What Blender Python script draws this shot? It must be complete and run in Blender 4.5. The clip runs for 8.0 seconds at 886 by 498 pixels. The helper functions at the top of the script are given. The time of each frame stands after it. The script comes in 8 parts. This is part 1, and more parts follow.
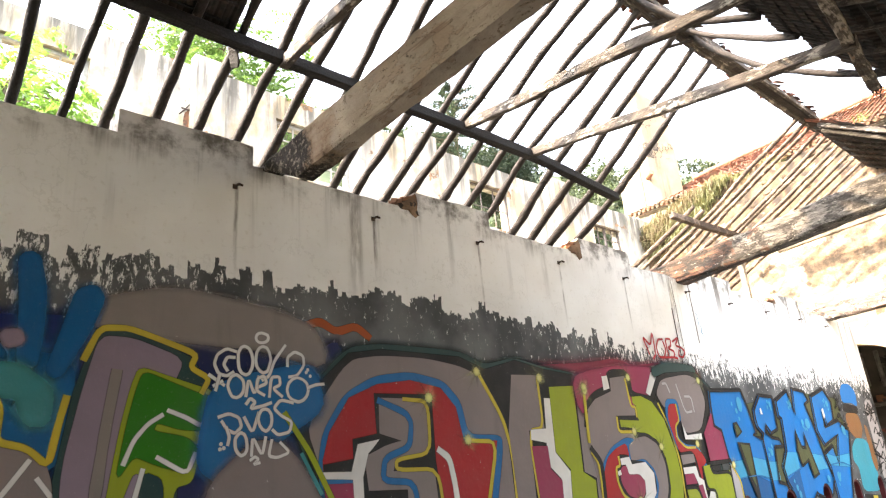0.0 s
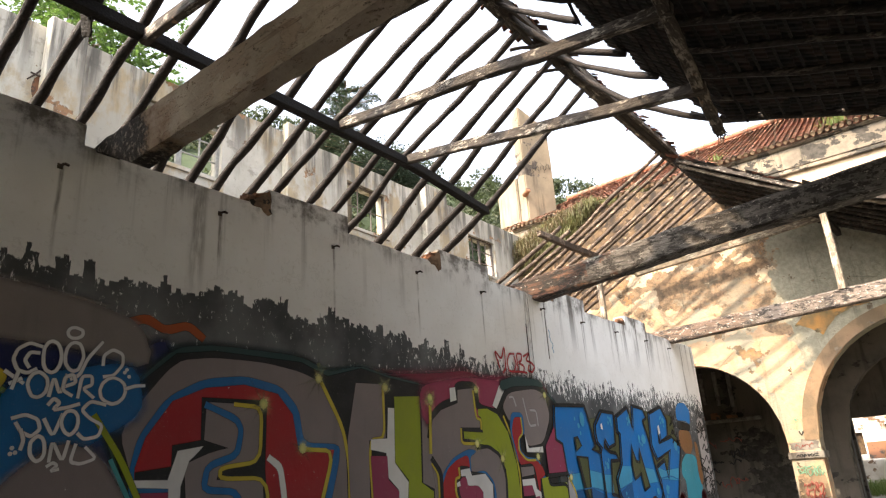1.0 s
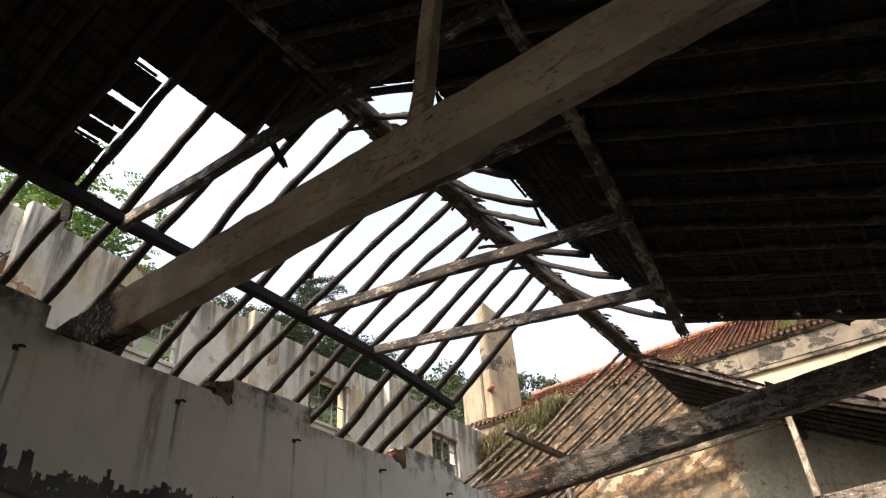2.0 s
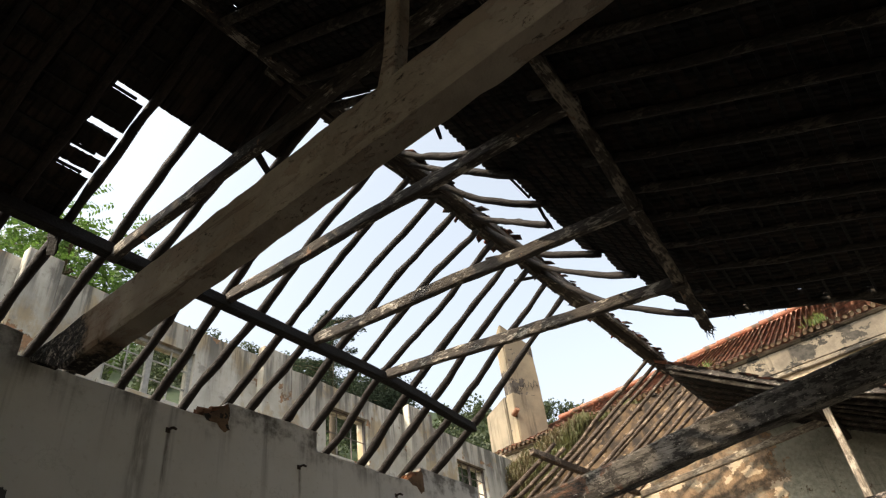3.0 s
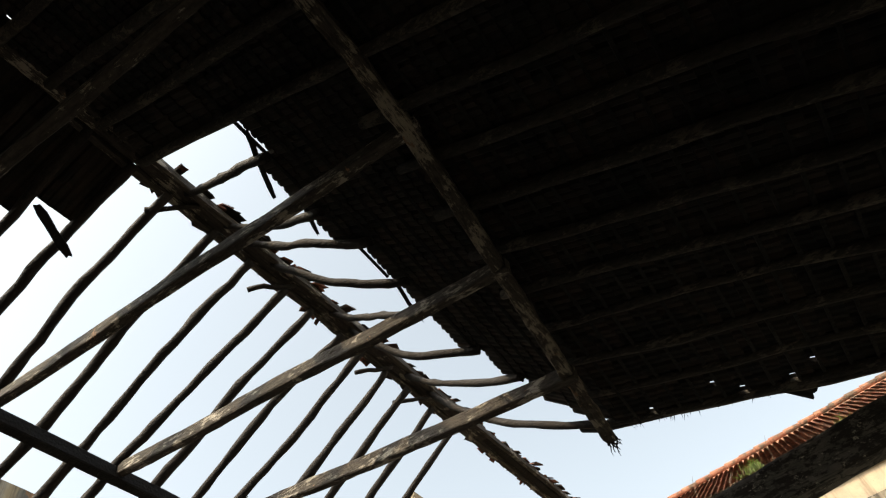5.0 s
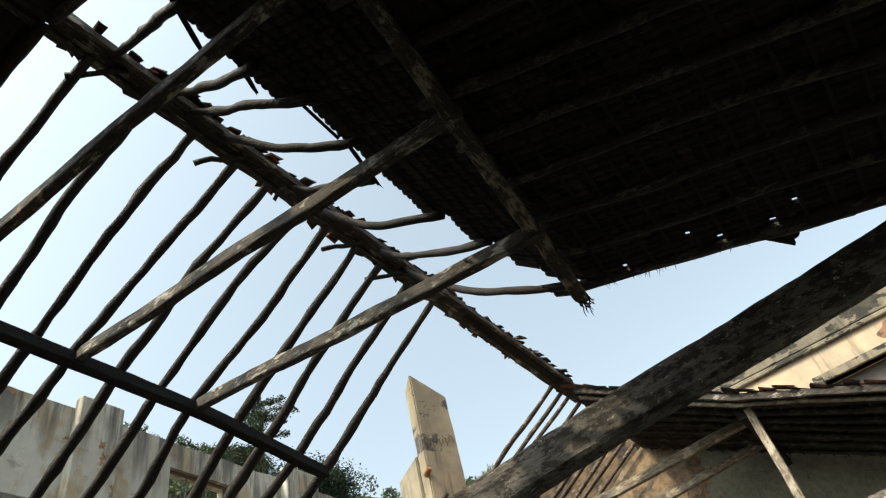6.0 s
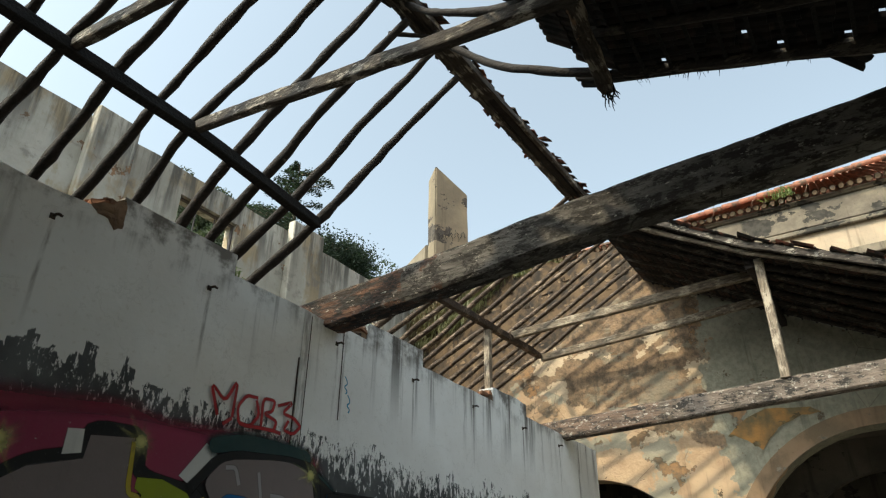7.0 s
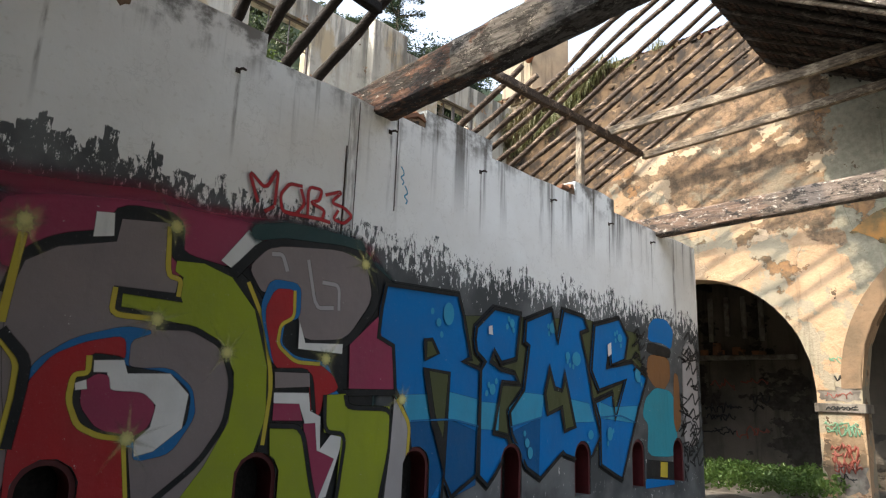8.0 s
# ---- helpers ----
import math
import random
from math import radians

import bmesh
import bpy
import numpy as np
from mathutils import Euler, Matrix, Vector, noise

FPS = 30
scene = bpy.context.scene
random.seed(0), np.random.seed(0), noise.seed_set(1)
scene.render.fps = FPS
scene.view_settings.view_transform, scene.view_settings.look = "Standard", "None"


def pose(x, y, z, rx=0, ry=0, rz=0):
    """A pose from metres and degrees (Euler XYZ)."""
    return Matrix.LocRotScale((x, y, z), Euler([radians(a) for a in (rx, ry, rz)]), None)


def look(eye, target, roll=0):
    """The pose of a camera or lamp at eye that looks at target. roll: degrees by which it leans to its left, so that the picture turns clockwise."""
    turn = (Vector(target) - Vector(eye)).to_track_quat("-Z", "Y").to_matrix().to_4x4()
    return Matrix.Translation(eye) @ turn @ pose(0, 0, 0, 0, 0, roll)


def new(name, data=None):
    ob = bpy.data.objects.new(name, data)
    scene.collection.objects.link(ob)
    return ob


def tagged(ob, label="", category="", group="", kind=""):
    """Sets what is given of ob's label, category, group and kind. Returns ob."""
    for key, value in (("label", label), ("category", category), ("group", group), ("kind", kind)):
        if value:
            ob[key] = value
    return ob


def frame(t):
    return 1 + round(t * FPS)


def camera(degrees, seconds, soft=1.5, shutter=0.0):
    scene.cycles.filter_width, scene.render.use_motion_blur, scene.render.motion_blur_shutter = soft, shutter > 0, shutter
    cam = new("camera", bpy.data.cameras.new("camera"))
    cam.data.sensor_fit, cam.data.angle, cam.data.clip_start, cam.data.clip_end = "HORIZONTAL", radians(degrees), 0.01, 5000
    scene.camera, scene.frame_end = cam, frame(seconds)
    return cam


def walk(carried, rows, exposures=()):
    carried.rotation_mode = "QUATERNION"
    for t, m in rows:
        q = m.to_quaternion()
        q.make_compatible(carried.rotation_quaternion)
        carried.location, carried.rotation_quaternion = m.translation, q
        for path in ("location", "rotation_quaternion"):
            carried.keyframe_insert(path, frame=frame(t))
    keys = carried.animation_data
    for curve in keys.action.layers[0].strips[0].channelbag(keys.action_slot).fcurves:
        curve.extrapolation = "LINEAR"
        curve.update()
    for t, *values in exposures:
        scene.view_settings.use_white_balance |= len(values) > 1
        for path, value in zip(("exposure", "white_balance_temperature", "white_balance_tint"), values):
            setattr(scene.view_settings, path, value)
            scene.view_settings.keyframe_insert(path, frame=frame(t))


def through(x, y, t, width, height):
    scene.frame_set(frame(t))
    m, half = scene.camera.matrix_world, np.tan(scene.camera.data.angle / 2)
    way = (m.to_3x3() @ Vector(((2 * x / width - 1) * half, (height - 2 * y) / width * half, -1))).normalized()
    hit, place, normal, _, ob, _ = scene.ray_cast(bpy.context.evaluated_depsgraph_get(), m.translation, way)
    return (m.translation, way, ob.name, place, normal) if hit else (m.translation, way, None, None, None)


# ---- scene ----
# ---- camera and walk ----
cam = camera(66.4, 8.0, 1.2)
PATH = [
    (0.0, -0.812, -6.711, 1.515, -43.16, 19.58, -4.96),
    (0.3, -0.631, -6.958, 1.518, -42.95, 20.24, -4.49),
    (0.5, -0.523, -7.021, 1.561, -45.82, 19.02, -4.72),
    (0.7, -0.471, -7.021, 1.597, -49.55, 18.61, -3.64),
    (1.0, -0.441, -6.984, 1.590, -53.34, 19.01, -3.83),
    (1.2, -0.450, -6.924, 1.614, -55.48, 19.98, -4.37),
    (1.5, -0.454, -6.922, 1.594, -56.69, 25.71, -4.46),
    (1.8, -0.471, -6.902, 1.608, -57.35, 31.21, -4.07),
    (2.0, -0.455, -6.854, 1.619, -58.15, 34.96, -4.46),
    (2.2, -0.402, -6.788, 1.625, -58.54, 36.21, -4.89),
    (3.3, 0.623, -6.510, 1.539, -57.06, 39.30, -9.69),
    (3.5, 0.906, -6.418, 1.565, -58.48, 41.04, -11.08),
    (3.8, 1.330, -6.319, 1.680, -67.08, 46.13, -16.85),
    (4.0, 1.553, -6.215, 1.665, -72.98, 47.67, -21.36),
    (4.2, 1.771, -6.194, 1.798, -72.60, 49.56, -21.40),
    (5.3, 3.701, -6.231, 1.728, -67.13, 51.33, -14.84),
    (5.5, 3.839, -6.170, 1.761, -67.88, 49.79, -15.24),
    (5.8, 4.095, -6.170, 1.812, -67.80, 45.69, -19.74),
    (6.0, 4.355, -6.229, 1.802, -64.46, 43.61, -16.11),
    (6.2, 4.565, -6.249, 1.786, -60.47, 40.24, -10.10),
    (6.5, 4.844, -6.291, 1.700, -58.59, 34.35, -6.70),
    (6.8, 5.199, -6.305, 1.600, -57.88, 31.58, -2.29),
    (7.0, 5.464, -6.277, 1.620, -56.99, 28.34, 0.45),
    (7.2, 5.717, -6.298, 1.632, -55.82, 26.36, -0.05),
    (7.5, 5.992, -6.221, 1.576, -52.14, 23.29, 0.39),
    (7.7, 6.280, -6.250, 1.494, -48.53, 20.51, 0.39),
    (8.0, 6.630, -6.380, 1.542, -47.00, 12.55, 2.13),
]
EXPOSURES = [(0.0, 4.05, 6500, 10), (0.5, 3.0, 6500, 10), (1.0, 2.58, 6500, 10), (1.5, 2.25, 6500, 10), (2.0, 1.8, 6500, 10), (3.5, 1.5, 6600, 3), (4.0, 1.4, 6700, 2), (5.5, 1.45, 6650, 2), (6.0, 1.3, 6100, -3), (6.5, 1.07, 5900, -4), (7.0, 1.22, 6000, -3), (7.5, 1.58, 6050, 5), (8.0, 1.98, 6000, 7)]
walk(cam, [(t, pose(x, y, z, 90 + pitch, 0, yaw) @ pose(0, 0, 0, 0, 0, roll)) for t, x, y, z, yaw, pitch, roll in PATH], EXPOSURES)

# ---- sky and sun ----
SUN_EL, SUN_AZ = radians(46), radians(158)  # azimuth from +x towards +y
world = bpy.data.worlds.new("sky")
scene.world = world
world.use_nodes = True
wn = world.node_tree
sky = wn.nodes.new("ShaderNodeTexSky")
sky.sky_type, sky.sun_disc = "NISHITA", False
sky.sun_elevation, sky.sun_rotation = SUN_EL, radians(90) - SUN_AZ
sky.air_density, sky.dust_density, sky.ozone_density = 1.0, 6.0, 0.6
wn.nodes["Background"].inputs["Strength"].default_value = 0.15
haze = wn.nodes.new("ShaderNodeHueSaturation")
haze.inputs["Saturation"].default_value = 0.42
wn.links.new(sky.outputs[0], haze.inputs["Color"])
wn.links.new(haze.outputs[0], wn.nodes["Background"].inputs["Color"])
sun_way = Vector((math.cos(SUN_AZ) * math.cos(SUN_EL), math.sin(SUN_AZ) * math.cos(SUN_EL), math.sin(SUN_EL)))
sun = new("sun", bpy.data.lights.new("sun", "SUN"))
sun.data.energy, sun.data.angle, sun.data.color = 1.95, radians(0.7), (1.0, 0.79, 0.55)
sun.matrix_world = look(sun_way * 60, (0, 0, 0))

# ---- materials ----


class Nodes:
    """A short way to write a node material."""

    def __init__(self, name):
        self.m = bpy.data.materials.new(name)
        self.m.use_nodes = True
        self.t = self.m.node_tree
        self.bsdf = self.t.nodes["Principled BSDF"]
        self.pos = self.t.nodes.new("ShaderNodeNewGeometry").outputs["Position"]

    def put(self, sock, v):
        if isinstance(v, bpy.types.NodeSocket):
            self.t.links.new(v, sock)
        elif isinstance(v, (tuple, list)) and len(v) == 3 and sock.type == "RGBA":
            sock.default_value = (*v, 1)
        else:
            sock.default_value = v

    def scaled(self, sx, sy, sz, src=None):
        n = self.t.nodes.new("ShaderNodeVectorMath")
        n.operation = "MULTIPLY"
        self.put(n.inputs[0], src or self.pos)
        n.inputs[1].default_value = (sx, sy, sz)
        return n.outputs[0]

    def noise(self, scale, detail=4.0, vec=None, rough=0.55):
        n = self.t.nodes.new("ShaderNodeTexNoise")
        self.put(n.inputs["Vector"], vec or self.pos)
        n.inputs["Scale"].default_value, n.inputs["Detail"].default_value, n.inputs["Roughness"].default_value = scale, detail, rough
        return n.outputs["Fac"]

    def voronoi(self, scale, vec=None, feature="F1"):
        n = self.t.nodes.new("ShaderNodeTexVoronoi")
        n.feature = feature
        self.put(n.inputs["Vector"], vec or self.pos)
        n.inputs["Scale"].default_value = scale
        return n.outputs["Distance"]

    def ramp(self, v, a, b, lo=0.0, hi=1.0):
        n = self.t.nodes.new("ShaderNodeMapRange")
        n.interpolation_type = "SMOOTHSTEP"
        self.put(n.inputs["Value"], v)
        for i, k in enumerate((a, b, lo, hi)):
            n.inputs[i + 1].default_value = k
        return n.outputs[0]

    def math(self, op, a, b=0.0):
        n = self.t.nodes.new("ShaderNodeMath")
        n.operation = op
        self.put(n.inputs[0], a)
        self.put(n.inputs[1], b)
        return n.outputs[0]

    def mix(self, f, a, b):
        n = self.t.nodes.new("ShaderNodeMix")
        n.data_type = "RGBA"
        self.put(n.inputs["Factor"], f)
        self.put(n.inputs["A"], a)
        self.put(n.inputs["B"], b)
        return n.outputs["Result"]

    def axis(self, k):
        n = self.t.nodes.new("ShaderNodeSeparateXYZ")
        self.put(n.inputs[0], self.pos)
        return n.outputs[k]

    def rand(self):
        return self.t.nodes.new("ShaderNodeObjectInfo").outputs["Random"]

    def island(self):
        return self.t.nodes.new("ShaderNodeNewGeometry").outputs["Random Per Island"]

    def done(self, colour, rough=0.8, bump=None, strength=0.3, dist=0.02, metal=0.0):
        self.put(self.bsdf.inputs["Base Color"], colour)
        self.put(self.bsdf.inputs["Roughness"], rough)
        self.put(self.bsdf.inputs["Metallic"], metal)
        self.bsdf.inputs["Specular IOR Level"].default_value = 0.3
        if bump is not None:
            b = self.t.nodes.new("ShaderNodeBump")
            b.inputs["Strength"].default_value, b.inputs["Distance"].default_value = strength, dist
            self.put(b.inputs["Height"], bump)
            self.t.links.new(b.outputs[0], self.bsdf.inputs["Normal"])
        return self.m


HOOKS = (2.3, 4.25, 6.2, 8.14, 10.06, 12.35, 14.25, 16.19, 18.2, 20.0)


def plaster_wall(name):
    """White limewash with run-off streaks, and below it a ragged band of dark grey roller paint."""
    n = Nodes(name)
    z, x = n.axis(2), n.axis(0)
    cloud = n.noise(0.8, 5)
    base = n.mix(n.ramp(cloud, 0.35, 0.7), (0.76, 0.75, 0.73), (0.84, 0.84, 0.83))
    base = n.mix(n.ramp(n.noise(14, 5), 0.56, 0.74, 0, 0.35), base, (0.55, 0.52, 0.47))
    # run-off streaks, strongest under the crest
    st = n.noise(1.0, 5, n.scaled(3.3, 1, 0.16), 0.55)
    fine = n.noise(1.0, 3, n.scaled(17, 1, 0.5), 0.6)
    crest = n.math("MULTIPLY", n.ramp(z, 4.0, 5.35), n.ramp(x, 8.0, 15.0, 0.55, 1.0))
    s = n.math("MULTIPLY", n.ramp(n.math("ADD", st, n.ramp(x, 10.0, 15.0, 0.0, 0.035)), 0.565, 0.66), n.math("MULTIPLY", n.ramp(fine, 0.30, 0.55), crest))
    base = n.mix(n.math("MULTIPLY", s, 0.85), base, (0.075, 0.066, 0.056))
    rim = n.math("MULTIPLY", n.ramp(n.math("ADD", z, n.math("MULTIPLY", fine, 0.5)), 5.2, 5.7), n.ramp(n.noise(2.2, 7, None, 0.65), 0.42, 0.60))
    base = n.mix(n.math("MULTIPLY", rim, 0.85), base, (0.085, 0.07, 0.055))
    # rust and soot runs below the hooks, and wide dark runs below the gaps of the crest
    wander = n.math("ADD", x, n.math("MULTIPLY", n.math("SUBTRACT", n.noise(1.0, 3, n.scaled(1, 1, 1.2)), 0.5), 0.06))
    for at, wide, low, full in [(h + 0.02, 0.035, 3.75, 0.75) for h in HOOKS] + [(3.95, 0.16, 3.6, 0.62), (4.30, 0.07, 3.9, 0.5), (7.75, 0.10, 4.1, 0.35), (11.72, 0.09, 2.4, 0.7), (12.52, 0.05, 3.6, 0.6), (21.1, 0.10, 2.6, 0.7), (15.9, 0.09, 3.9, 0.5), (19.1, 0.08, 4.0, 0.5)]:
        near = n.ramp(n.math("ABSOLUTE", n.math("SUBTRACT", wander, at)), wide * 0.15, wide, full, 0.0)
        run = n.math("MULTIPLY", near, n.math("MULTIPLY", n.ramp(z, low, low + 1.0), n.ramp(z, 5.0 if wide == 0.035 else 5.5, 4.96 if wide == 0.035 else 5.4)))
        base = n.mix(n.math("MULTIPLY", run, n.ramp(n.noise(1.0, 5, n.scaled(9, 1, 1.4), 0.65), 0.34, 0.60)), base, (0.10, 0.085, 0.07))
    hair = n.ramp(n.math("ABSOLUTE", n.math("SUBTRACT", n.noise(0.55, 6, None, 0.65), 0.5)), 0.0, 0.006, 1, 0)
    base = n.mix(n.math("MULTIPLY", hair, 0.12), base, (0.2, 0.19, 0.17))
    # roller paint: its top edge made of single upright strokes of uneven height
    def stroke(width, shift):
        w = n.t.nodes.new("ShaderNodeTexWhiteNoise")
        w.noise_dimensions = "1D"
        n.put(w.inputs["W"], n.math("FLOOR", n.math("MULTIPLY", n.math("ADD", x, n.math("MULTIPLY", n.noise(3, 2), 0.12 + shift)), width)))
        return w.outputs["Value"]
    top = n.math("ADD", 3.46, n.math("MULTIPLY", stroke(7.0, 0.0), 0.22))
    top = n.math("ADD", top, n.math("MULTIPLY", stroke(17.0, 0.1), 0.09))
    top = n.math("ADD", top, n.math("MULTIPLY", n.noise(0.9, 3), 0.55))
    drop = n.ramp(x, 3.0, 14.0, 0.06, -0.26)
    depth = n.math("SUBTRACT", n.math("ADD", top, drop), z)
    edge = n.math("ADD", depth, n.math("MULTIPLY", n.math("SUBTRACT", n.noise(9, 6, None, 0.7), 0.5), 0.10))
    roll = n.ramp(edge, -0.005, 0.012)
    dry = n.noise(1.0, 8, n.scaled(13, 1, 5.0), 0.78)
    thin = n.math("MULTIPLY", n.ramp(depth, 0.0, 0.75, 0.085, -0.06), n.ramp(x, 6.0, 12.5, 0.15, 1.0))
    gap = n.ramp(n.math("ADD", n.math("ADD", dry, thin), n.math("ADD", n.ramp(x, 7.0, 10.5, -0.055, -0.005), n.ramp(x, 0.6, 3.0, 0.075, 0.0))), 0.545, 0.565)
    roll = n.math("MULTIPLY", roll, n.math("SUBTRACT", 1.0, gap))
    grey = n.mix(n.ramp(cloud, 0.4, 0.65), (0.060, 0.064, 0.066), (0.145, 0.15, 0.152))
    base = n.mix(roll, base, grey)
    bump = n.math("ADD", n.math("MULTIPLY", n.noise(9, 6), 0.7), n.math("MULTIPLY", n.noise(60, 3), 0.15))
    return n.done(base, 0.85, bump, 0.35, 0.02)


def stained(name, pale, dark, patch=None, scale=0.7, patch_at=0.58, streak=0.6):
    """Old lime plaster: two tones, upright streaks and, if wanted, bare patches."""
    n = Nodes(name)
    c = n.mix(n.ramp(n.noise(scale, 6, None, 0.6), 0.38, 0.64), pale, dark)
    s = n.noise(1.0, 5, n.scaled(2.4, 2.4, 0.22), 0.65)
    c = n.mix(n.math("MULTIPLY", n.ramp(s, 0.52, 0.70), streak), c, tuple(k * 0.35 for k in dark))
    h = n.noise(8, 6)
    if patch:
        m = n.ramp(n.noise(scale * 0.9, 7, n.scaled(1.3, 1.1, 1.7), 0.62), patch_at, patch_at + 0.02)
        c = n.mix(m, c, n.mix(n.ramp(n.noise(5, 5), 0.35, 0.65), patch, tuple(k * 0.5 for k in patch)))
        h = n.math("SUBTRACT", h, n.math("MULTIPLY", m, 1.2))
    c = n.mix(n.ramp(n.noise(24, 4), 0.58, 0.78, 0, 0.5), c, tuple(k * 0.5 for k in dark))
    return n.done(c, 0.9, h, 0.4, 0.03)


def timber(name, main, ash, bare, ash_at=0.55, bare_at=0.66, along=(6, 1.2, 6)):
    """Burnt timber: char, ash-grey scales and bare wood where the char has fallen off."""
    n = Nodes(name)
    g = n.noise(1.0, 6, n.scaled(*(k * 4 for k in along)), 0.6)
    c = n.mix(n.ramp(g, 0.3, 0.7), main, tuple(k * 0.35 for k in main))
    a = n.math("ADD", n.math("MULTIPLY", n.noise(2.6, 5, None, 0.6), 0.45), n.math("MULTIPLY", n.noise(1.0, 9, n.scaled(*(k * 3.2 for k in along)), 0.8), 0.55))
    c = n.mix(n.ramp(a, ash_at, ash_at + 0.05), c, ash)
    b = n.noise(2.2, 6, n.scaled(1, 1.4, 0.8), 0.68)
    c = n.mix(n.ramp(b, bare_at, bare_at + 0.05), c, bare)
    bump = n.math("ADD", g, n.math("MULTIPLY", n.voronoi(22), 0.5))
    return n.done(c, 0.82, bump, 0.7, 0.02)


M = {}
M["wall"] = plaster_wall("limewashed_plaster")


def weathered_render(name):
    """White render gone cream and grey, blotched with damp, with black run-off from its open top and bare brown spots."""
    n = Nodes(name)
    fine = n.noise(5, 6, None, 0.6)
    c = n.mix(n.ramp(n.noise(0.45, 6, None, 0.62), 0.36, 0.62), (0.52, 0.485, 0.415), (0.38, 0.345, 0.28))
    c = n.mix(n.ramp(n.noise(0.9, 7, n.scaled(1, 1, 0.6), 0.62), 0.50, 0.62, 0, 0.8), c, (0.36, 0.27, 0.15))
    c = n.mix(n.ramp(n.noise(1.7, 7, None, 0.65), 0.56, 0.66, 0, 0.7), c, (0.24, 0.215, 0.18))
    top = n.math("ADD", n.axis(2), n.math("MULTIPLY", n.noise(1.0, 5, n.scaled(1.3, 1.3, 0.1), 0.65), 2.4))
    run = n.noise(1.0, 6, n.scaled(2.6, 2.6, 0.24), 0.66)
    c = n.mix(n.math("MULTIPLY", n.ramp(run, 0.43, 0.60), n.ramp(top, 11.3, 13.5, 0.0, 0.92)), c, (0.10, 0.092, 0.078))
    c = n.mix(n.ramp(run, 0.57, 0.70, 0, 0.45), c, (0.19, 0.17, 0.14))
    c = n.mix(n.ramp(fine, 0.58, 0.72, 0, 0.4), c, (0.22, 0.195, 0.155))
    chip = n.ramp(n.noise(1.1, 8, None, 0.66), 0.63, 0.642)
    c = n.mix(chip, c, n.mix(n.ramp(fine, 0.4, 0.6), (0.30, 0.17, 0.09), (0.16, 0.11, 0.07)))
    return n.done(c, 0.92, n.math("SUBTRACT", fine, chip), 0.5, 0.03)


M["white_wall"] = weathered_render("weathered_white_render")


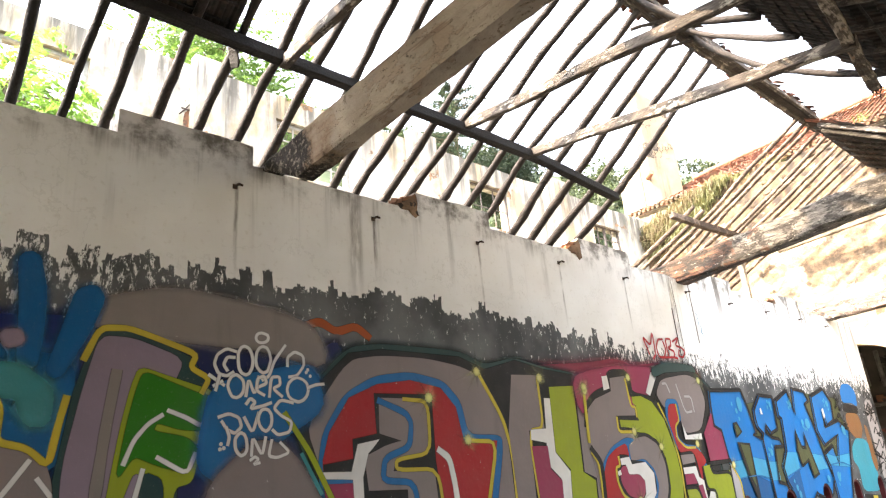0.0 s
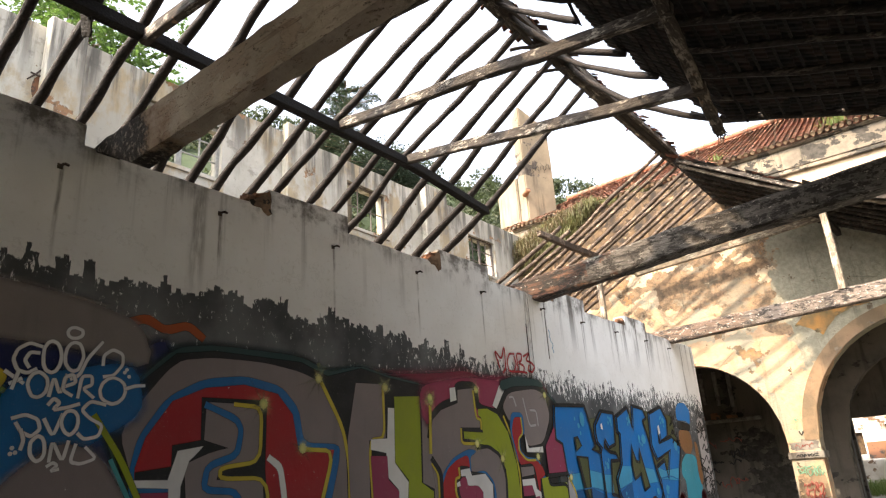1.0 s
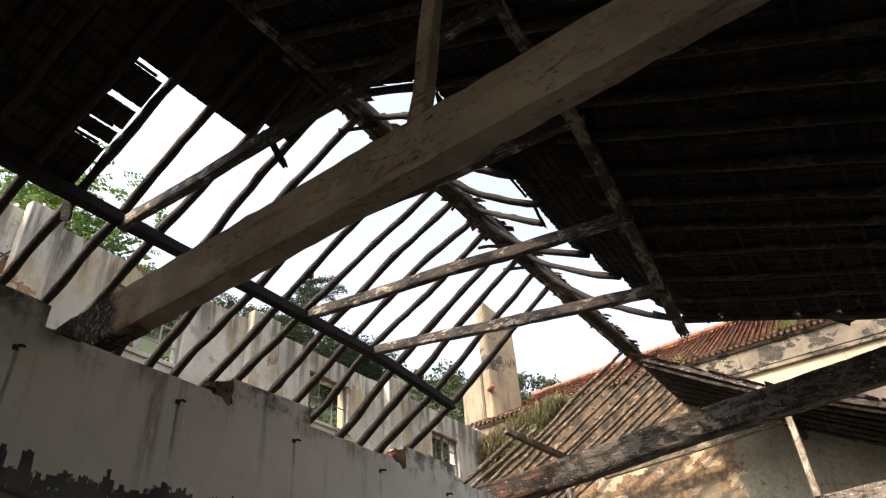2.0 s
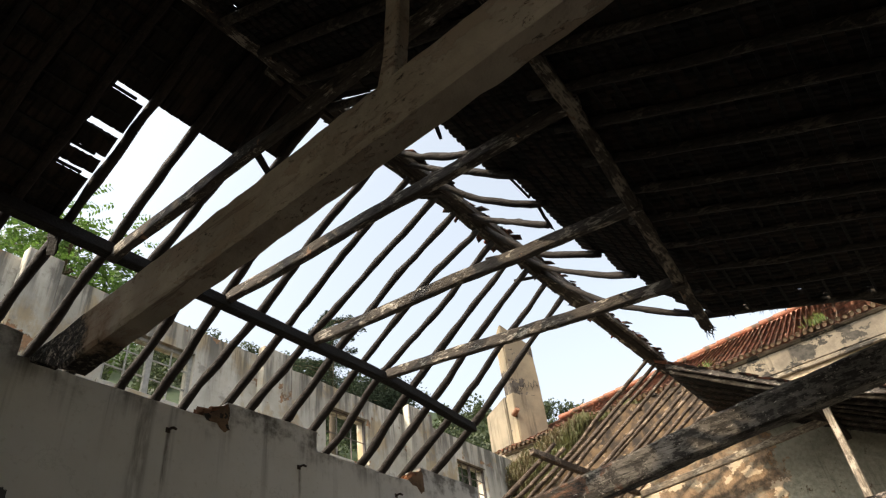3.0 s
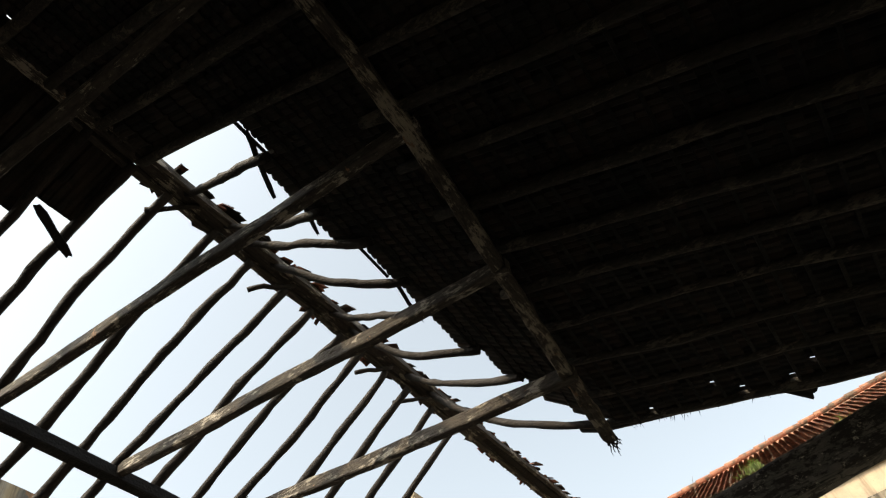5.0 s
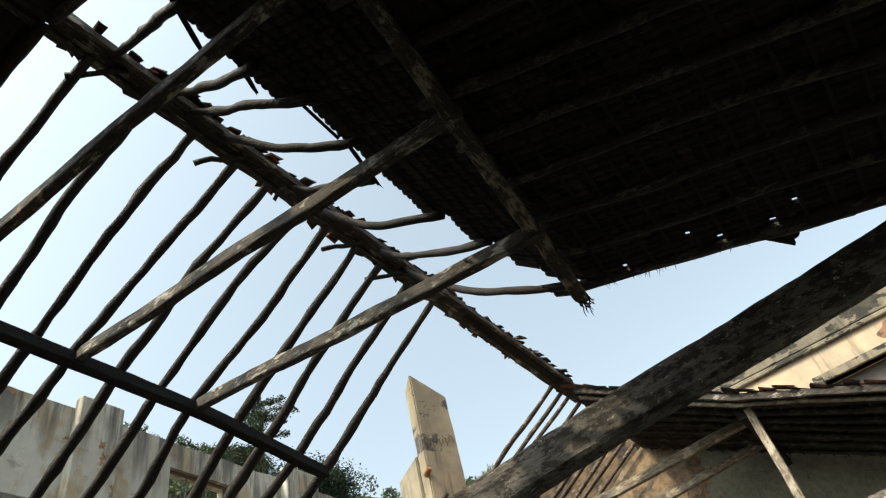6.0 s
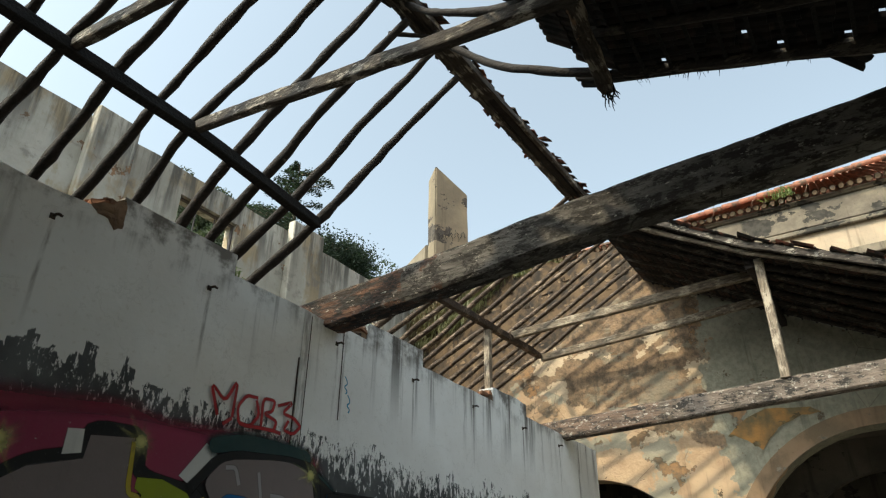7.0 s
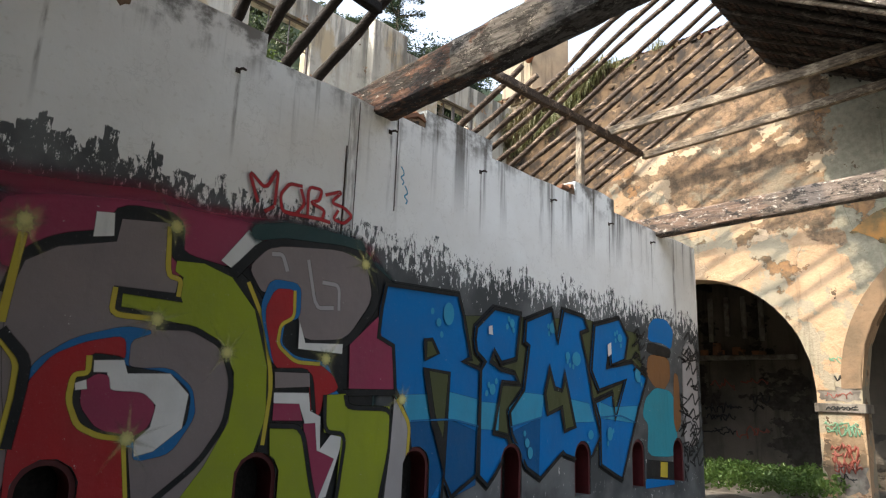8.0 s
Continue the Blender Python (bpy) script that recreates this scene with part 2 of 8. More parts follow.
def peeling_wall(name):
    """Layers of old paint: cream-peach by the arches, smooth grey-green to one side, rough brown under the gable and
    darker towards the eaves, with bare orange and brown scars.
    """
    n = Nodes(name)
    fine = n.noise(6, 6, None, 0.65)
    y, z = n.axis(1), n.axis(2)
    wob = n.math("MULTIPLY", n.math("SUBTRACT", n.noise(0.8, 7, None, 0.62), 0.5), 5.0)
    peach = n.mix(n.ramp(n.noise(1.1, 7, None, 0.6), 0.36, 0.64), (0.44, 0.315, 0.20), (0.33, 0.225, 0.14))
    peach = n.mix(n.ramp(n.noise(0.75, 7, None, 0.6), 0.53, 0.56, 0, 0.9), peach, (0.27, 0.245, 0.185))
    grey = n.mix(n.ramp(fine, 0.35, 0.65), (0.25, 0.235, 0.18), (0.185, 0.175, 0.135))
    rough = n.mix(n.ramp(n.noise(2.3, 9, None, 0.74), 0.38, 0.62), (0.27, 0.18, 0.11), (0.10, 0.075, 0.052))
    rough = n.mix(n.ramp(n.noise(1.0, 7, n.scaled(1, 0.7, 1.6), 0.62), 0.52, 0.60, 0, 0.7), rough, (0.21, 0.185, 0.14))
    rough = n.mix(n.ramp(n.noise(0.62, 8, n.scaled(1, 1, 1.4), 0.62), 0.575, 0.585), rough, (0.46, 0.36, 0.25))
    rough = n.mix(n.ramp(n.math("ADD", y, n.math("MULTIPLY", wob, 0.8)), 1.6, 4.2, 0, 0.8), rough, n.mix(n.ramp(fine, 0.4, 0.6), (0.075, 0.056, 0.038), (0.13, 0.095, 0.06)))
    side = n.ramp(n.math("ADD", y, n.math("MULTIPLY", wob, 0.5)), -2.5, -2.42, 1, 0)
    high = n.math("MULTIPLY", n.ramp(n.math("ADD", z, n.math("ADD", wob, n.math("MULTIPLY", y, -0.35))), 6.6, 6.75), n.math("SUBTRACT", 1.0, side))
    c = n.mix(n.math("MULTIPLY", side, n.ramp(n.math("ADD", z, wob), 4.6, 4.7)), peach, grey)
    c = n.mix(high, c, rough)
    bare = n.noise(0.52, 8, n.scaled(1, 1.05, 1.2), 0.6)
    m2 = n.ramp(bare, 0.615, 0.626)
    brown = n.mix(n.ramp(n.noise(2.6, 7, None, 0.65), 0.38, 0.58), (0.27, 0.15, 0.07), (0.14, 0.095, 0.055))
    c = n.mix(n.math("MULTIPLY", m2, 0.92), c, brown)
    chips = n.noise(1.9, 8, None, 0.68)
    m3 = n.ramp(chips, 0.655, 0.662)
    c = n.mix(m3, c, (0.10, 0.072, 0.045))
    rims = n.ramp(n.math("ABSOLUTE", n.math("SUBTRACT", bare, 0.617)), 0.0, 0.008, 0.7, 0)
    c = n.mix(rims, c, (0.07, 0.052, 0.036))
    run = n.noise(1.0, 6, n.scaled(3.0, 3.0, 0.28), 0.65)
    c = n.mix(n.ramp(run, 0.55, 0.72, 0, 0.55), c, (0.07, 0.06, 0.045))
    c = n.mix(n.ramp(n.noise(12, 8, None, 0.78), 0.58, 0.70, 0, 0.45), c, (0.10, 0.08, 0.06))
    crack = n.ramp(n.voronoi(0.7, n.scaled(1, 1.2, 0.8), "DISTANCE_TO_EDGE"), 0.0, 0.008, 1, 0)
    c = n.mix(n.math("MULTIPLY", crack, n.ramp(n.noise(0.9, 4), 0.5, 0.6, 0, 0.6)), c, (0.06, 0.05, 0.04))
    h = n.math("SUBTRACT", n.math("ADD", n.noise(9, 8, None, 0.65), n.math("MULTIPLY", high, n.noise(4, 8, None, 0.7))), n.math("MULTIPLY", n.math("ADD", m2, m3), 0.9))
    return n.done(c, 0.92, h, 0.8, 0.05)


M["ochre_wall"] = peeling_wall("peeling_ochre_render")
M["arch_band"] = stained("ochre_arch_band", (0.21, 0.14, 0.085), (0.13, 0.095, 0.06), (0.20, 0.17, 0.13), 1.3, 0.60)
M["bare_orange"] = stained("bare_orange_render", (0.34, 0.17, 0.05), (0.12, 0.095, 0.05), (0.16, 0.12, 0.06), 1.1, 0.52, 0.2)
M["worn_paint"] = stained("scuffed_dirty_paint", (0.21, 0.15, 0.095), (0.10, 0.075, 0.05), (0.30, 0.21, 0.13), 1.6, 0.56, 0.7)
M["impost"] = stained("grey_impost", (0.21, 0.19, 0.165), (0.10, 0.088, 0.075), None, 3.0)
M["facade"] = stained("cream_facade_render", (0.42, 0.32, 0.22), (0.30, 0.24, 0.175), (0.28, 0.24, 0.18), 0.5, 0.64, 0.6)
M["cornice"] = stained("cream_cornice", (0.20, 0.165, 0.12), (0.105, 0.088, 0.068), (0.05, 0.044, 0.036), 0.9, 0.53, 0.9)
M["chimney"] = stained("chimney_render", (0.26, 0.21, 0.14), (0.165, 0.135, 0.095), (0.085, 0.072, 0.06), 0.5, 0.57, 0.6)
M["chimney_block"] = stained("block_render", (0.24, 0.20, 0.145), (0.16, 0.135, 0.10), None, 0.6)
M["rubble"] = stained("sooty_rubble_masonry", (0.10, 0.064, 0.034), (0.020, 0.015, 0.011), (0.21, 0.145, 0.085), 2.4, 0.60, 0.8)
M["char"] = timber("charred_wood", (0.023, 0.017, 0.014), (0.12, 0.098, 0.08), (0.16, 0.09, 0.05), 0.60, 0.70)
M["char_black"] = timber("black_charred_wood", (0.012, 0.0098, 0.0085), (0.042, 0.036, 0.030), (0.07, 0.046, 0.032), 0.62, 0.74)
M["collar"] = timber("scorched_grey_wood", (0.062, 0.050, 0.041), (0.29, 0.26, 0.22), (0.22, 0.125, 0.075), 0.53, 0.65)
M["bare_post"] = timber("pale_bare_wood", (0.21, 0.165, 0.12), (0.32, 0.27, 0.205), (0.11, 0.08, 0.055), 0.52, 0.64)
M["post_wood"] = timber("pale_post_wood", (0.24, 0.19, 0.14), (0.36, 0.305, 0.235), (0.11, 0.08, 0.055), 0.50, 0.66, (6, 6, 1.0))
M["ridge_wood"] = timber("scorched_ridge_wood", (0.062, 0.050, 0.041), (0.27, 0.24, 0.20), (0.20, 0.115, 0.07), 0.53, 0.66, (1.0, 6, 6))


def rendered_beam(name):
    """Thick beige render on a beam, burnt away to char near its end on the wall."""
    n = Nodes(name)
    c = n.mix(n.ramp(n.noise(1.6, 6), 0.36, 0.66), (0.46, 0.40, 0.33), (0.33, 0.28, 0.225))
    layer = n.noise(3.0, 8, n.scaled(1, 0.5, 1), 0.66)
    c = n.mix(n.ramp(layer, 0.53, 0.545, 0, 0.75), c, (0.36, 0.285, 0.22))
    where = n.ramp(n.noise(1.3, 4, None, 0.6), 0.45, 0.62)
    pits = n.math("MULTIPLY", n.ramp(n.noise(24, 6, n.scaled(1, 0.5, 1), 0.75), 0.57, 0.62), where)
    c = n.mix(pits, c, (0.075, 0.058, 0.045))
    c = n.mix(n.ramp(n.noise(1.0, 5, n.scaled(9, 0.5, 9), 0.6), 0.60, 0.66, 0, 0.6), c, (0.17, 0.12, 0.095))
    burnt = n.math("ADD", n.axis(1), n.math("MULTIPLY", n.math("SUBTRACT", n.noise(2.4, 6, None, 0.65), 0.5), 1.7))
    k = n.ramp(burnt, -1.25, -1.02)
    coal = n.mix(n.ramp(n.noise(18, 6, None, 0.7), 0.52, 0.62), (0.022, 0.018, 0.016), (0.20, 0.17, 0.14))
    c = n.mix(n.ramp(burnt, -1.6, -1.15, 0, 0.7), c, (0.20, 0.12, 0.07))
    c = n.mix(k, c, coal)
    bump = n.math("SUBTRACT", n.math("ADD", n.math("ADD", n.noise(6, 8, None, 0.65), n.ramp(layer, 0.53, 0.545, 0.5, 0.0)), n.math("MULTIPLY", k, n.noise(24, 5))), n.math("MULTIPLY", pits, 0.8))
    return n.done(c, 0.88, bump, 0.8, 0.04)


def scaled_paint_beam(name, a=(0.125, 0.113, 0.10), b=(0.065, 0.058, 0.052), shift=0.0, pale=0.65, soot=0.51, wood_a=(0.21, 0.11, 0.065), wood_b=(0.075, 0.045, 0.032)):
    """Old grey paint in scales over char, worn to red-brown wood towards the end on the wall."""
    n = Nodes(name)
    c = n.mix(n.ramp(n.noise(2.0, 6), 0.35, 0.65), a, b)
    worn = n.math("ADD", n.axis(1), n.math("MULTIPLY", n.math("SUBTRACT", n.noise(1.6, 7, None, 0.7), 0.5), 7.0))
    wood = n.mix(n.ramp(n.noise(1.0, 5, n.scaled(14, 1.2, 14), 0.6), 0.35, 0.65), wood_a, wood_b)
    c = n.mix(n.ramp(n.math("ADD", worn, shift), -1.6, -1.3), c, wood)
    c = n.mix(n.ramp(n.noise(7.0, 9, n.scaled(1, 0.45, 1), 0.78), soot, soot + 0.07), c, (0.022, 0.018, 0.015))
    c = n.mix(n.ramp(n.noise(15, 8, n.scaled(1, 0.5, 1), 0.78), pale, pale + 0.03), c, (0.32, 0.29, 0.25))
    crack = n.noise(1.0, 4, n.scaled(1, 0.25, 11), 0.5)
    c = n.mix(n.ramp(n.math("ABSOLUTE", n.math("SUBTRACT", crack, 0.5)), 0.0, 0.012, 0.9, 0), c, (0.01, 0.009, 0.008))
    bump = n.math("ADD", n.noise(11, 7, n.scaled(1, 0.5, 1), 0.7), n.math("MULTIPLY", n.voronoi(16, n.scaled(1, 0.5, 1)), 0.5))
    return n.done(c, 0.8, bump, 0.7, 0.03)


M["rafter_brown"] = timber("scorched_brown_wood", (0.070, 0.048, 0.034), (0.19, 0.14, 0.10), (0.16, 0.09, 0.05), 0.52, 0.66)
M["rafter_soot"] = timber("sooted_pole_wood", (0.030, 0.024, 0.019), (0.075, 0.062, 0.05), (0.05, 0.036, 0.027), 0.52, 0.70)
M["purlin"] = timber("scorched_scaling_wood", (0.060, 0.047, 0.037), (0.21, 0.18, 0.145), (0.16, 0.10, 0.062), 0.50, 0.60, (0.9, 8, 8))
M["tie_brown"] = scaled_paint_beam("brown_scorched_wood", (0.16, 0.125, 0.10), (0.085, 0.068, 0.055), 0.6, 0.57, 0.50, (0.15, 0.10, 0.072), (0.065, 0.047, 0.037))
M["tie_grey"] = scaled_paint_beam("grey_painted_charred_wood", pale=0.60, soot=0.47, wood_a=(0.12, 0.058, 0.034), wood_b=(0.032, 0.023, 0.018))
M["tie_render"] = rendered_beam("beige_rendered_beam")


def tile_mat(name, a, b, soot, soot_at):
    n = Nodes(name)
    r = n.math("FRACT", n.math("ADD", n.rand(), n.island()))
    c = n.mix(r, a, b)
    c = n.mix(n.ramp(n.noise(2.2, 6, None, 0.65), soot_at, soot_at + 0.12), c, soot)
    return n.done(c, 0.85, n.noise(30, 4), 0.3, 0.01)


M["tile_red"] = tile_mat("red_clay_tile", (0.235, 0.095, 0.058), (0.30, 0.142, 0.09), (0.10, 0.068, 0.048), 0.47)
# near-black: soot, plus the dim underside of the slopes put into the colour
M["tile_soot_shade"] = tile_mat("sooted_shaded_clay_tile", (0.028, 0.019, 0.014), (0.010, 0.008, 0.0066), (0.0042, 0.0037, 0.0033), 0.49)
M["tile_broken"] = tile_mat("broken_clay_tile", (0.20, 0.075, 0.045), (0.09, 0.05, 0.038), (0.02, 0.017, 0.014), 0.42)
# red tiles seen from below, their shaded underside painted as dark brown
M["tile_far"] = tile_mat("smoky_shaded_clay_tile", (0.055, 0.030, 0.022), (0.025, 0.017, 0.013), (0.009, 0.008, 0.007), 0.44)
M["brick"] = tile_mat("broken_brick", (0.25, 0.115, 0.06), (0.17, 0.09, 0.055), (0.06, 0.05, 0.042), 0.50)
M["mortar"] = stained("broken_mortar", (0.24, 0.155, 0.095), (0.13, 0.085, 0.055), (0.05, 0.042, 0.035), 3.0, 0.55, 0.4)


def plain(name, colour, rough=0.8, metal=0.0, vary=0.35, scale=6.0):
    n = Nodes(name)
    c = n.mix(n.ramp(n.noise(scale, 5), 0.3, 0.7, 0, vary), colour, tuple(k * 0.45 for k in colour))
    return n.done(c, rough, n.noise(scale * 5, 4), 0.2, 0.01, metal)


M["iron"] = plain("rusty_iron", (0.07, 0.05, 0.04), 0.7, 0.3)
M["frame_white"] = plain("peeling_white_paint", (0.36, 0.345, 0.31), 0.7, 0, 0.6, 9)
M["frame_dark"] = plain("dark_window_steel", (0.10, 0.08, 0.07), 0.6)
M["hole_red"] = plain("dark_red_paint", (0.085, 0.014, 0.016), 0.6)
M["floor"] = stained("dusty_concrete", (0.19, 0.17, 0.145), (0.12, 0.108, 0.092), (0.07, 0.06, 0.048), 0.6, 0.6, 0.0)
M["ground"] = stained("dry_earth_and_grass", (0.22, 0.20, 0.155), (0.14, 0.14, 0.09), (0.27, 0.245, 0.20), 0.3, 0.58, 0.0)
M["hill"] = stained("wooded_hillside", (0.030, 0.045, 0.018), (0.018, 0.030, 0.012), None, 0.12, streak=0.0)
M["inner_wall"] = stained("dark_grey_render", (0.11, 0.095, 0.078), (0.06, 0.053, 0.045), (0.045, 0.04, 0.034), 0.5, 0.56, 0.6)
M["ruin_white"] = stained("whitewashed_ruin", (0.62, 0.59, 0.54), (0.42, 0.38, 0.32), (0.20, 0.13, 0.085), 0.8, 0.58, 0.5)
M["bark"] = plain("grey_bark", (0.16, 0.125, 0.09), 0.9)


def leaf_mat(name, a, b, through):
    n = Nodes(name)
    c = n.mix(n.island(), a, b)
    n.put(n.bsdf.inputs["Base Color"], c)
    n.bsdf.inputs["Roughness"].default_value = 0.6
    tr = n.t.nodes.new("ShaderNodeBsdfTranslucent")
    n.put(tr.inputs["Color"], n.mix(0.5, c, through))
    mx = n.t.nodes.new("ShaderNodeMixShader")
    mx.inputs[0].default_value = 0.4
    n.t.links.new(n.bsdf.outputs[0], mx.inputs[1])
    n.t.links.new(tr.outputs[0], mx.inputs[2])
    n.t.links.new(mx.outputs[0], n.t.nodes["Material Output"].inputs["Surface"])
    return n.m


M["leaf_bright"] = leaf_mat("bright_green_leaf", (0.10, 0.20, 0.035), (0.16, 0.27, 0.05), (0.25, 0.42, 0.06))
M["leaf_mid"] = leaf_mat("green_feathered_leaf", (0.055, 0.11, 0.022), (0.09, 0.155, 0.032), (0.11, 0.20, 0.035))
M["leaf_dark"] = leaf_mat("dark_green_leaf", (0.014, 0.026, 0.015), (0.030, 0.046, 0.023), (0.035, 0.055, 0.02))
M["leaf_wood"] = leaf_mat("woodland_leaf", (0.028, 0.040, 0.019), (0.062, 0.076, 0.032), (0.055, 0.078, 0.028))
M["weed"] = leaf_mat("dry_weed", (0.14, 0.125, 0.05), (0.085, 0.10, 0.03), (0.20, 0.19, 0.06))
M["grass"] = leaf_mat("fresh_grass", (0.075, 0.115, 0.025), (0.13, 0.16, 0.04), (0.18, 0.26, 0.05))
M["bush"] = leaf_mat("low_green_leaf", (0.035, 0.075, 0.012), (0.07, 0.12, 0.02), (0.09, 0.16, 0.025))
M["dry_weed"] = leaf_mat("withered_weed", (0.16, 0.11, 0.055), (0.10, 0.095, 0.04), (0.20, 0.14, 0.06))

# ---- building helpers ----
rng = random.Random(7)


def link(name, bm, mat, parent=None, label="", base=True):
    """One mesh object from a bmesh in world metres, with its origin at its foot."""
    me = bpy.data.meshes.new(name)
    bmesh.ops.recalc_face_normals(bm, faces=bm.faces)
    co = [v.co for v in bm.verts]
    at = Vector((0, 0, 0))
    if base and co:
        at = Vector(((min(c.x for c in co) + max(c.x for c in co)) / 2, (min(c.y for c in co) + max(c.y for c in co)) / 2, min(c.z for c in co)))
        bmesh.ops.translate(bm, verts=bm.verts, vec=-at)
    bm.to_mesh(me)
    bm.free()
    for m in (mat if isinstance(mat, list) else [mat]):
        me.materials.append(m)
    ob = new(name, me)
    ob.location = at
    if parent is not None:
        ob.parent = parent
        ob.matrix_parent_inverse = Matrix.Translation(parent.location).inverted()
    if label:
        ob["label"] = label
    return ob


def thing(name, at, label, category, group="", kind=""):
    e = new(name)
    e.location = at
    e.empty_display_size = 0.2
    return tagged(e, label, category, group, kind)


def part(name, bm, mat, parent, label=""):
    return link(name, bm, mat, parent, label)


def quad(bm, *pts):
    return bm.faces.new([bm.verts.new(p) for p in pts])


def box(bm, x0, x1, y0, y1, z0, z1, bevel=0.0):
    vs = [bm.verts.new((x, y, z)) for x in (x0, x1) for y in (y0, y1) for z in (z0, z1)]
    fs = [bm.faces.new([vs[i] for i in f]) for f in ((0, 1, 3, 2), (4, 6, 7, 5), (0, 4, 5, 1), (2, 3, 7, 6), (0, 2, 6, 4), (1, 5, 7, 3))]
    if bevel:
        es = {e for f in fs for e in f.edges}
        bmesh.ops.bevel(bm, geom=list(es), offset=bevel, segments=1, affect="EDGES")
    return vs


def frame_of(way):
    way = way.normalized()
    side = way.cross(Vector((0, 0, 1)))
    side = side.normalized() if side.length > 1e-4 else Vector((1, 0, 0))
    return side, side.cross(way)


def tube(bm, pts, radii, sides=8, jitter=0.0, seed=0, squareness=0.0, wh=(1, 1)):
    """A closed uneven tube through the points. squareness 1 gives a sawn, edge-worn section."""
    rings, n = [], len(pts)
    for i, p in enumerate(pts):
        way = pts[min(i + 1, n - 1)] - pts[max(i - 1, 0)]
        side, up = frame_of(way)
        ring = []
        for k in range(sides):
            a = 2 * math.pi * (k + 0.5) / sides
            c, s = math.cos(a), math.sin(a)
            q = max(abs(c), abs(s))
            sq = 1 / q * squareness * 0.93 + (1 - squareness)
            j = 1 + jitter * noise.noise(Vector((p.x * 2.3 + c, p.y * 2.3 + s, p.z * 2.3 + seed * 3.1))) + jitter * 0.6 * noise.noise(Vector((p.x * 7 + c * 2, p.y * 7 + s * 2, p.z * 7 + seed)))
            ring.append(bm.verts.new(p + (side * c * wh[0] + up * s * wh[1]) * radii[i] * sq * j))
        rings.append(ring)
    for a, b in zip(rings, rings[1:]):
        for k in range(sides):
            f = bm.faces.new((a[k], a[(k + 1) % sides], b[(k + 1) % sides], b[k]))
            f.smooth = squareness < 0.5
    bm.faces.new(rings[0][::-1])
    bm.faces.new(rings[-1])
    return rings


def pole(p0, p1, r0, r1, seed, bend=0.06, steps=14, sides=7, sag=0.0, kinks=0.3):
    """A round branch-like timber with bends and knots."""
    p0, p1 = Vector(p0), Vector(p1)
    side, up = frame_of(p1 - p0)
    pts, radii = [], []
    for i in range(steps + 1):
        t = i / steps
        w = math.sin(math.pi * t)
        a = bend * (noise.noise(Vector((t * 2.2, seed * 1.7, 0))) * 1.6 + kinks * noise.noise(Vector((t * 7, seed * 2.3, 5))))
        b = bend * noise.noise(Vector((t * 2.6, seed * 1.3, 9)))
        pts.append(p0.lerp(p1, t) + side * a * (0.4 + w) + up * (b * w - sag * 4 * t * (1 - t)))
        radii.append((r0 * (1 - t) + r1 * t) * (1 + 0.22 * noise.noise(Vector((t * 11, seed * 3.3, 2)))))
    bm = bmesh.new()
    tube(bm, pts, radii, sides, 0.22, seed)
    return bm


def beam(p0, p1, w, h, seed, steps=22, worn=0.10, bend=0.02, ragged=0.0):
    """A sawn beam with worn arrises, chips and a slightly uneven line."""
    p0, p1 = Vector(p0), Vector(p1)
    bm = bmesh.new()
    side, up = frame_of(p1 - p0)
    rings = []
    prof = [(-1, -0.82), (-0.82, -1), (0, -1), (0.82, -1), (1, -0.82), (1, 0), (1, 0.82), (0.82, 1), (0, 1), (-0.82, 1), (-1, 0.82), (-1, 0)]
    for i in range(steps + 1):
        t = i / steps
        c = p0.lerp(p1, t) + side * bend * noise.noise(Vector((t * 3, seed, 0))) + up * bend * noise.noise(Vector((t * 3, seed, 7)))
        end = ragged * (max(0, 1 - t * 12) + max(0, 1 - (1 - t) * 12))
        ring = []
        for a, b in prof:
            j = 1 + worn * noise.noise(Vector((t * steps * 0.55 + a * 2, b * 2, seed * 5.1))) - end * 0.35
            ring.append(bm.verts.new(c + side * a * w / 2 * j + up * b * h / 2 * j + (p1 - p0).normalized() * end * 0.25 * noise.noise(Vector((a * 4, b * 4, seed)))))
        rings.append(ring)
    m = len(prof)
    for a, b in zip(rings, rings[1:]):
        for k in range(m):
            bm.faces.new((a[k], a[(k + 1) % m], b[(k + 1) % m], b[k]))
    bm.faces.new(rings[0][::-1])
    bm.faces.new(rings[-1])
    return bm


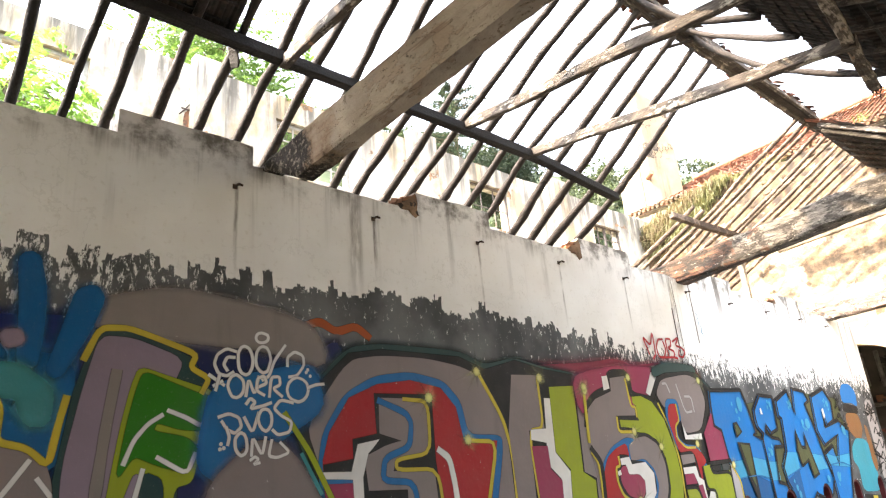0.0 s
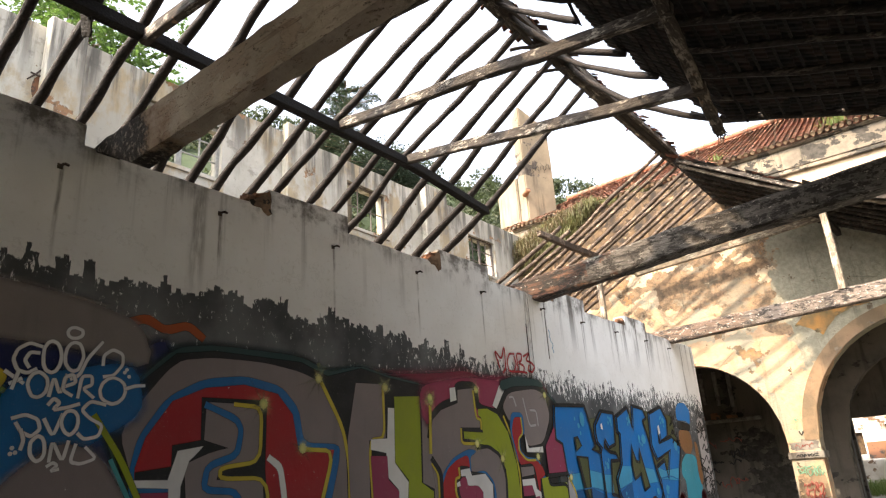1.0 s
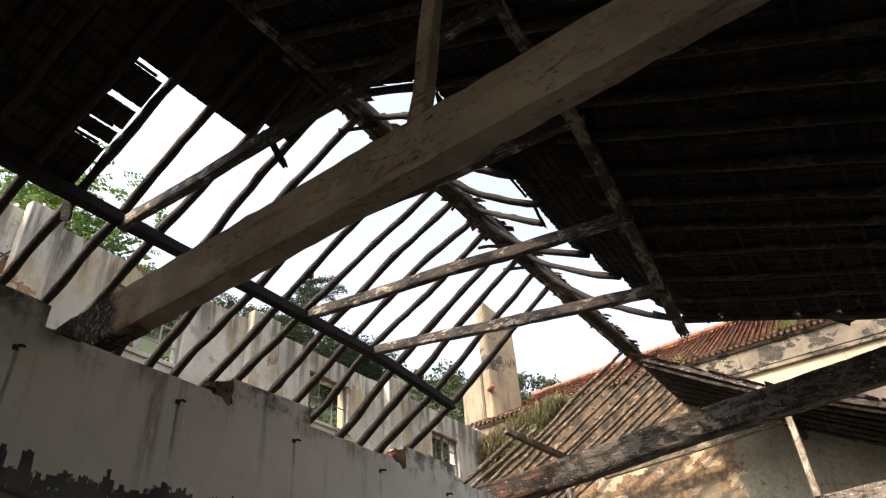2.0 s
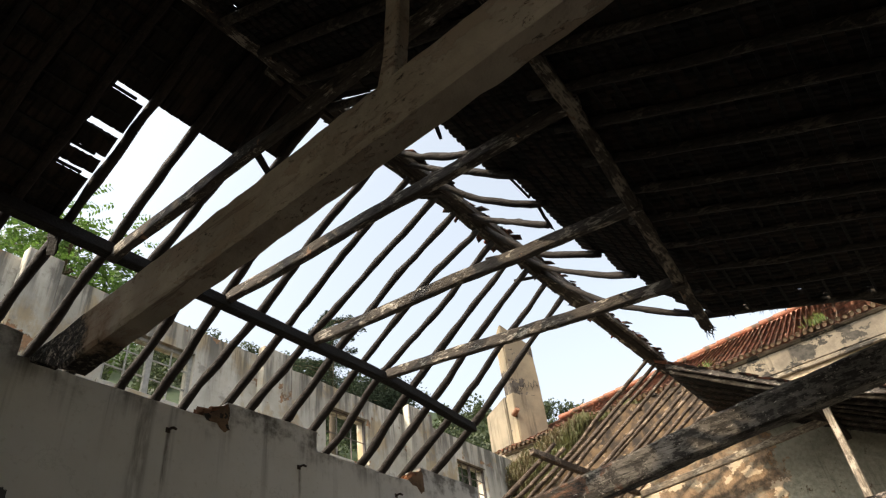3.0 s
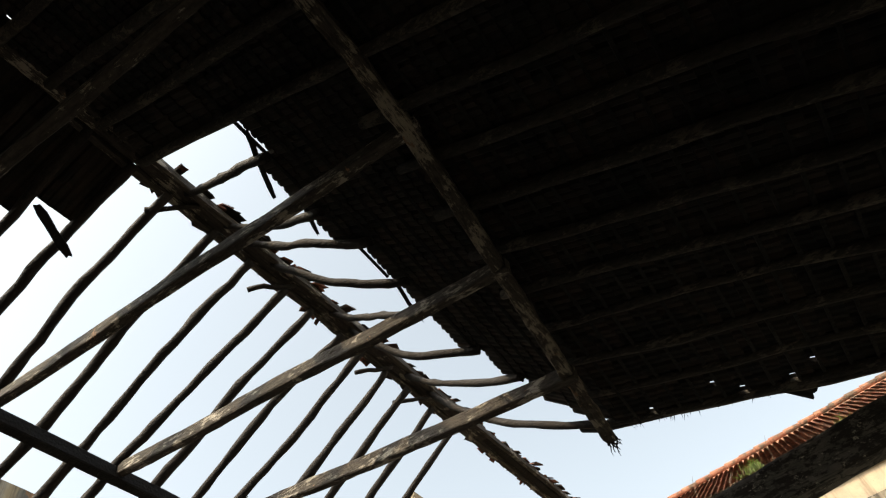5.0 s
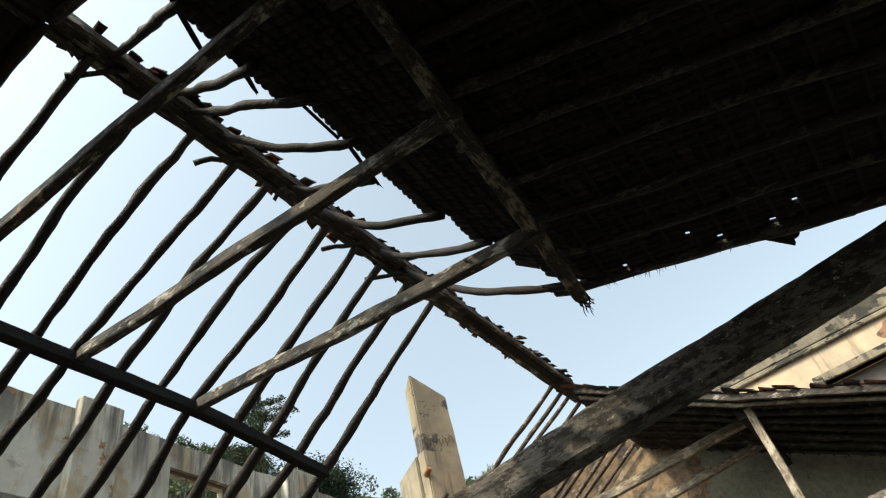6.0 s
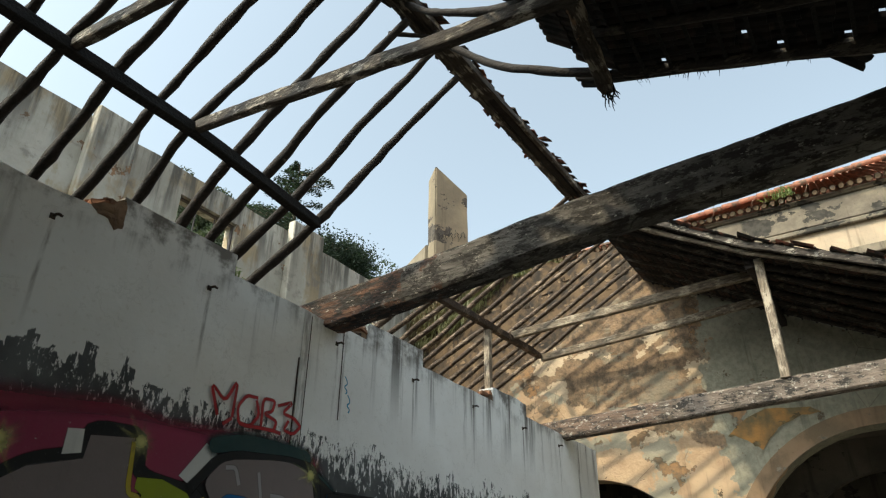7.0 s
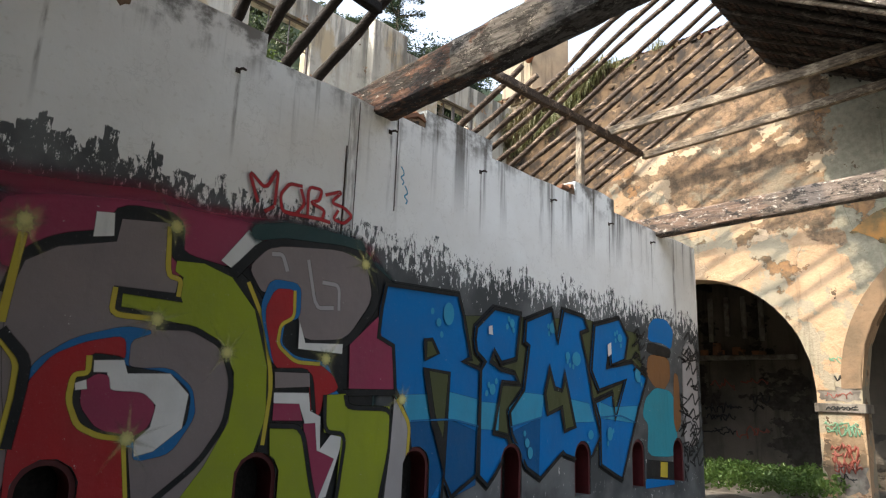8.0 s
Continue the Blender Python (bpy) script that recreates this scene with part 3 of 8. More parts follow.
def wall_with_holes(bm, u0, u1, z0, top, v0, v1, holes, along="x", step=0.5, extra=()):
    """A thick wall cut into columns, with a top height given by top(u) and arched or square holes (u0, u1, z0, z1, rise)."""
    cuts = {u0, u1, *extra}
    for h in holes:
        n = 20 if h[4] else 1
        cuts |= {h[0] + (h[1] - h[0]) * i / n for i in range(n + 1)}
    u = u0
    while u < u1:
        cuts.add(round(u, 4))
        u += step
    cuts = sorted(c for c in cuts if u0 - 1e-6 <= c <= u1 + 1e-6)
    cuts = [c for i, c in enumerate(cuts) if i == 0 or c - cuts[i - 1] > 1e-4]

    def p(a, b, z):
        return (a, b, z) if along == "x" else (b, a, z)

    def arch(h, a):
        if not h[4]:
            return h[3]
        m, r = (h[0] + h[1]) / 2, (h[1] - h[0]) / 2
        return h[3] - h[4] + h[4] * math.sqrt(max(0.0, 1 - ((a - m) / r) ** 2))

    def col(a, b, za, zb, ta, tb):
        for v, flip in ((v0, False), (v1, True)):
            pts = [p(a, v, za), p(b, v, zb), p(b, v, tb), p(a, v, ta)]
            quad(bm, *(pts[::-1] if flip else pts))
        quad(bm, p(a, v0, ta), p(b, v0, tb), p(b, v1, tb), p(a, v1, ta))
        quad(bm, p(a, v0, za), p(a, v1, za), p(b, v1, zb), p(b, v0, zb))

    for a, b in zip(cuts, cuts[1:]):
        mid = (a + b) / 2
        hole = next((h for h in holes if h[0] < mid < h[1]), None)
        e = 1e-5
        ta, tb = top(a + e), top(b - e)
        if hole is None:
            col(a, b, z0, z0, ta, tb)
        else:
            if hole[2] > z0:
                col(a, b, z0, z0, hole[2], hole[2])
            col(a, b, arch(hole, a), arch(hole, b), ta, tb)
    # end faces, the sides of holes and the steps of the crest
    for i, a in enumerate(cuts):
        def spans(m, at):
            if not u0 < m < u1:
                return []
            h = next((h for h in holes if h[0] < m < h[1]), None)
            t = top(at)
            return [(z0, t)] if h is None else ([(z0, h[2])] if h[2] > z0 else []) + [(arch(h, a), t)]
        left = spans((cuts[i - 1] + a) / 2, a - 1e-5) if i else []
        right = spans((a + cuts[i + 1]) / 2, a + 1e-5) if i + 1 < len(cuts) else []
        zs = sorted({z for s in left + right for z in s})
        for za, zb in zip(zs, zs[1:]):
            m = (za + zb) / 2
            inl, inr = any(s[0] < m < s[1] for s in left), any(s[0] < m < s[1] for s in right)
            if inl != inr:
                quad(bm, p(a, v0, za), p(a, v1, za), p(a, v1, zb), p(a, v0, zb))


def tidy(bm):
    bmesh.ops.remove_doubles(bm, verts=bm.verts, dist=1e-4)
    return bm


def leafy(bm, at, way, size, curl=0.3, rnd=rng):
    """One leaf: two facets folded along the midrib."""
    way = Vector(way).normalized()
    side = way.cross(Vector((rnd.uniform(-1, 1), rnd.uniform(-1, 1), rnd.uniform(-1, 1))))
    side = side.normalized() if side.length > 1e-3 else Vector((1, 0, 0))
    up = side.cross(way) * curl * size
    at = Vector(at)
    a, b = bm.verts.new(at), bm.verts.new(at + way * size)
    l, r = bm.verts.new(at + way * size * 0.45 + side * size * 0.3 + up), bm.verts.new(at + way * size * 0.45 - side * size * 0.3 + up)
    bm.faces.new((a, l, b))
    bm.faces.new((a, b, r))

# ---- the plan ----
WALL_T = 0.32                       # graffiti wall: its face at y = 0
WALL_X0, WALL_X1 = -9.0, 22.3
RIDGE_Y, RIDGE_Z, PITCH = -1.1, 10.95, 0.53
FAR_X = 25.2                        # wall with the arches
OUT_Y = 8.0                         # white building beyond the open roof
EAVE_Y = -9.8
HIGH, LOW = 5.58, 5.30
FLOOR = -0.35
MERLONS = [(-3.3, -1.7), (1.0, 2.52), (5.01, 6.52), (8.80, 10.39), (13.02, 14.53), (16.98, 18.42)]


def left_z(y):
    return RIDGE_Z - PITCH * (y - RIDGE_Y)


def sag_at(x):
    """How far the burnt right purlin hangs below the true roof plane."""
    for a, b, p, q in ((5.0, 6.7, 0.0, 0.06), (6.7, 8.9, 0.06, 0.52), (8.9, 10.9, 0.52, 0.90), (10.9, 12.8, 0.90, 1.26)):
        if x < b:
            return p + (q - p) * max(0.0, (x - a) / (b - a))
    return 1.26


PURL_Y = -4.7


def right_z(x, y):
    plane = RIDGE_Z - PITCH * (RIDGE_Y - y)
    s = sag_at(x) if x < 16 else 0.33 * min(1.0, max(0.0, (23.0 - x) / 3.2))
    k = (RIDGE_Y - y) / (RIDGE_Y - PURL_Y) if y > PURL_Y else max(0.0, 1 - (PURL_Y - y) / (PURL_Y - EAVE_Y)) 
    return plane - s * max(0.0, min(1.0, k))


# ---- ground and walls ----
bm = bmesh.new()
bmesh.ops.create_grid(bm, x_segments=60, y_segments=60, size=900)
for v in bm.verts:
    v.co.z = FLOOR - 0.03
tagged(link("ground", bm, M["ground"]), "dry earth with patches of grass round the ruin", "ground", kind="structure")
bm = bmesh.new()
box(bm, -9.0, FAR_X + 6.8, EAVE_Y, OUT_Y, FLOOR - 0.2, FLOOR)
tagged(link("floor", bm, M["floor"]), "dusty grey concrete floor of the roofless hall", "floor", kind="structure")


def crest(x):
    for a, b in MERLONS:
        if a < x < b:
            return HIGH + 0.03 * noise.noise(Vector((x * 2.1, 3, 0)))
    return LOW + 0.035 * noise.noise(Vector((x * 1.7, 8, 0)))


HOLES = [(c - 0.26, c + 0.26, 0.05, 0.94, 0.26) for c in (-5.6, -3.5, -1.5, 0.6, 2.6, 4.7, 6.7, 8.75, 10.75, 13.1, 15.15, 17.17, 19.2, 21.0)]
bm = bmesh.new()
wall_with_holes(bm, WALL_X0, WALL_X1, FLOOR, crest, 0.0, WALL_T, HOLES, "x", 0.3, [u for m in MERLONS for u in m])
wall_graffiti = tagged(link("wall_graffiti", tidy(bm), M["wall"]), "white limewashed wall with stepped crest, covered in graffiti", "wall", kind="structure")

for i, h in enumerate(HOLES):
    bm = bmesh.new()
    n, m, r = 12, (h[0] + h[1]) / 2, 0.26
    out, inn = [], []
    for k in range(n + 1):
        a = math.pi * k / n
        for lst, rr in ((out, r - 0.001), (inn, r - 0.05)):
            lst.append((m - rr * math.cos(a), 0.68 + rr * math.sin(a)))
    out, inn = [(m - r + 0.001, 0.05)] + out + [(m + r - 0.001, 0.05)], [(m - r + 0.05, 0.05)] + inn + [(m + r - 0.05, 0.05)]
    rows = [[bm.verts.new((x, y, z)) for x, z in lst] for lst, y in ((out, 0.02), (inn, 0.02), (inn, 0.30), (out, 0.30))]
    for p, q in zip(rows, rows[1:] + rows[:1]):
        for k in range(len(p) - 1):
            bm.faces.new((p[k], p[k + 1], q[k + 1], q[k]))
    part("niche_lining", bm, M["hole_red"], wall_graffiti, "dark red painted reveal of an arched hole")
    # flat black sheet that stands for the deep shade inside the hole
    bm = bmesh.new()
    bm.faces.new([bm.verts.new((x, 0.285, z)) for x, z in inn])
    part("niche_back", bm, M["char_black"], wall_graffiti, "flat black sheet standing for the shade in an arched hole")

# broken brick at the rising steps of the crest
for a, b in MERLONS[2:]:
    wedge = bmesh.new()
    rows = []
    for k in range(9):
        u = k / 8
        x = a + 0.012 - 0.46 * (1 - u)
        top = LOW + 0.015 + (HIGH - LOW - 0.03) * u ** 1.4 + 0.05 * noise.noise(Vector((x * 9, 1, 3)))
        rows.append([wedge.verts.new((x + 0.02 * noise.noise(Vector((y * 20, x * 20, 1))), y, LOW - 0.05 + (top - LOW + 0.05) * f)) for y, f in ((0.012, 0), (0.015, 0.55), (0.05, 0.92), (0.16, 1.0), (0.27, 0.92), (0.30, 0.5), (0.30, 0))])
    for p, q in zip(rows, rows[1:]):
        for k in range(6):
            wedge.faces.new((p[k], p[k + 1], q[k + 1], q[k]))
    wedge.faces.new(rows[0])
    scar = bmesh.new()
    loop = [(a - 0.34, LOW + 0.015), (a - 0.14, LOW + 0.13), (a + 0.01, HIGH - 0.02), (a + 0.05, HIGH - 0.12), (a + 0.04, LOW + 0.02), (a + 0.06, LOW - 0.09), (a - 0.03, LOW - 0.14), (a - 0.13, LOW - 0.05), (a - 0.25, LOW - 0.05)]
    fine = []
    for (p, q), (r, t) in zip(loop, loop[1:] + loop[:1]):
        fine += [(p + (r - p) * f + 0.025 * noise.noise(Vector((p * 9 + f * 7, q * 9, 1))), q + (t - q) * f + 0.025 * noise.noise(Vector((p * 9, q * 9 + f * 7, 5)))) for f in (0, 0.33, 0.66)]
    hub = scar.verts.new((a - 0.08, -0.012, LOW + 0.02))
    ring_ = [scar.verts.new((p, -0.003, min(q, HIGH))) for p, q in fine]
    for k in range(len(ring_)):
        scar.faces.new((hub, ring_[k], ring_[(k + 1) % len(ring_)]))
    bmesh.ops.subdivide_edges(scar, edges=scar.edges[:], cuts=2, use_grid_fill=True)
    for v in scar.verts:
        if v.co.y < -0.004:
            v.co.y = min(-0.003, v.co.y + 0.02 * noise.noise(v.co * 14))
    if a < 12:
        part("scar", scar, M["mortar"], wall_graffiti, "bare brown masonry where the plaster broke off")
    else:
        scar.free()
    part("broken_edge", wedge, M["mortar"], wall_graffiti, "broken brown masonry at a step of the crest")
    for k in range(5):
        bm = bmesh.new()
        box(bm, -0.11, 0.11, -0.055, 0.055, -0.035, 0.035, 0.012)
        for v in bm.verts:
            v.co += Vector((rng.uniform(-1, 1), rng.uniform(-1, 1), rng.uniform(-1, 1))) * 0.012
        t = (k % 3) / 2
        m = Matrix.Translation((a - 0.10 - 0.16 * (k // 3) + rng.uniform(-0.03, 0.03), 0.06 + 0.1 * t, LOW + 0.02 + 0.075 * (2 - k // 3 if k < 6 else 3) * rng.uniform(0.7, 1.0))) @ Euler((rng.uniform(-0.3, 0.3), rng.uniform(-0.4, 0.2), rng.uniform(-0.5, 0.5))).to_matrix().to_4x4()
        bmesh.ops.transform(bm, matrix=m, verts=bm.verts)
        part("brick", bm, M["brick"], wall_graffiti)


# far wall with two arches and its gable
def gable(y):
    """Top of the wall under the roof line."""
    return max(RIDGE_Z + 0.15 - PITCH * abs(y - RIDGE_Y), 6.0) + 0.10 * noise.noise(Vector((y * 1.3, 4, 1)))


def rim(y):
    """Broken top of the rubble parapet above the open roof slope."""
    return 12.45 - 0.30 * max(0.0, y - 5.0) + 0.22 * noise.noise(Vector((y * 1.1, 2, 5))) + 0.08 * noise.noise(Vector((y * 4.7, 2, 5)))


ARCHES = [(-1.68, 4.32, FLOOR, 5.1, 3.0), (-9.95, -2.65, FLOOR, 5.8, 3.65)]
bm = bmesh.new()
wall_with_holes(bm, EAVE_Y - 0.6, OUT_Y, FLOOR, gable, FAR_X, FAR_X + 0.75, ARCHES, "y", 0.4)
wall_far = tagged(link("wall_far", tidy(bm), M["ochre_wall"]), "sunlit ochre gable wall of peeling plaster with round arches", "wall", kind="structure")
for y0, y1, z0, z1, rise in ARCHES:
    bm = bmesh.new()
    m, n = (y0 + y1) / 2, 40
    rows = []
    for r, x in ((rise, FAR_X - 0.025), (rise + 0.42, FAR_X - 0.025), (rise + 0.42, FAR_X + 0.02), (rise, FAR_X + 0.02)):
        rows.append([bm.verts.new((x, m - r * math.cos(math.pi * k / n), z1 - rise + r * math.sin(math.pi * k / n))) for k in range(n + 1)])
    for p, q in zip(rows, rows[1:] + rows[:1]):
        for k in range(n):
            bm.faces.new((p[k], p[k + 1], q[k + 1], q[k]))
    part("arch_band", bm, M["ochre_wall" if y1 > 0 else "arch_band"], wall_far, "slightly raised plaster band round the arch")
for y0, y1 in ((-2.71, -1.62), (4.26, 5.2), (-10.35, -9.89)):
    bm = bmesh.new()
    box(bm, FAR_X - 0.07, FAR_X + 0.80, y0, y1, 1.58, 1.80, 0.02)
    part("impost", bm, M["impost"], wall_far, "grey stone impost of the pier")

bm = bmesh.new()
rows = []
for k in range(61):
    y = -0.9 + (OUT_Y - 0.02 + 0.9) * k / 60
    top, low = rim(y) * min(1.0, 0.94 + 0.1 * k), gable(y) - 0.25
    row = []
    for x, z, r in ((FAR_X + 0.03, low, 0), (FAR_X + 0.03, low * 0.66 + top * 0.34, 1), (FAR_X + 0.05, low * 0.33 + top * 0.67, 1), (FAR_X + 0.08, top, 0.5), (FAR_X + 0.45, top + 0.08, 0.5), (FAR_X + 0.60, low, 0)):
        row.append(bm.verts.new((x + 0.05 * r * noise.noise(Vector((y * 3.1, z * 3.1, 2))), y, z)))
    rows.append(row)
for p, q in zip(rows, rows[1:]):
    for k in range(5):
        bm.faces.new((p[k], p[k + 1], q[k + 1], q[k]))
bm.faces.new(rows[0])
bm.faces.new(rows[-1][::-1])
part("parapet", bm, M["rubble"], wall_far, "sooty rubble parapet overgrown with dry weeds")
bm = bmesh.new()
fine = []
loop = ((-2.70, 5.89), (-3.26, 6.34), (-3.79, 6.50), (-4.84, 6.40), (-5.05, 6.26), (-4.51, 6.20), (-3.98, 5.98), (-3.49, 5.45), (-3.18, 5.72), (-2.97, 5.86))
for (a, b), (c, d) in zip(loop, loop[1:] + loop[:1]):
    fine += [(a + (c - a) * f + 0.05 * noise.noise(Vector((a * 5 + f * 5, b * 5, 2))), b + (d - b) * f + 0.05 * noise.noise(Vector((a * 5, b * 5 + f * 5, 6)))) for f in (0, 0.25, 0.5, 0.75)]
bm.faces.new([bm.verts.new((FAR_X - 0.03, y, z)) for y, z in fine])
part("bare_patch", bm, M["bare_orange"], wall_far, "bare orange and olive patch where the paint peeled off")
for k, (y, z, w, h, mat) in enumerate(((-2.17, 0.62, 0.50, 0.80, "worn_paint"), (-2.17, 2.02, 0.50, 0.20, "impost"), (-2.3, 0.1, 0.36, 0.40, "impost"))):
    bm = bmesh.new()
    ring_ = []
    for i in range(44):
        a = 2 * math.pi * i / 44
        r = 0.86 + 0.26 * noise.noise(Vector((math.cos(a) * 3.1, math.sin(a) * 3.1, k * 5.1)))
        cu, sv = math.copysign(abs(math.cos(a)) ** 0.5, math.cos(a)), math.copysign(abs(math.sin(a)) ** 0.5, math.sin(a))
        ring_.append(bm.verts.new((FAR_X - 0.0035 - 0.0005 * k, min(-1.69, max(-2.64, y + w * r * cu)), max(FLOOR + 0.02, z + h * r * sv))))
    bm.faces.new(ring_)
    part("worn_paint", bm, M[mat], wall_far, "scuffed and dirty paint on the pier")
# stones standing out of the parapet
for k in range(90):
    y = -0.6 + 8.4 * rng.random()
    z = gable(y) + (rim(y) - gable(y)) * rng.random()
    bm = bmesh.new()
    w, h = rng.uniform(0.05, 0.13), rng.uniform(0.03, 0.10)
    box(bm, FAR_X + 0.02, FAR_X + 0.12, y - w, y + w, z - h, z + h, 0.03)
    for v in bm.verts:
        v.co += Vector((rng.uniform(-1, 1), rng.uniform(-1, 1), rng.uniform(-1, 1))) * 0.022
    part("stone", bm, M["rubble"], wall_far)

# unseen other side of the hall and the wall behind the camera
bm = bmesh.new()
# both walls are assumed; their arches are sized to brighten the graffiti wall
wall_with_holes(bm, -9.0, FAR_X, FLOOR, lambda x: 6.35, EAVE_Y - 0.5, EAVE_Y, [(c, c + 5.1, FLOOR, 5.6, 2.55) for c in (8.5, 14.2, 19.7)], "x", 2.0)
tagged(link("wall_side", tidy(bm), M["inner_wall"]), "unseen grey arcade added to let light in from the side", "wall", kind="structure")
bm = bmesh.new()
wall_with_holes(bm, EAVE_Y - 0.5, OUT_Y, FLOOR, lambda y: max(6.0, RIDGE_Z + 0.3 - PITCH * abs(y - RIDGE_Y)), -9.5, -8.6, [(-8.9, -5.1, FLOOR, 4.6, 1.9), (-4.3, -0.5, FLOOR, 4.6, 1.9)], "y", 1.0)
tagged(link("wall_back", tidy(bm), M["inner_wall"]), "unseen grey end wall with arches added to let light in", "wall", kind="structure")

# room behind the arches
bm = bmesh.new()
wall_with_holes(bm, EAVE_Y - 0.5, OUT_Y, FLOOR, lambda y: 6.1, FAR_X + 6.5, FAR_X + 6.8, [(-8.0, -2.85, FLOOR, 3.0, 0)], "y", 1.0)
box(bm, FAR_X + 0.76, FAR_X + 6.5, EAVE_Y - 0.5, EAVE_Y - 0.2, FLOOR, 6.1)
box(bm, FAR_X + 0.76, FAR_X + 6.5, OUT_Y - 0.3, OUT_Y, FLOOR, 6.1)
tagged(link("wall_inner_room", tidy(bm), M["inner_wall"]), "dark wall of the room behind the arch", "wall", kind="structure")
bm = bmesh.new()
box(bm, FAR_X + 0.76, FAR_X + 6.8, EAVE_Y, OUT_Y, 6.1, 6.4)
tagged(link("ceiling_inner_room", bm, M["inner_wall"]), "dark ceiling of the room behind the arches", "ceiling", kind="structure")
for k in range(9):
    tagged(link("ceiling_joist", beam((FAR_X + 0.8, -2.0 + k * 1.05, 5.9), (FAR_X + 6.4, -2.0 + k * 1.05, 5.9), 0.14, 0.22, 300 + k, 8), M["char_black"]), "blackened joist under the ceiling of the back room", "joist", "joists of the back room")
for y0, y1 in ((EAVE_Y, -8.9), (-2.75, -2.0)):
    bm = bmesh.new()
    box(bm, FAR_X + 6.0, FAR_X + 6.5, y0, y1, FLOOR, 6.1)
    tagged(link("inner_pier", bm, M["inner_wall"]), "dark grey square pier of the back room", "pier", "piers of the back room")

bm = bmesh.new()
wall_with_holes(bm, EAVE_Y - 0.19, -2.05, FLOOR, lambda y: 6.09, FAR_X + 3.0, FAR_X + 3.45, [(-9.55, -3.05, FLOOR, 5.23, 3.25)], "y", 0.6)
tagged(link("wall_inner_arch", tidy(bm), M["inner_wall"]), "second dark grey arch inside the dark room", "wall", kind="structure")
bm = bmesh.new()
box(bm, FAR_X + 6.12, FAR_X + 6.49, 0.45, 6.0, 3.30, 3.46, 0.03)
ledge = tagged(link("ledge", bm, M["impost"]), "dusty grey ledge along the wall of the dark room", "ledge")
for k in range(6):
    bm = bmesh.new()
    box(bm, FAR_X + 6.30, FAR_X + 6.42, 1.42 + 0.59 * k, 1.58 + 0.59 * k, 3.95 + 0.10 * (k % 3), 5.55, 0.015)
    part("slat", bm, M["impost"], ledge, "upright grey slat above the ledge")
for k, (y, z) in enumerate(((3.5, 0.10), (3.05, 0.22), (2.9, 0.09), (2.35, 0.14), (2.22, 0.10), (1.7, 0.07), (1.5, 0.06))):
    bm = bmesh.new()
    box(bm, FAR_X + 6.16, FAR_X + 6.28, y - 0.13, y + 0.13, 3.462, 3.462 + 2 * z, 0.02)
    for v in bm.verts:
        v.co += Vector((rng.uniform(-1, 1), rng.uniform(-1, 1), 0)) * 0.02
    one_brick = link("loose_brick", bm, M["brick"])
    tagged(one_brick, "broken orange brick lying on the ledge", "brick", "bricks on the ledge")

# white building beyond the roof
WINDOWS = [(0.15, 2.45, 9.9, 11.5, 0), (7.15, 9.6, 9.9, 11.5, 0), (14.5, 16.45, 9.9, 11.52, 0), (21.5, 23.45, 9.8, 11.35, 0)]
bm = bmesh.new()
wall_with_holes(bm, -14.0, 26.5, FLOOR, lambda x: 12.25 + 0.06 * noise.noise(Vector((x * 0.9, 1, 5))), OUT_Y, OUT_Y + 0.5, WINDOWS, "x", 0.5)
white_building = tagged(link("wall_white_building", tidy(bm), M["white_wall"]), "weathered white wall of a ruined building with empty windows", "wall", kind="structure")
for x0, x1, top in ((4.75, 5.6, 12.45), (11.70, 12.85, 12.5), (18.4, 19.8, 12.6)):
    bm = bmesh.new()
    box(bm, x0, x1, OUT_Y - 0.28, OUT_Y - 0.002, FLOOR, top, 0.03)
    part("pilaster", bm, M["white_wall"], white_building, "stained pilaster rising above the wall top")

# ---- timbers of the burnt roof ----
def one(name, bm, mat, label, category, group=""):
    return tagged(link(name, bm, M[mat]), label, category, group)


def rests(bm, crest_z, reach):
    """Cuts the underside of a beam back so that its end sits on the wall."""
    for v in bm.verts:
        if v.co.y > -reach:
            v.co.z = max(v.co.z, crest_z - 0.42 * max(0.0, (-0.06 - v.co.y) / reach))
    return bm


one("tie_beam", rests(beam((2.80, 2.2, 5.09), (2.80, EAVE_Y + 0.1, 5.46), 0.26, 0.52, 1, 90, 0.09, 0.04), 5.28, 0.75), "tie_render", "thick beige rendered tie beam, charred where it crosses the wall", "beam", "tie beams")
one("tie_beam", rests(beam((12.2, 1.6, 5.30), (12.2, EAVE_Y + 0.1, 6.13), 0.33, 0.52, 2, 60, 0.08, 0.05), 5.20, 0.5), "tie_grey", "grey painted tie beam with peeling charred scales", "beam", "tie beams")
one("tie_beam", beam((20.4, 1.4, 5.36), (20.4, EAVE_Y + 0.1, 5.84), 0.30, 0.44, 3, 34, 0.09, 0.03), "tie_brown", "brown scorched tie beam with flaked paint", "beam", "tie beams")

# ends of the collar beams on the left and on the right purlin
COLLARS = [((4.28, 2.42, 8.86), (4.24, -5.0, 8.62)), ((6.50, 2.42, 9.06), (6.69, -4.98, 8.72)), ((8.69, 2.38, 9.02), (8.79, -4.80, 8.24)), ((10.94, 2.36, 8.99), (10.83, -4.60, 7.88))]
for i, (left, right) in enumerate(COLLARS):
    one("collar_beam", beam(left, right, 0.15, 0.22, 20 + i, 30, 0.16, 0.05), "collar", "scorched grey collar beam between the two purlins", "beam", "collar beams")
one("collar_beam", beam((22.5, 2.3, 8.93), (22.3, -4.75, 9.12), 0.16, 0.24, 31, 24, 0.1, 0.03), "bare_post", "pale weathered collar beam catching the sun", "beam", "collar beams")
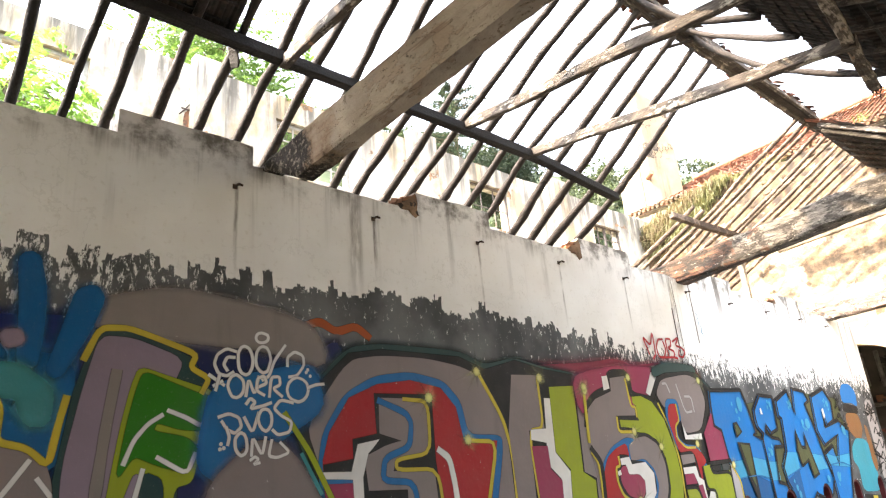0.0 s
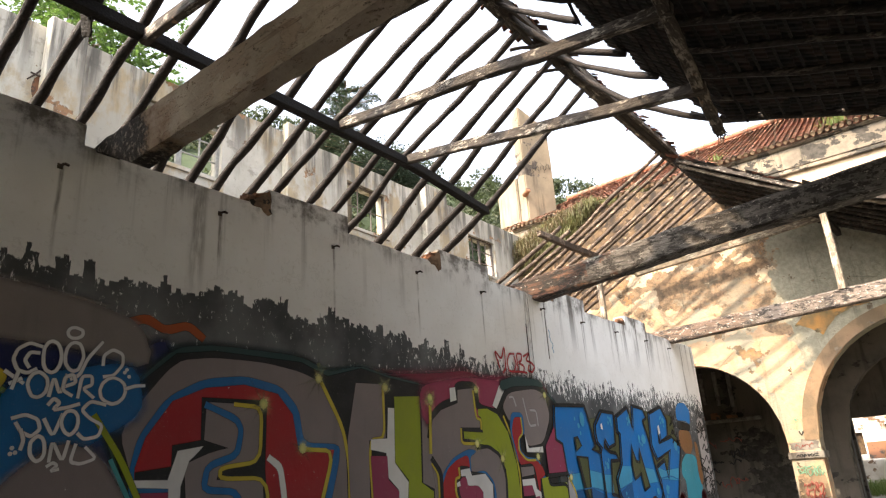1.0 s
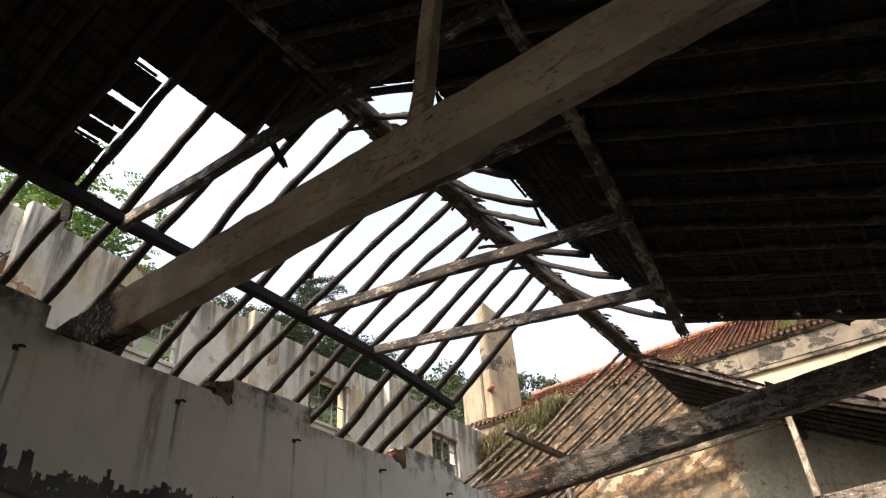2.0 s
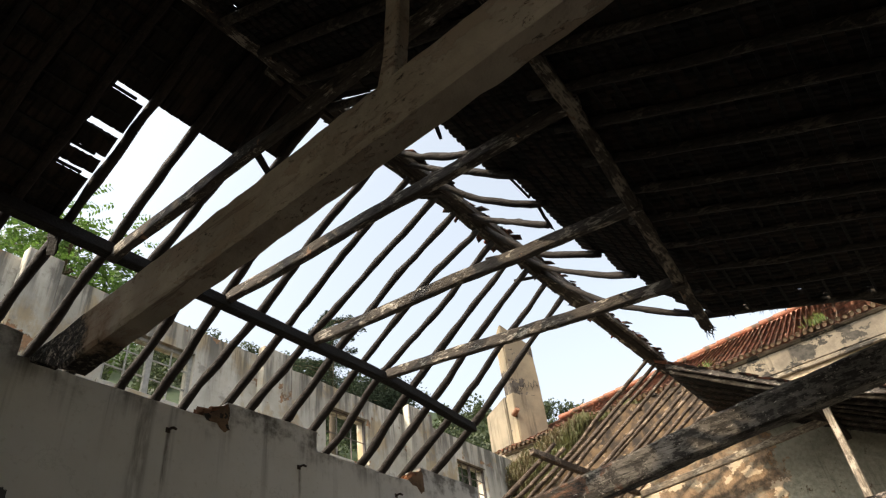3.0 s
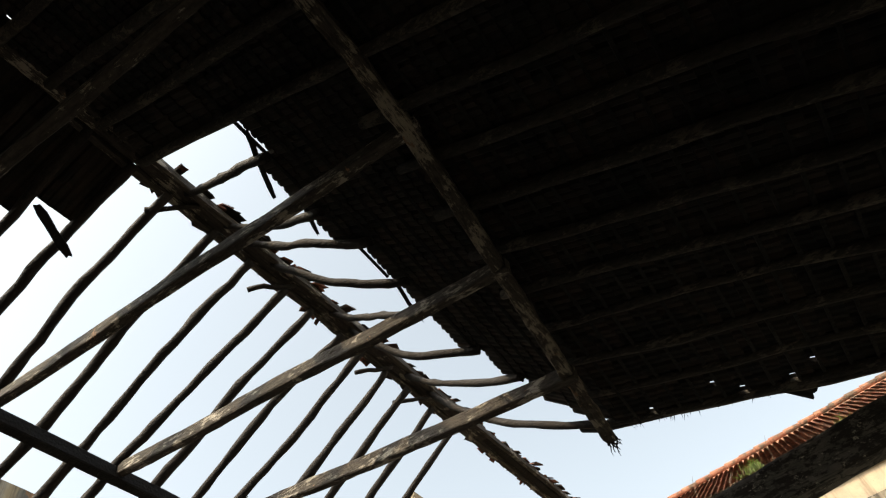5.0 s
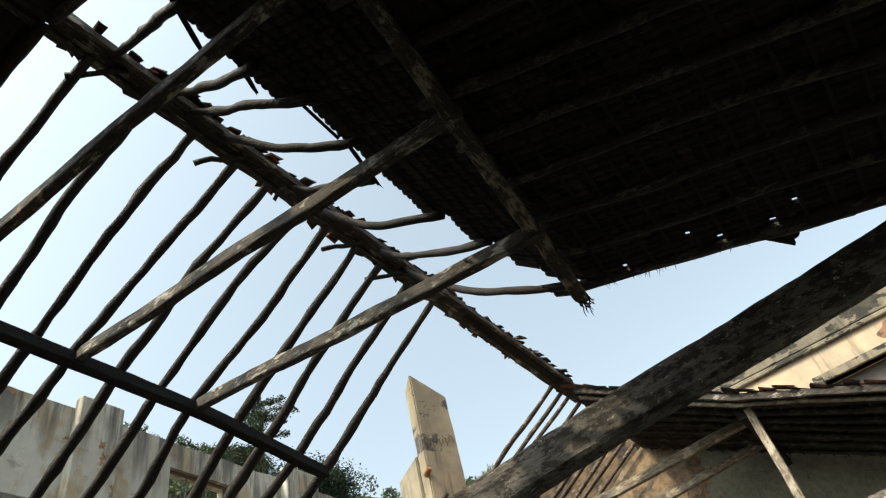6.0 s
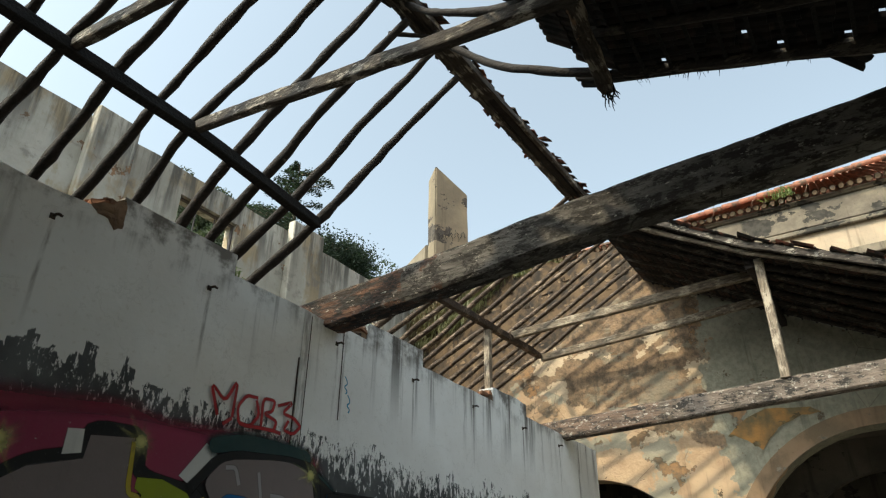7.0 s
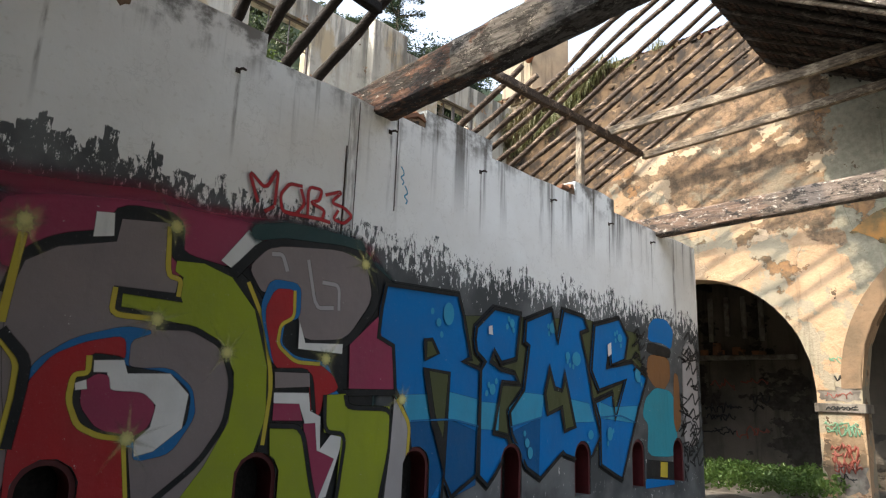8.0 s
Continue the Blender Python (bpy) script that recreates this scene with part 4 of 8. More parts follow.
one("collar_beam", beam((24.5, 2.3, 8.82), (24.3, -4.75, 9.20), 0.16, 0.22, 32, 24, 0.1, 0.03), "bare_post", "pale weathered collar beam close to the gable", "beam", "collar beams")

# left purlin, broken off beyond the last rafter, and its rest in the far bay
def droop(bm):
    """The free end of the open slope has sunk."""
    for v in bm.verts:
        k = max(0.0, (v.co.x - 11.2) / 2.55)
        m = min(2.0, max(0.0, (v.co.y - RIDGE_Y) / 3.3))
        v.co.z -= 0.55 * k * m
        v.co.y -= 0.40 * k * min(m, 1.0)
    return bm


one("purlin", droop(beam((-9.0, 2.30, 8.96), (13.75, 2.45, 8.93), 0.20, 0.22, 41, 60, 0.12, 0.03, 0.5)), "char_black", "black charred purlin broken off at one end", "beam", "purlins")
one("purlin", beam((17.0, 2.3, 8.62), (24.4, 2.32, 8.86), 0.17, 0.2, 42, 24, 0.14, 0.04, 0.5), "rafter_brown", "charred purlin of the last bay", "beam", "purlins")
# right purlin hanging with the burnt slope
RIGHT_PURLIN = [(-9.0, -4.92, 8.96), (4.3, -4.92, 8.92), (6.69, -4.86, 8.72), (8.79, -4.68, 8.27), (10.83, -4.48, 7.92), (12.36, -4.36, 7.70)]
for i, (a, b) in enumerate(zip(RIGHT_PURLIN, RIGHT_PURLIN[1:])):
    broken = i == len(RIGHT_PURLIN) - 2
    p = thing("purlin", b, "scorched purlin carrying the tiled slope" + (", splintered at its end" if broken else ""), "beam", "purlins")
    part("timber", beam(a, b, 0.19, 0.23, 44 + i, 24, 0.18, 0.03, 0.5 if broken else 0.0), M["purlin"], p)
    if broken:
        for k in range(14):
            q = Vector(b) + Vector((-0.05, rng.uniform(-0.08, 0.08), rng.uniform(-0.10, 0.10)))
            part("splinter", pole(q, q + Vector((rng.uniform(0.12, 0.30), rng.uniform(-0.08, 0.08), rng.uniform(-0.16, 0.02))), 0.018, 0.004, 400 + k, 0.03, 4, 4), M["char_black"], p)
one("purlin", beam((20.25, PURL_Y, 8.46), (FAR_X, PURL_Y, 8.78), 0.18, 0.22, 48, 16, 0.12, 0.02), "char", "charred purlin under the last tiled bay", "beam", "purlins")
# posts
one("post", beam((20.3, -4.9, 5.85), (20.3, -4.9, 8.52), 0.18, 0.18, 51, 12, 0.08, 0.02), "post_wood", "pale flaking post standing on the tie beam", "post", "roof posts")
one("post", beam((20.9, 2.25, FLOOR), (20.9, 2.25, 8.55), 0.17, 0.17, 52, 20, 0.06, 0.02), "post_wood", "pale bare post behind the wall", "post", "roof posts")
one("post", beam((2.79, -4.68, 5.50), (2.79, -5.22, 8.75), 0.14, 0.15, 53, 16, 0.10, 0.03), "tie_render", "beige post standing on the rendered tie beam", "post", "roof posts")

# ridge with what is left of its tiles
ridge = thing("ridge_beam", (8, RIDGE_Y, RIDGE_Z), "charred ridge beam with a fringe of broken tiles", "beam")
part("timber", beam((-9.0, RIDGE_Y, RIDGE_Z - 0.05), (15.2, RIDGE_Y, RIDGE_Z + 0.3), 0.22, 0.3, 61, 60, 0.16, 0.03), M["ridge_wood"], ridge)
part("timber", beam((15.1, RIDGE_Y, RIDGE_Z + 0.3), (FAR_X, RIDGE_Y, RIDGE_Z + 0.35), 0.18, 0.26, 62, 26, 0.12, 0.03), M["char"], ridge)
for side in (-1, 1):
    part("fillet", beam((4.5, RIDGE_Y + 0.16 * side, RIDGE_Z - 0.02), (21.0, RIDGE_Y + 0.16 * side, RIDGE_Z + 0.26), 0.1, 0.14, 63 + side, 50, 0.35, 0.05), M["ridge_wood"], ridge)
for k in range(150):
    x = 5.6 + k * 0.098 + rng.uniform(-0.03, 0.03)
    side = rng.choice((-1, 1))
    bm = bmesh.new()
    L, W = rng.uniform(0.12, 0.30), rng.uniform(0.10, 0.26)
    box(bm, -W / 2, W / 2, 0, L, -0.012, 0.012)
    for v in bm.verts:
        v.co += Vector((rng.uniform(-1, 1), rng.uniform(-1, 1), rng.uniform(-0.3, 0.3))) * 0.04
    z = RIDGE_Z + 0.10 + 0.0185 * max(0, x - 2)
    m = Matrix.Translation((x, RIDGE_Y + side * rng.uniform(0.02, 0.16), z + rng.uniform(-0.03, 0.05))) @ Euler((-0.5, rng.uniform(-0.2, 0.2), rng.uniform(-0.4, 0.4) + (0 if side > 0 else math.pi))).to_matrix().to_4x4()
    bmesh.ops.transform(bm, matrix=m, verts=bm.verts)
    part("tile_fragment", bm, M["tile_broken"], ridge)

# left rafters
# where each bent pole lies at y = -1.0, 0.6, 2.4, 4.2 and 7.85
RAFTER_Y = (-1.02, 0.6, 2.4, 4.2, 7.85)
LEFT_RAFTERS = [(1.95, 1.9, 1.95, 2.0, 2.0), (2.7, 2.72, 2.68, 2.75, 2.75), (3.37, 3.43, 3.44, 3.5, 3.52), (4.15, 4.17, 4.21, 4.25, 4.3), (4.9, 4.98, 4.95, 5.0, 5.05), (5.66, 5.63, 5.78, 5.92, 6.15), (6.30, 6.29, 6.46, 6.66, 6.85), (7.22, 7.18, 7.30, 7.27, 7.42), (8.0, 7.93, 8.01, 8.05, 8.15), (8.82, 8.74, 8.62, 8.62, 8.66), (9.49, 9.38, 9.42, 9.57, 9.80), (10.30, 10.13, 10.20, 10.36, 10.55), (10.92, 10.93, 10.90, 11.16, 11.35), (11.67, 11.72, 11.78, 12.0, 12.1), (12.36, 12.35, 12.44, 12.55, 12.55), (13.22, 13.14, 13.16, 13.05, 12.95), (14.05, 13.87, 13.80, 13.6, 13.3)]


def bent(ys, xs, r0, r1, seed):
    """A round pole lying on the open slope, with knots and kinks."""
    bm, pts, radii = bmesh.new(), [], []
    for i in range(41):
        y = ys[0] + (ys[-1] - ys[0]) * i / 40
        k = max(j for j in range(len(ys) - 1) if ys[j] <= y + 1e-6)
        u = (y - ys[k]) / (ys[k + 1] - ys[k])
        u = u * u * (3 - 2 * u) * 0.5 + u * 0.5
        x = xs[k] + (xs[k + 1] - xs[k]) * u + 0.035 * noise.noise(Vector((y * 1.1, seed * 1.7, 0))) + 0.02 * noise.noise(Vector((y * 3.3, seed * 2.3, 5)))
        pts.append(Vector((x, y, left_z(y) + 0.03 * noise.noise(Vector((y * 0.9, seed * 1.3, 9))))))
        radii.append((r0 + (r1 - r0) * i / 40) * (1 + 0.20 * noise.noise(Vector((y * 2.6, seed * 3.3, 2))) + 0.10 * noise.noise(Vector((y * 8, seed, 4)))))
    tube(bm, pts, radii, 8, 0.22, seed)
    return bm


for i, xs in enumerate(LEFT_RAFTERS):
    one("rafter", droop(bent(RAFTER_Y, xs, 0.072, 0.106, 70 + i)), "char", "charred round-pole rafter of the open roof slope", "rafter", "left rafters")
for i in range(14):
    x = -8.6 + i * 0.765
    one("rafter", pole((x, 7.85, left_z(7.85)), (x, RIDGE_Y + 0.08, left_z(RIDGE_Y)), 0.088, 0.062, 90 + i, 0.12, 20, 7, 0.03), "char_black", "black round-pole rafter under the remaining tiles", "rafter", "left rafters")
for i in range(11):
    x = 19.4 + i * 0.54 + rng.uniform(-0.08, 0.08)
    one("rafter", pole((x - 0.05, 7.85, left_z(7.85)), (x + 0.1, RIDGE_Y + 0.08, left_z(RIDGE_Y) + 0.2), 0.082, 0.06, 110 + i, 0.12, 28, 7, 0.03, 0.6), "rafter_brown", "thin scorched rafter of the last bay", "rafter", "far rafters")
for i, x in enumerate((18.25, 18.85)):
    one("rafter", pole((x - 0.1, 7.85, left_z(7.85)), (x, 2.15, left_z(2.15) - 0.1), 0.085, 0.07, 122 + i, 0.08, 18, 7, 0.03, 0.6), "rafter_brown", "scorched rafter broken off at the purlin", "rafter", "far rafters")
# branches nailed crosswise near the ridge
for i, (x, dx) in enumerate(((6.2, 0.55), (8.3, 0.6), (11.1, 0.6), (12.3, 0.7))):
    one("stub_branch", pole((x, RIDGE_Y + 0.45, left_z(RIDGE_Y + 0.45)), (x + dx, RIDGE_Y - 0.05, RIDGE_Z), 0.045, 0.04, 130 + i, 0.04, 6, 6), "char", "short charred branch stub at the ridge", "branch", "branch stubs")
# bent rafters of the burnt side
for i, (x0, x1, y1, sag) in enumerate(((6.50, 6.36, -2.95, 0.03), (7.30, 7.43, -2.95, 0.08), (7.75, 8.13, -3.25, 0.08), (8.35, 9.0, -3.25, 0.20), (9.85, 9.8, -2.85, 0.05), (10.4, 10.75, -3.35, 0.28), (12.15, 11.4, -3.65, 0.14))):
    one("bent_rafter", pole((x0, RIDGE_Y - 0.05, RIDGE_Z + 0.05), (x1, y1, right_z(x1, y1) - 0.08), 0.055, 0.075, 140 + i, 0.06, 18, 7, sag, 0.5), "char", "sagging charred pole between ridge and purlin", "rafter", "bent rafters")
one("bent_rafter", pole((12.95, RIDGE_Y - 0.05, RIDGE_Z + 0.12), (12.3, PURL_Y + 0.35, 7.97), 0.06, 0.07, 149, 0.08, 20, 7, 0.30, 0.4), "char", "sagging charred pole between ridge and purlin", "rafter", "bent rafters")
for i in range(30):
    x = min(-8.6 + i * 0.752, 12.5)
    a = (x, RIDGE_Y - 0.1 if x < 6 else PURL_Y + 0.3, 0)
    z0, z1 = right_z(x, a[1]) - 0.09, right_z(x, EAVE_Y) - 0.09
    one("rafter", pole((x, a[1], z0), (x, EAVE_Y, z1), 0.075, 0.085, 170 + i, 0.06, 16, 7), "rafter_soot", "sooty round-pole rafter under the tiled slope", "rafter", "right rafters")
def droop_front(bm):
    """The open edge of the last bay has sunk with its tiles."""
    for v in bm.verts:
        v.co.z -= right_z(23.5, v.co.y) - right_z(max(v.co.x, 19.6), v.co.y)
    return bm


for i in range(7):
    x = 20.1 + i * 0.78
    one("rafter", droop_front(pole((x, RIDGE_Y - 0.1, right_z(23.5, RIDGE_Y) - 0.05), (x, EAVE_Y, right_z(23.5, EAVE_Y) - 0.09), 0.08, 0.085, 200 + i, 0.08, 16, 7)), "rafter_soot", "sooty rafter under the last tiled bay", "rafter", "right rafters")
# loose planks left hanging
for i, (p, q, w) in enumerate((((5.1, 0.05, 10.28), (5.85, 0.3, 10.1), 0.13), ((3.35, 2.5, 8.95), (3.44, 2.55, 8.52), 0.18), ((5.95, -2.98, 9.92), (6.98, -2.50, 10.06), 0.07), ((7.15, -2.82, 9.93), (7.80, -2.58, 9.98), 0.06), ((9.1, -3.0, 9.62), (9.9, -2.86, 9.58), 0.06))):
    one("loose_plank", beam(p, q, w, 0.03, 220 + i, 6, 0.2, 0.02, 0.8), "char_black", "charred plank hanging loose from the roof", "plank", "loose planks")

# ---- remaining tiles, seen from below ----
def tile_mesh(name, broken=0, cracked=False):
    """An interlocking clay tile with two troughs; broken: a ragged lower edge; cracked: a chip is missing."""
    bm = bmesh.new()
    prof = [(-0.125, 0.0), (-0.085, -0.025), (-0.03, -0.022), (0.0, 0.012), (0.04, -0.022), (0.09, -0.025), (0.125, 0.012)]
    rows = []
    for y, z in ((-0.08, -0.003), (0.14, 0.006), (0.22, 0.009), (0.46, 0.018)) if cracked else ((-0.08, -0.003), (0.46, 0.018)):
        rows.append([bm.verts.new((u, y + (0.03 + 0.06 * noise.noise(Vector((u * 9, broken * 3.7, 2))) + rng.uniform(0, 0.03) if broken and y < 0 else 0), w + z)) for u, w in prof])
        rows.append([bm.verts.new((u, v.co.y, w + z + 0.016)) for (u, w), v in zip(prof, rows[-1])])
    for i in range(0, len(rows) - 2, 2):
        a, b, c, d = rows[i:i + 4]
        for k in range(len(prof) - 1):
            if cracked and i == 2 and k in (1, 2):
                continue
            bm.faces.new((a[k], a[k + 1], c[k + 1], c[k]))
            bm.faces.new((b[k], d[k], d[k + 1], b[k + 1]))
            if i == 0:
                bm.faces.new((a[k], b[k], b[k + 1], a[k + 1]))
    me = bpy.data.meshes.new(name)
    bm.to_mesh(me)
    bm.free()
    return me


BURNT_EDGE = ((5.72, -1.25), (5.74, -2.95), (5.95, -3.02), (6.4, -2.72), (6.95, -2.50), (7.7, -2.66), (8.8, -2.84), (10.0, -2.98), (10.7, -3.02), (11.3, -3.32), (12.8, -3.9))


def cover_right(x, y):
    """Whether a tile is left at this place of the right slope."""
    j = noise.noise(Vector((x * 1.9, y * 1.9, 3))) * 0.28
    if x > 16:
        return x > 19.7 + 0.4 * j and y < -1.2
    edge = -1.25
    for (a, p), (b, q) in zip(BURNT_EDGE, BURNT_EDGE[1:]):
        if a <= x < b:
            edge = p + (q - p) * (x - a) / (b - a) - 0.12 + 0.25 * j
    return x < 12.55 + 0.2 * j and y < edge


def cover_left(x, y):
    if x < 3.36:
        return y < 2.45 and not (x > 2.85 and y > 0.3)
    return (x < 5.05 and y < 0.1) or (x < 5.58 and y < -0.2)


places = []
x = -8.8
while x < FAR_X:
    for k in range(26):
        y = RIDGE_Y - 0.2 - 0.36 * k / math.sqrt(1 + PITCH * PITCH) * 1.0
        if y > EAVE_Y - 0.3 and cover_right(x, y):
            places.append(("r", x, y))
    for k in range(30):
        y = RIDGE_Y + 0.2 + 0.36 * k / math.sqrt(1 + PITCH * PITCH)
        if y < 7.8 and cover_left(x, y):
            places.append(("l", x, y))
    x += 0.235


def tile_pose(side, x, y):
    if side == "r":
        z = right_z(x, y) + 0.02
        dzdy, dzdx = (right_z(x, y + 0.05) - right_z(x, y - 0.05)) / 0.1, (right_z(x + 0.05, y) - right_z(x - 0.05, y)) / 0.1
        up = Vector((-dzdx, -dzdy, 1)).normalized()
        down = Vector((0, -1, -dzdy)).normalized()
    else:
        z = left_z(y) + 0.11
        up, down = Vector((0, PITCH, 1)).normalized(), Vector((0, 1, -PITCH)).normalized()
    yax = -down
    xax = yax.cross(up).normalized()
    m = Matrix((xax, yax, up)).transposed().to_4x4()
    m.translation = Vector((x, y, z))
    if side == "l" and (x, y) in SHORT:
        m = m @ Matrix.Diagonal((1.12, SHORT[x, y], 1.0, 1.0))
    return m @ pose(0, -0.2 - (0.09 if side == "l" and x > 2.6 and (x, y) not in SHORT else 0.0), 0.01 * rng.uniform(-1, 1), rng.uniform(-0.7, 0.7) + 1.6, rng.uniform(-1, 1), rng.uniform(-1.6, 1.6)) @ Matrix.Diagonal((1.07, 1.0, 1.0, 1.0))


# slipped, shortened tiles with gaps of daylight between them
SHORT = {}
for x in (2.96, 3.205):
    for a, b in ((0.49, 0.96), (1.06, 1.38), (1.465, 1.67), (1.77, 2.10), (2.02, 2.55)):
        SHORT[x, (a + b) / 2] = (b - a) * 1.132 / 0.54
places += [("l", *p) for p in SHORT]


def nearness(p):
    side, x, y = p
    if side == "l":
        return abs(y - 0.4) + max(0, 2.5 - x) * 0.7
    return min(abs(y + 3.0) + max(0, 5.5 - x), abs(x - 12.5)) if x < 16 else abs(x - 19.8) + 0.6


# single cracked tiles that let daylight through
CRACKED = [min((p for p in places if p[0] == "r" and p[1] < 16), key=lambda p: (p[1] - x) ** 2 + (p[2] - y) ** 2) for x, y in ((12.28, -5.14), (12.3, -6.33), (12.1, -5.94), (12.35, -6.9), (12.3, -7.12), (12.2, -7.38), (3.4, -1.5))]
near = CRACKED + [p for p in sorted(places, key=nearness)[:600] if p not in CRACKED]
near_set = set(near)
roof_right = thing("roof_slope_right", (4, PURL_Y, 8.5), "sooty tiled roof slope, burnt away along the ridge", "roof", kind="structure")
roof_left = thing("roof_slope_left", (0, 1, 9.5), "remains of sooty tiles on the open roof slope", "roof", kind="structure")
roof_far = thing("roof_slope_far", (22, -4, 9), "remaining red tiles of the last roof bay", "roof", kind="structure")
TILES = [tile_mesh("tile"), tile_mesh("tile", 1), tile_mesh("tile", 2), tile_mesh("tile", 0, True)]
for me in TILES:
    me.materials.append(M["tile_soot_shade"])
FARTILE = tile_mesh("tile")
FARTILE.materials.append(M["tile_far"])
EDGETILE = tile_mesh("tile", 1)
EDGETILE.materials.append(M["tile_broken"])


def owner(p):
    return roof_left if p[0] == "l" else roof_far if p[1] > 16 else roof_right


count = {}
for p in near:
    o = owner(p)
    count[o.name] = count.get(o.name, 0) + 1
    if count[o.name] > 290:
        near_set.discard(p)
        continue
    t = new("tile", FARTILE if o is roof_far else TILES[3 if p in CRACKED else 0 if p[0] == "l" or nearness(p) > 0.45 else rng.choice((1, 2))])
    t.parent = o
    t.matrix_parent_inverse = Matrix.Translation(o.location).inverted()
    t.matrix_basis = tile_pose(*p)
for y, turn in ((-6.95, 42), (-4.0, -24)):
    t = new("tile", TILES[1])
    t.parent = roof_right
    t.matrix_parent_inverse = Matrix.Translation(roof_right.location).inverted()
    t.matrix_basis = tile_pose("r", 12.76, y) @ pose(0, 0, -0.04, 0, 0, turn)
for o in (roof_left, roof_right, roof_far):
    vs, fs = [], []
    src = TILES[0]
    co = [v.co.copy() for v in src.vertices]
    po = [tuple(q.vertices) for q in src.polygons]
    for p in places:
        if p in near_set or owner(p) is not o:
            continue
        m, n0 = tile_pose(*p), len(vs)
        vs += [tuple(m @ c) for c in co]
        fs += [tuple(n0 + k for k in q) for q in po]
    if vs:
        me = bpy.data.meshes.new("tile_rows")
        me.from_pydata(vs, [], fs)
        me.materials.append(M["tile_far"] if o is roof_far else M["tile_soot_shade"])
        t = tagged(new("tile_rows", me), kind="stuff")
        t.parent = o
        t.matrix_parent_inverse = Matrix.Translation(o.location).inverted()
weeds_at = [(12.52 + rng.uniform(-0.05, 0.06), y, right_z(12.5, y) + 0.03) for y in [-4.6 - 0.05 * k for k in range(100)] if noise.noise(Vector((y * 2.3, 1, 4))) > -0.15]
bm = bmesh.new()
for p in weeds_at:
    for k in range(3):
        q = Vector(p)
        d = Vector((rng.uniform(0.02, 0.10), rng.uniform(-0.06, 0.06), rng.uniform(-0.08, 0.03)))
        side = Vector((0.0, 0.004, 0.004))
        quad(bm, q - side, q + side, q + d + side * 0.3, q + d - side * 0.3)
part("straw", bm, M["char_black"], roof_right, "sooty straw sticking out between the tiles")
# battens under the tiles
for side, x0, x1 in (("r", -8.9, 12.5), ("f", 19.9, FAR_X), ("l", -8.9, 3.2)):
    o = {"r": roof_right, "f": roof_far, "l": roof_left}[side]
    for k in range(24):
        d = 0.3 + 0.36 * k
        y = RIDGE_Y - d / 1.132 if side != "l" else RIDGE_Y + d / 1.132
        if side == "l" and y > 2.6 or y < EAVE_Y:
            continue
        xs = [x0 + (x1 - x0) * i / 24 for i in range(25)]
        if side == "r" and y > -2.9:
            xs = [x0 + (5.9 - x0) * i / 16 for i in range(17)]
        if side == "r":
            xs = [x for x in xs if x < 5.8 or cover_right(x, y)]
        bm = bmesh.new()
        tube(bm, [Vector((x, y + 0.01 * rng.uniform(-1, 1), (left_z(y) + 0.07 if side == "l" else right_z(x, y) - 0.015))) for x in xs], [0.02] * len(xs), 4, 0.1, k, 1.0, (1.2, 0.8))
        part("batten", bm, M["char_black"], o)

one("barge_rafter", droop_front(beam((19.72, RIDGE_Y - 0.3, right_z(23.5, RIDGE_Y - 0.3)), (19.72, EAVE_Y, right_z(23.5, EAVE_Y)), 0.11, 0.15, 230, 40, 0.16, 0.03)), "collar", "scorched barge rafter at the broken roof edge", "rafter")
one("barge_rafter", droop_front(pole((19.9, RIDGE_Y - 0.3, right_z(23.5, RIDGE_Y - 0.3) - 0.14), (19.9, EAVE_Y, right_z(23.5, EAVE_Y) - 0.14), 0.06, 0.06, 231, 0.10, 30, 7)), "bare_post", "pale pole under the broken roof edge", "rafter")
# red tiles left along the open edge, overlapping and slipped
for k in range(40):
    y = RIDGE_Y - 0.35 - k * 0.21 + rng.uniform(-0.06, 0.06)
    t = new("tile", EDGETILE)
    t.parent = roof_far
    t.matrix_parent_inverse = Matrix.Translation(roof_far.location).inverted()
    t.matrix_basis = Matrix.Translation((19.72 + rng.uniform(-0.12, 0.10), y, right_z(19.72, y) + 0.085 + rng.uniform(0, 0.02))) @ Euler((math.atan(PITCH) + rng.uniform(-0.06, 0.10), rng.uniform(-0.1, 0.1), rng.uniform(-0.25, 0.25))).to_matrix().to_4x4() @ Matrix.Diagonal((rng.uniform(0.7, 1.2), rng.uniform(0.5, 1.0), 0.8, 1.0))

# ---- house behind the gable ----
HX, H_EAVE = 26.0, 12.93


def house_top(y):
    """The ridge climbs a little along the house."""
    return 16.98 + 0.052 * (0.6 - y)


house = thing("house", (30, -8, 0), "cream house with red tiled roof behind the ruined gable", "house")
HOUSE_WINDOWS = [(-8.85, -6.72, 8.6, 10.6, 0), (-15.2, -13.2, 8.6, 10.6, 0), (-2.6, -0.7, 8.6, 10.6, 0)]
bm = bmesh.new()
wall_with_holes(bm, -26.0, 8.3, 6.45, lambda y: 12.61, HX, HX + 0.45, HOUSE_WINDOWS, "y", 2.0)
box(bm, HX + 0.46, HX + 13.5, 7.8, 8.3, 0, 12.0)
part("wall", tidy(bm), M["facade"], house)
for k, (z0, z1, d) in enumerate(((11.60, 11.76, 0.15), (11.80, 12.60, 0.07), (12.60, 12.74, 0.16))):
    bm = bmesh.new()
    box(bm, HX - d, HX + (0.40 if k == 2 else -0.002), -26.0, 8.4, z0, z1 - 0.004, 0.03)
    part("cornice", bm, M["cornice"], house, "stained moulding under the eaves")
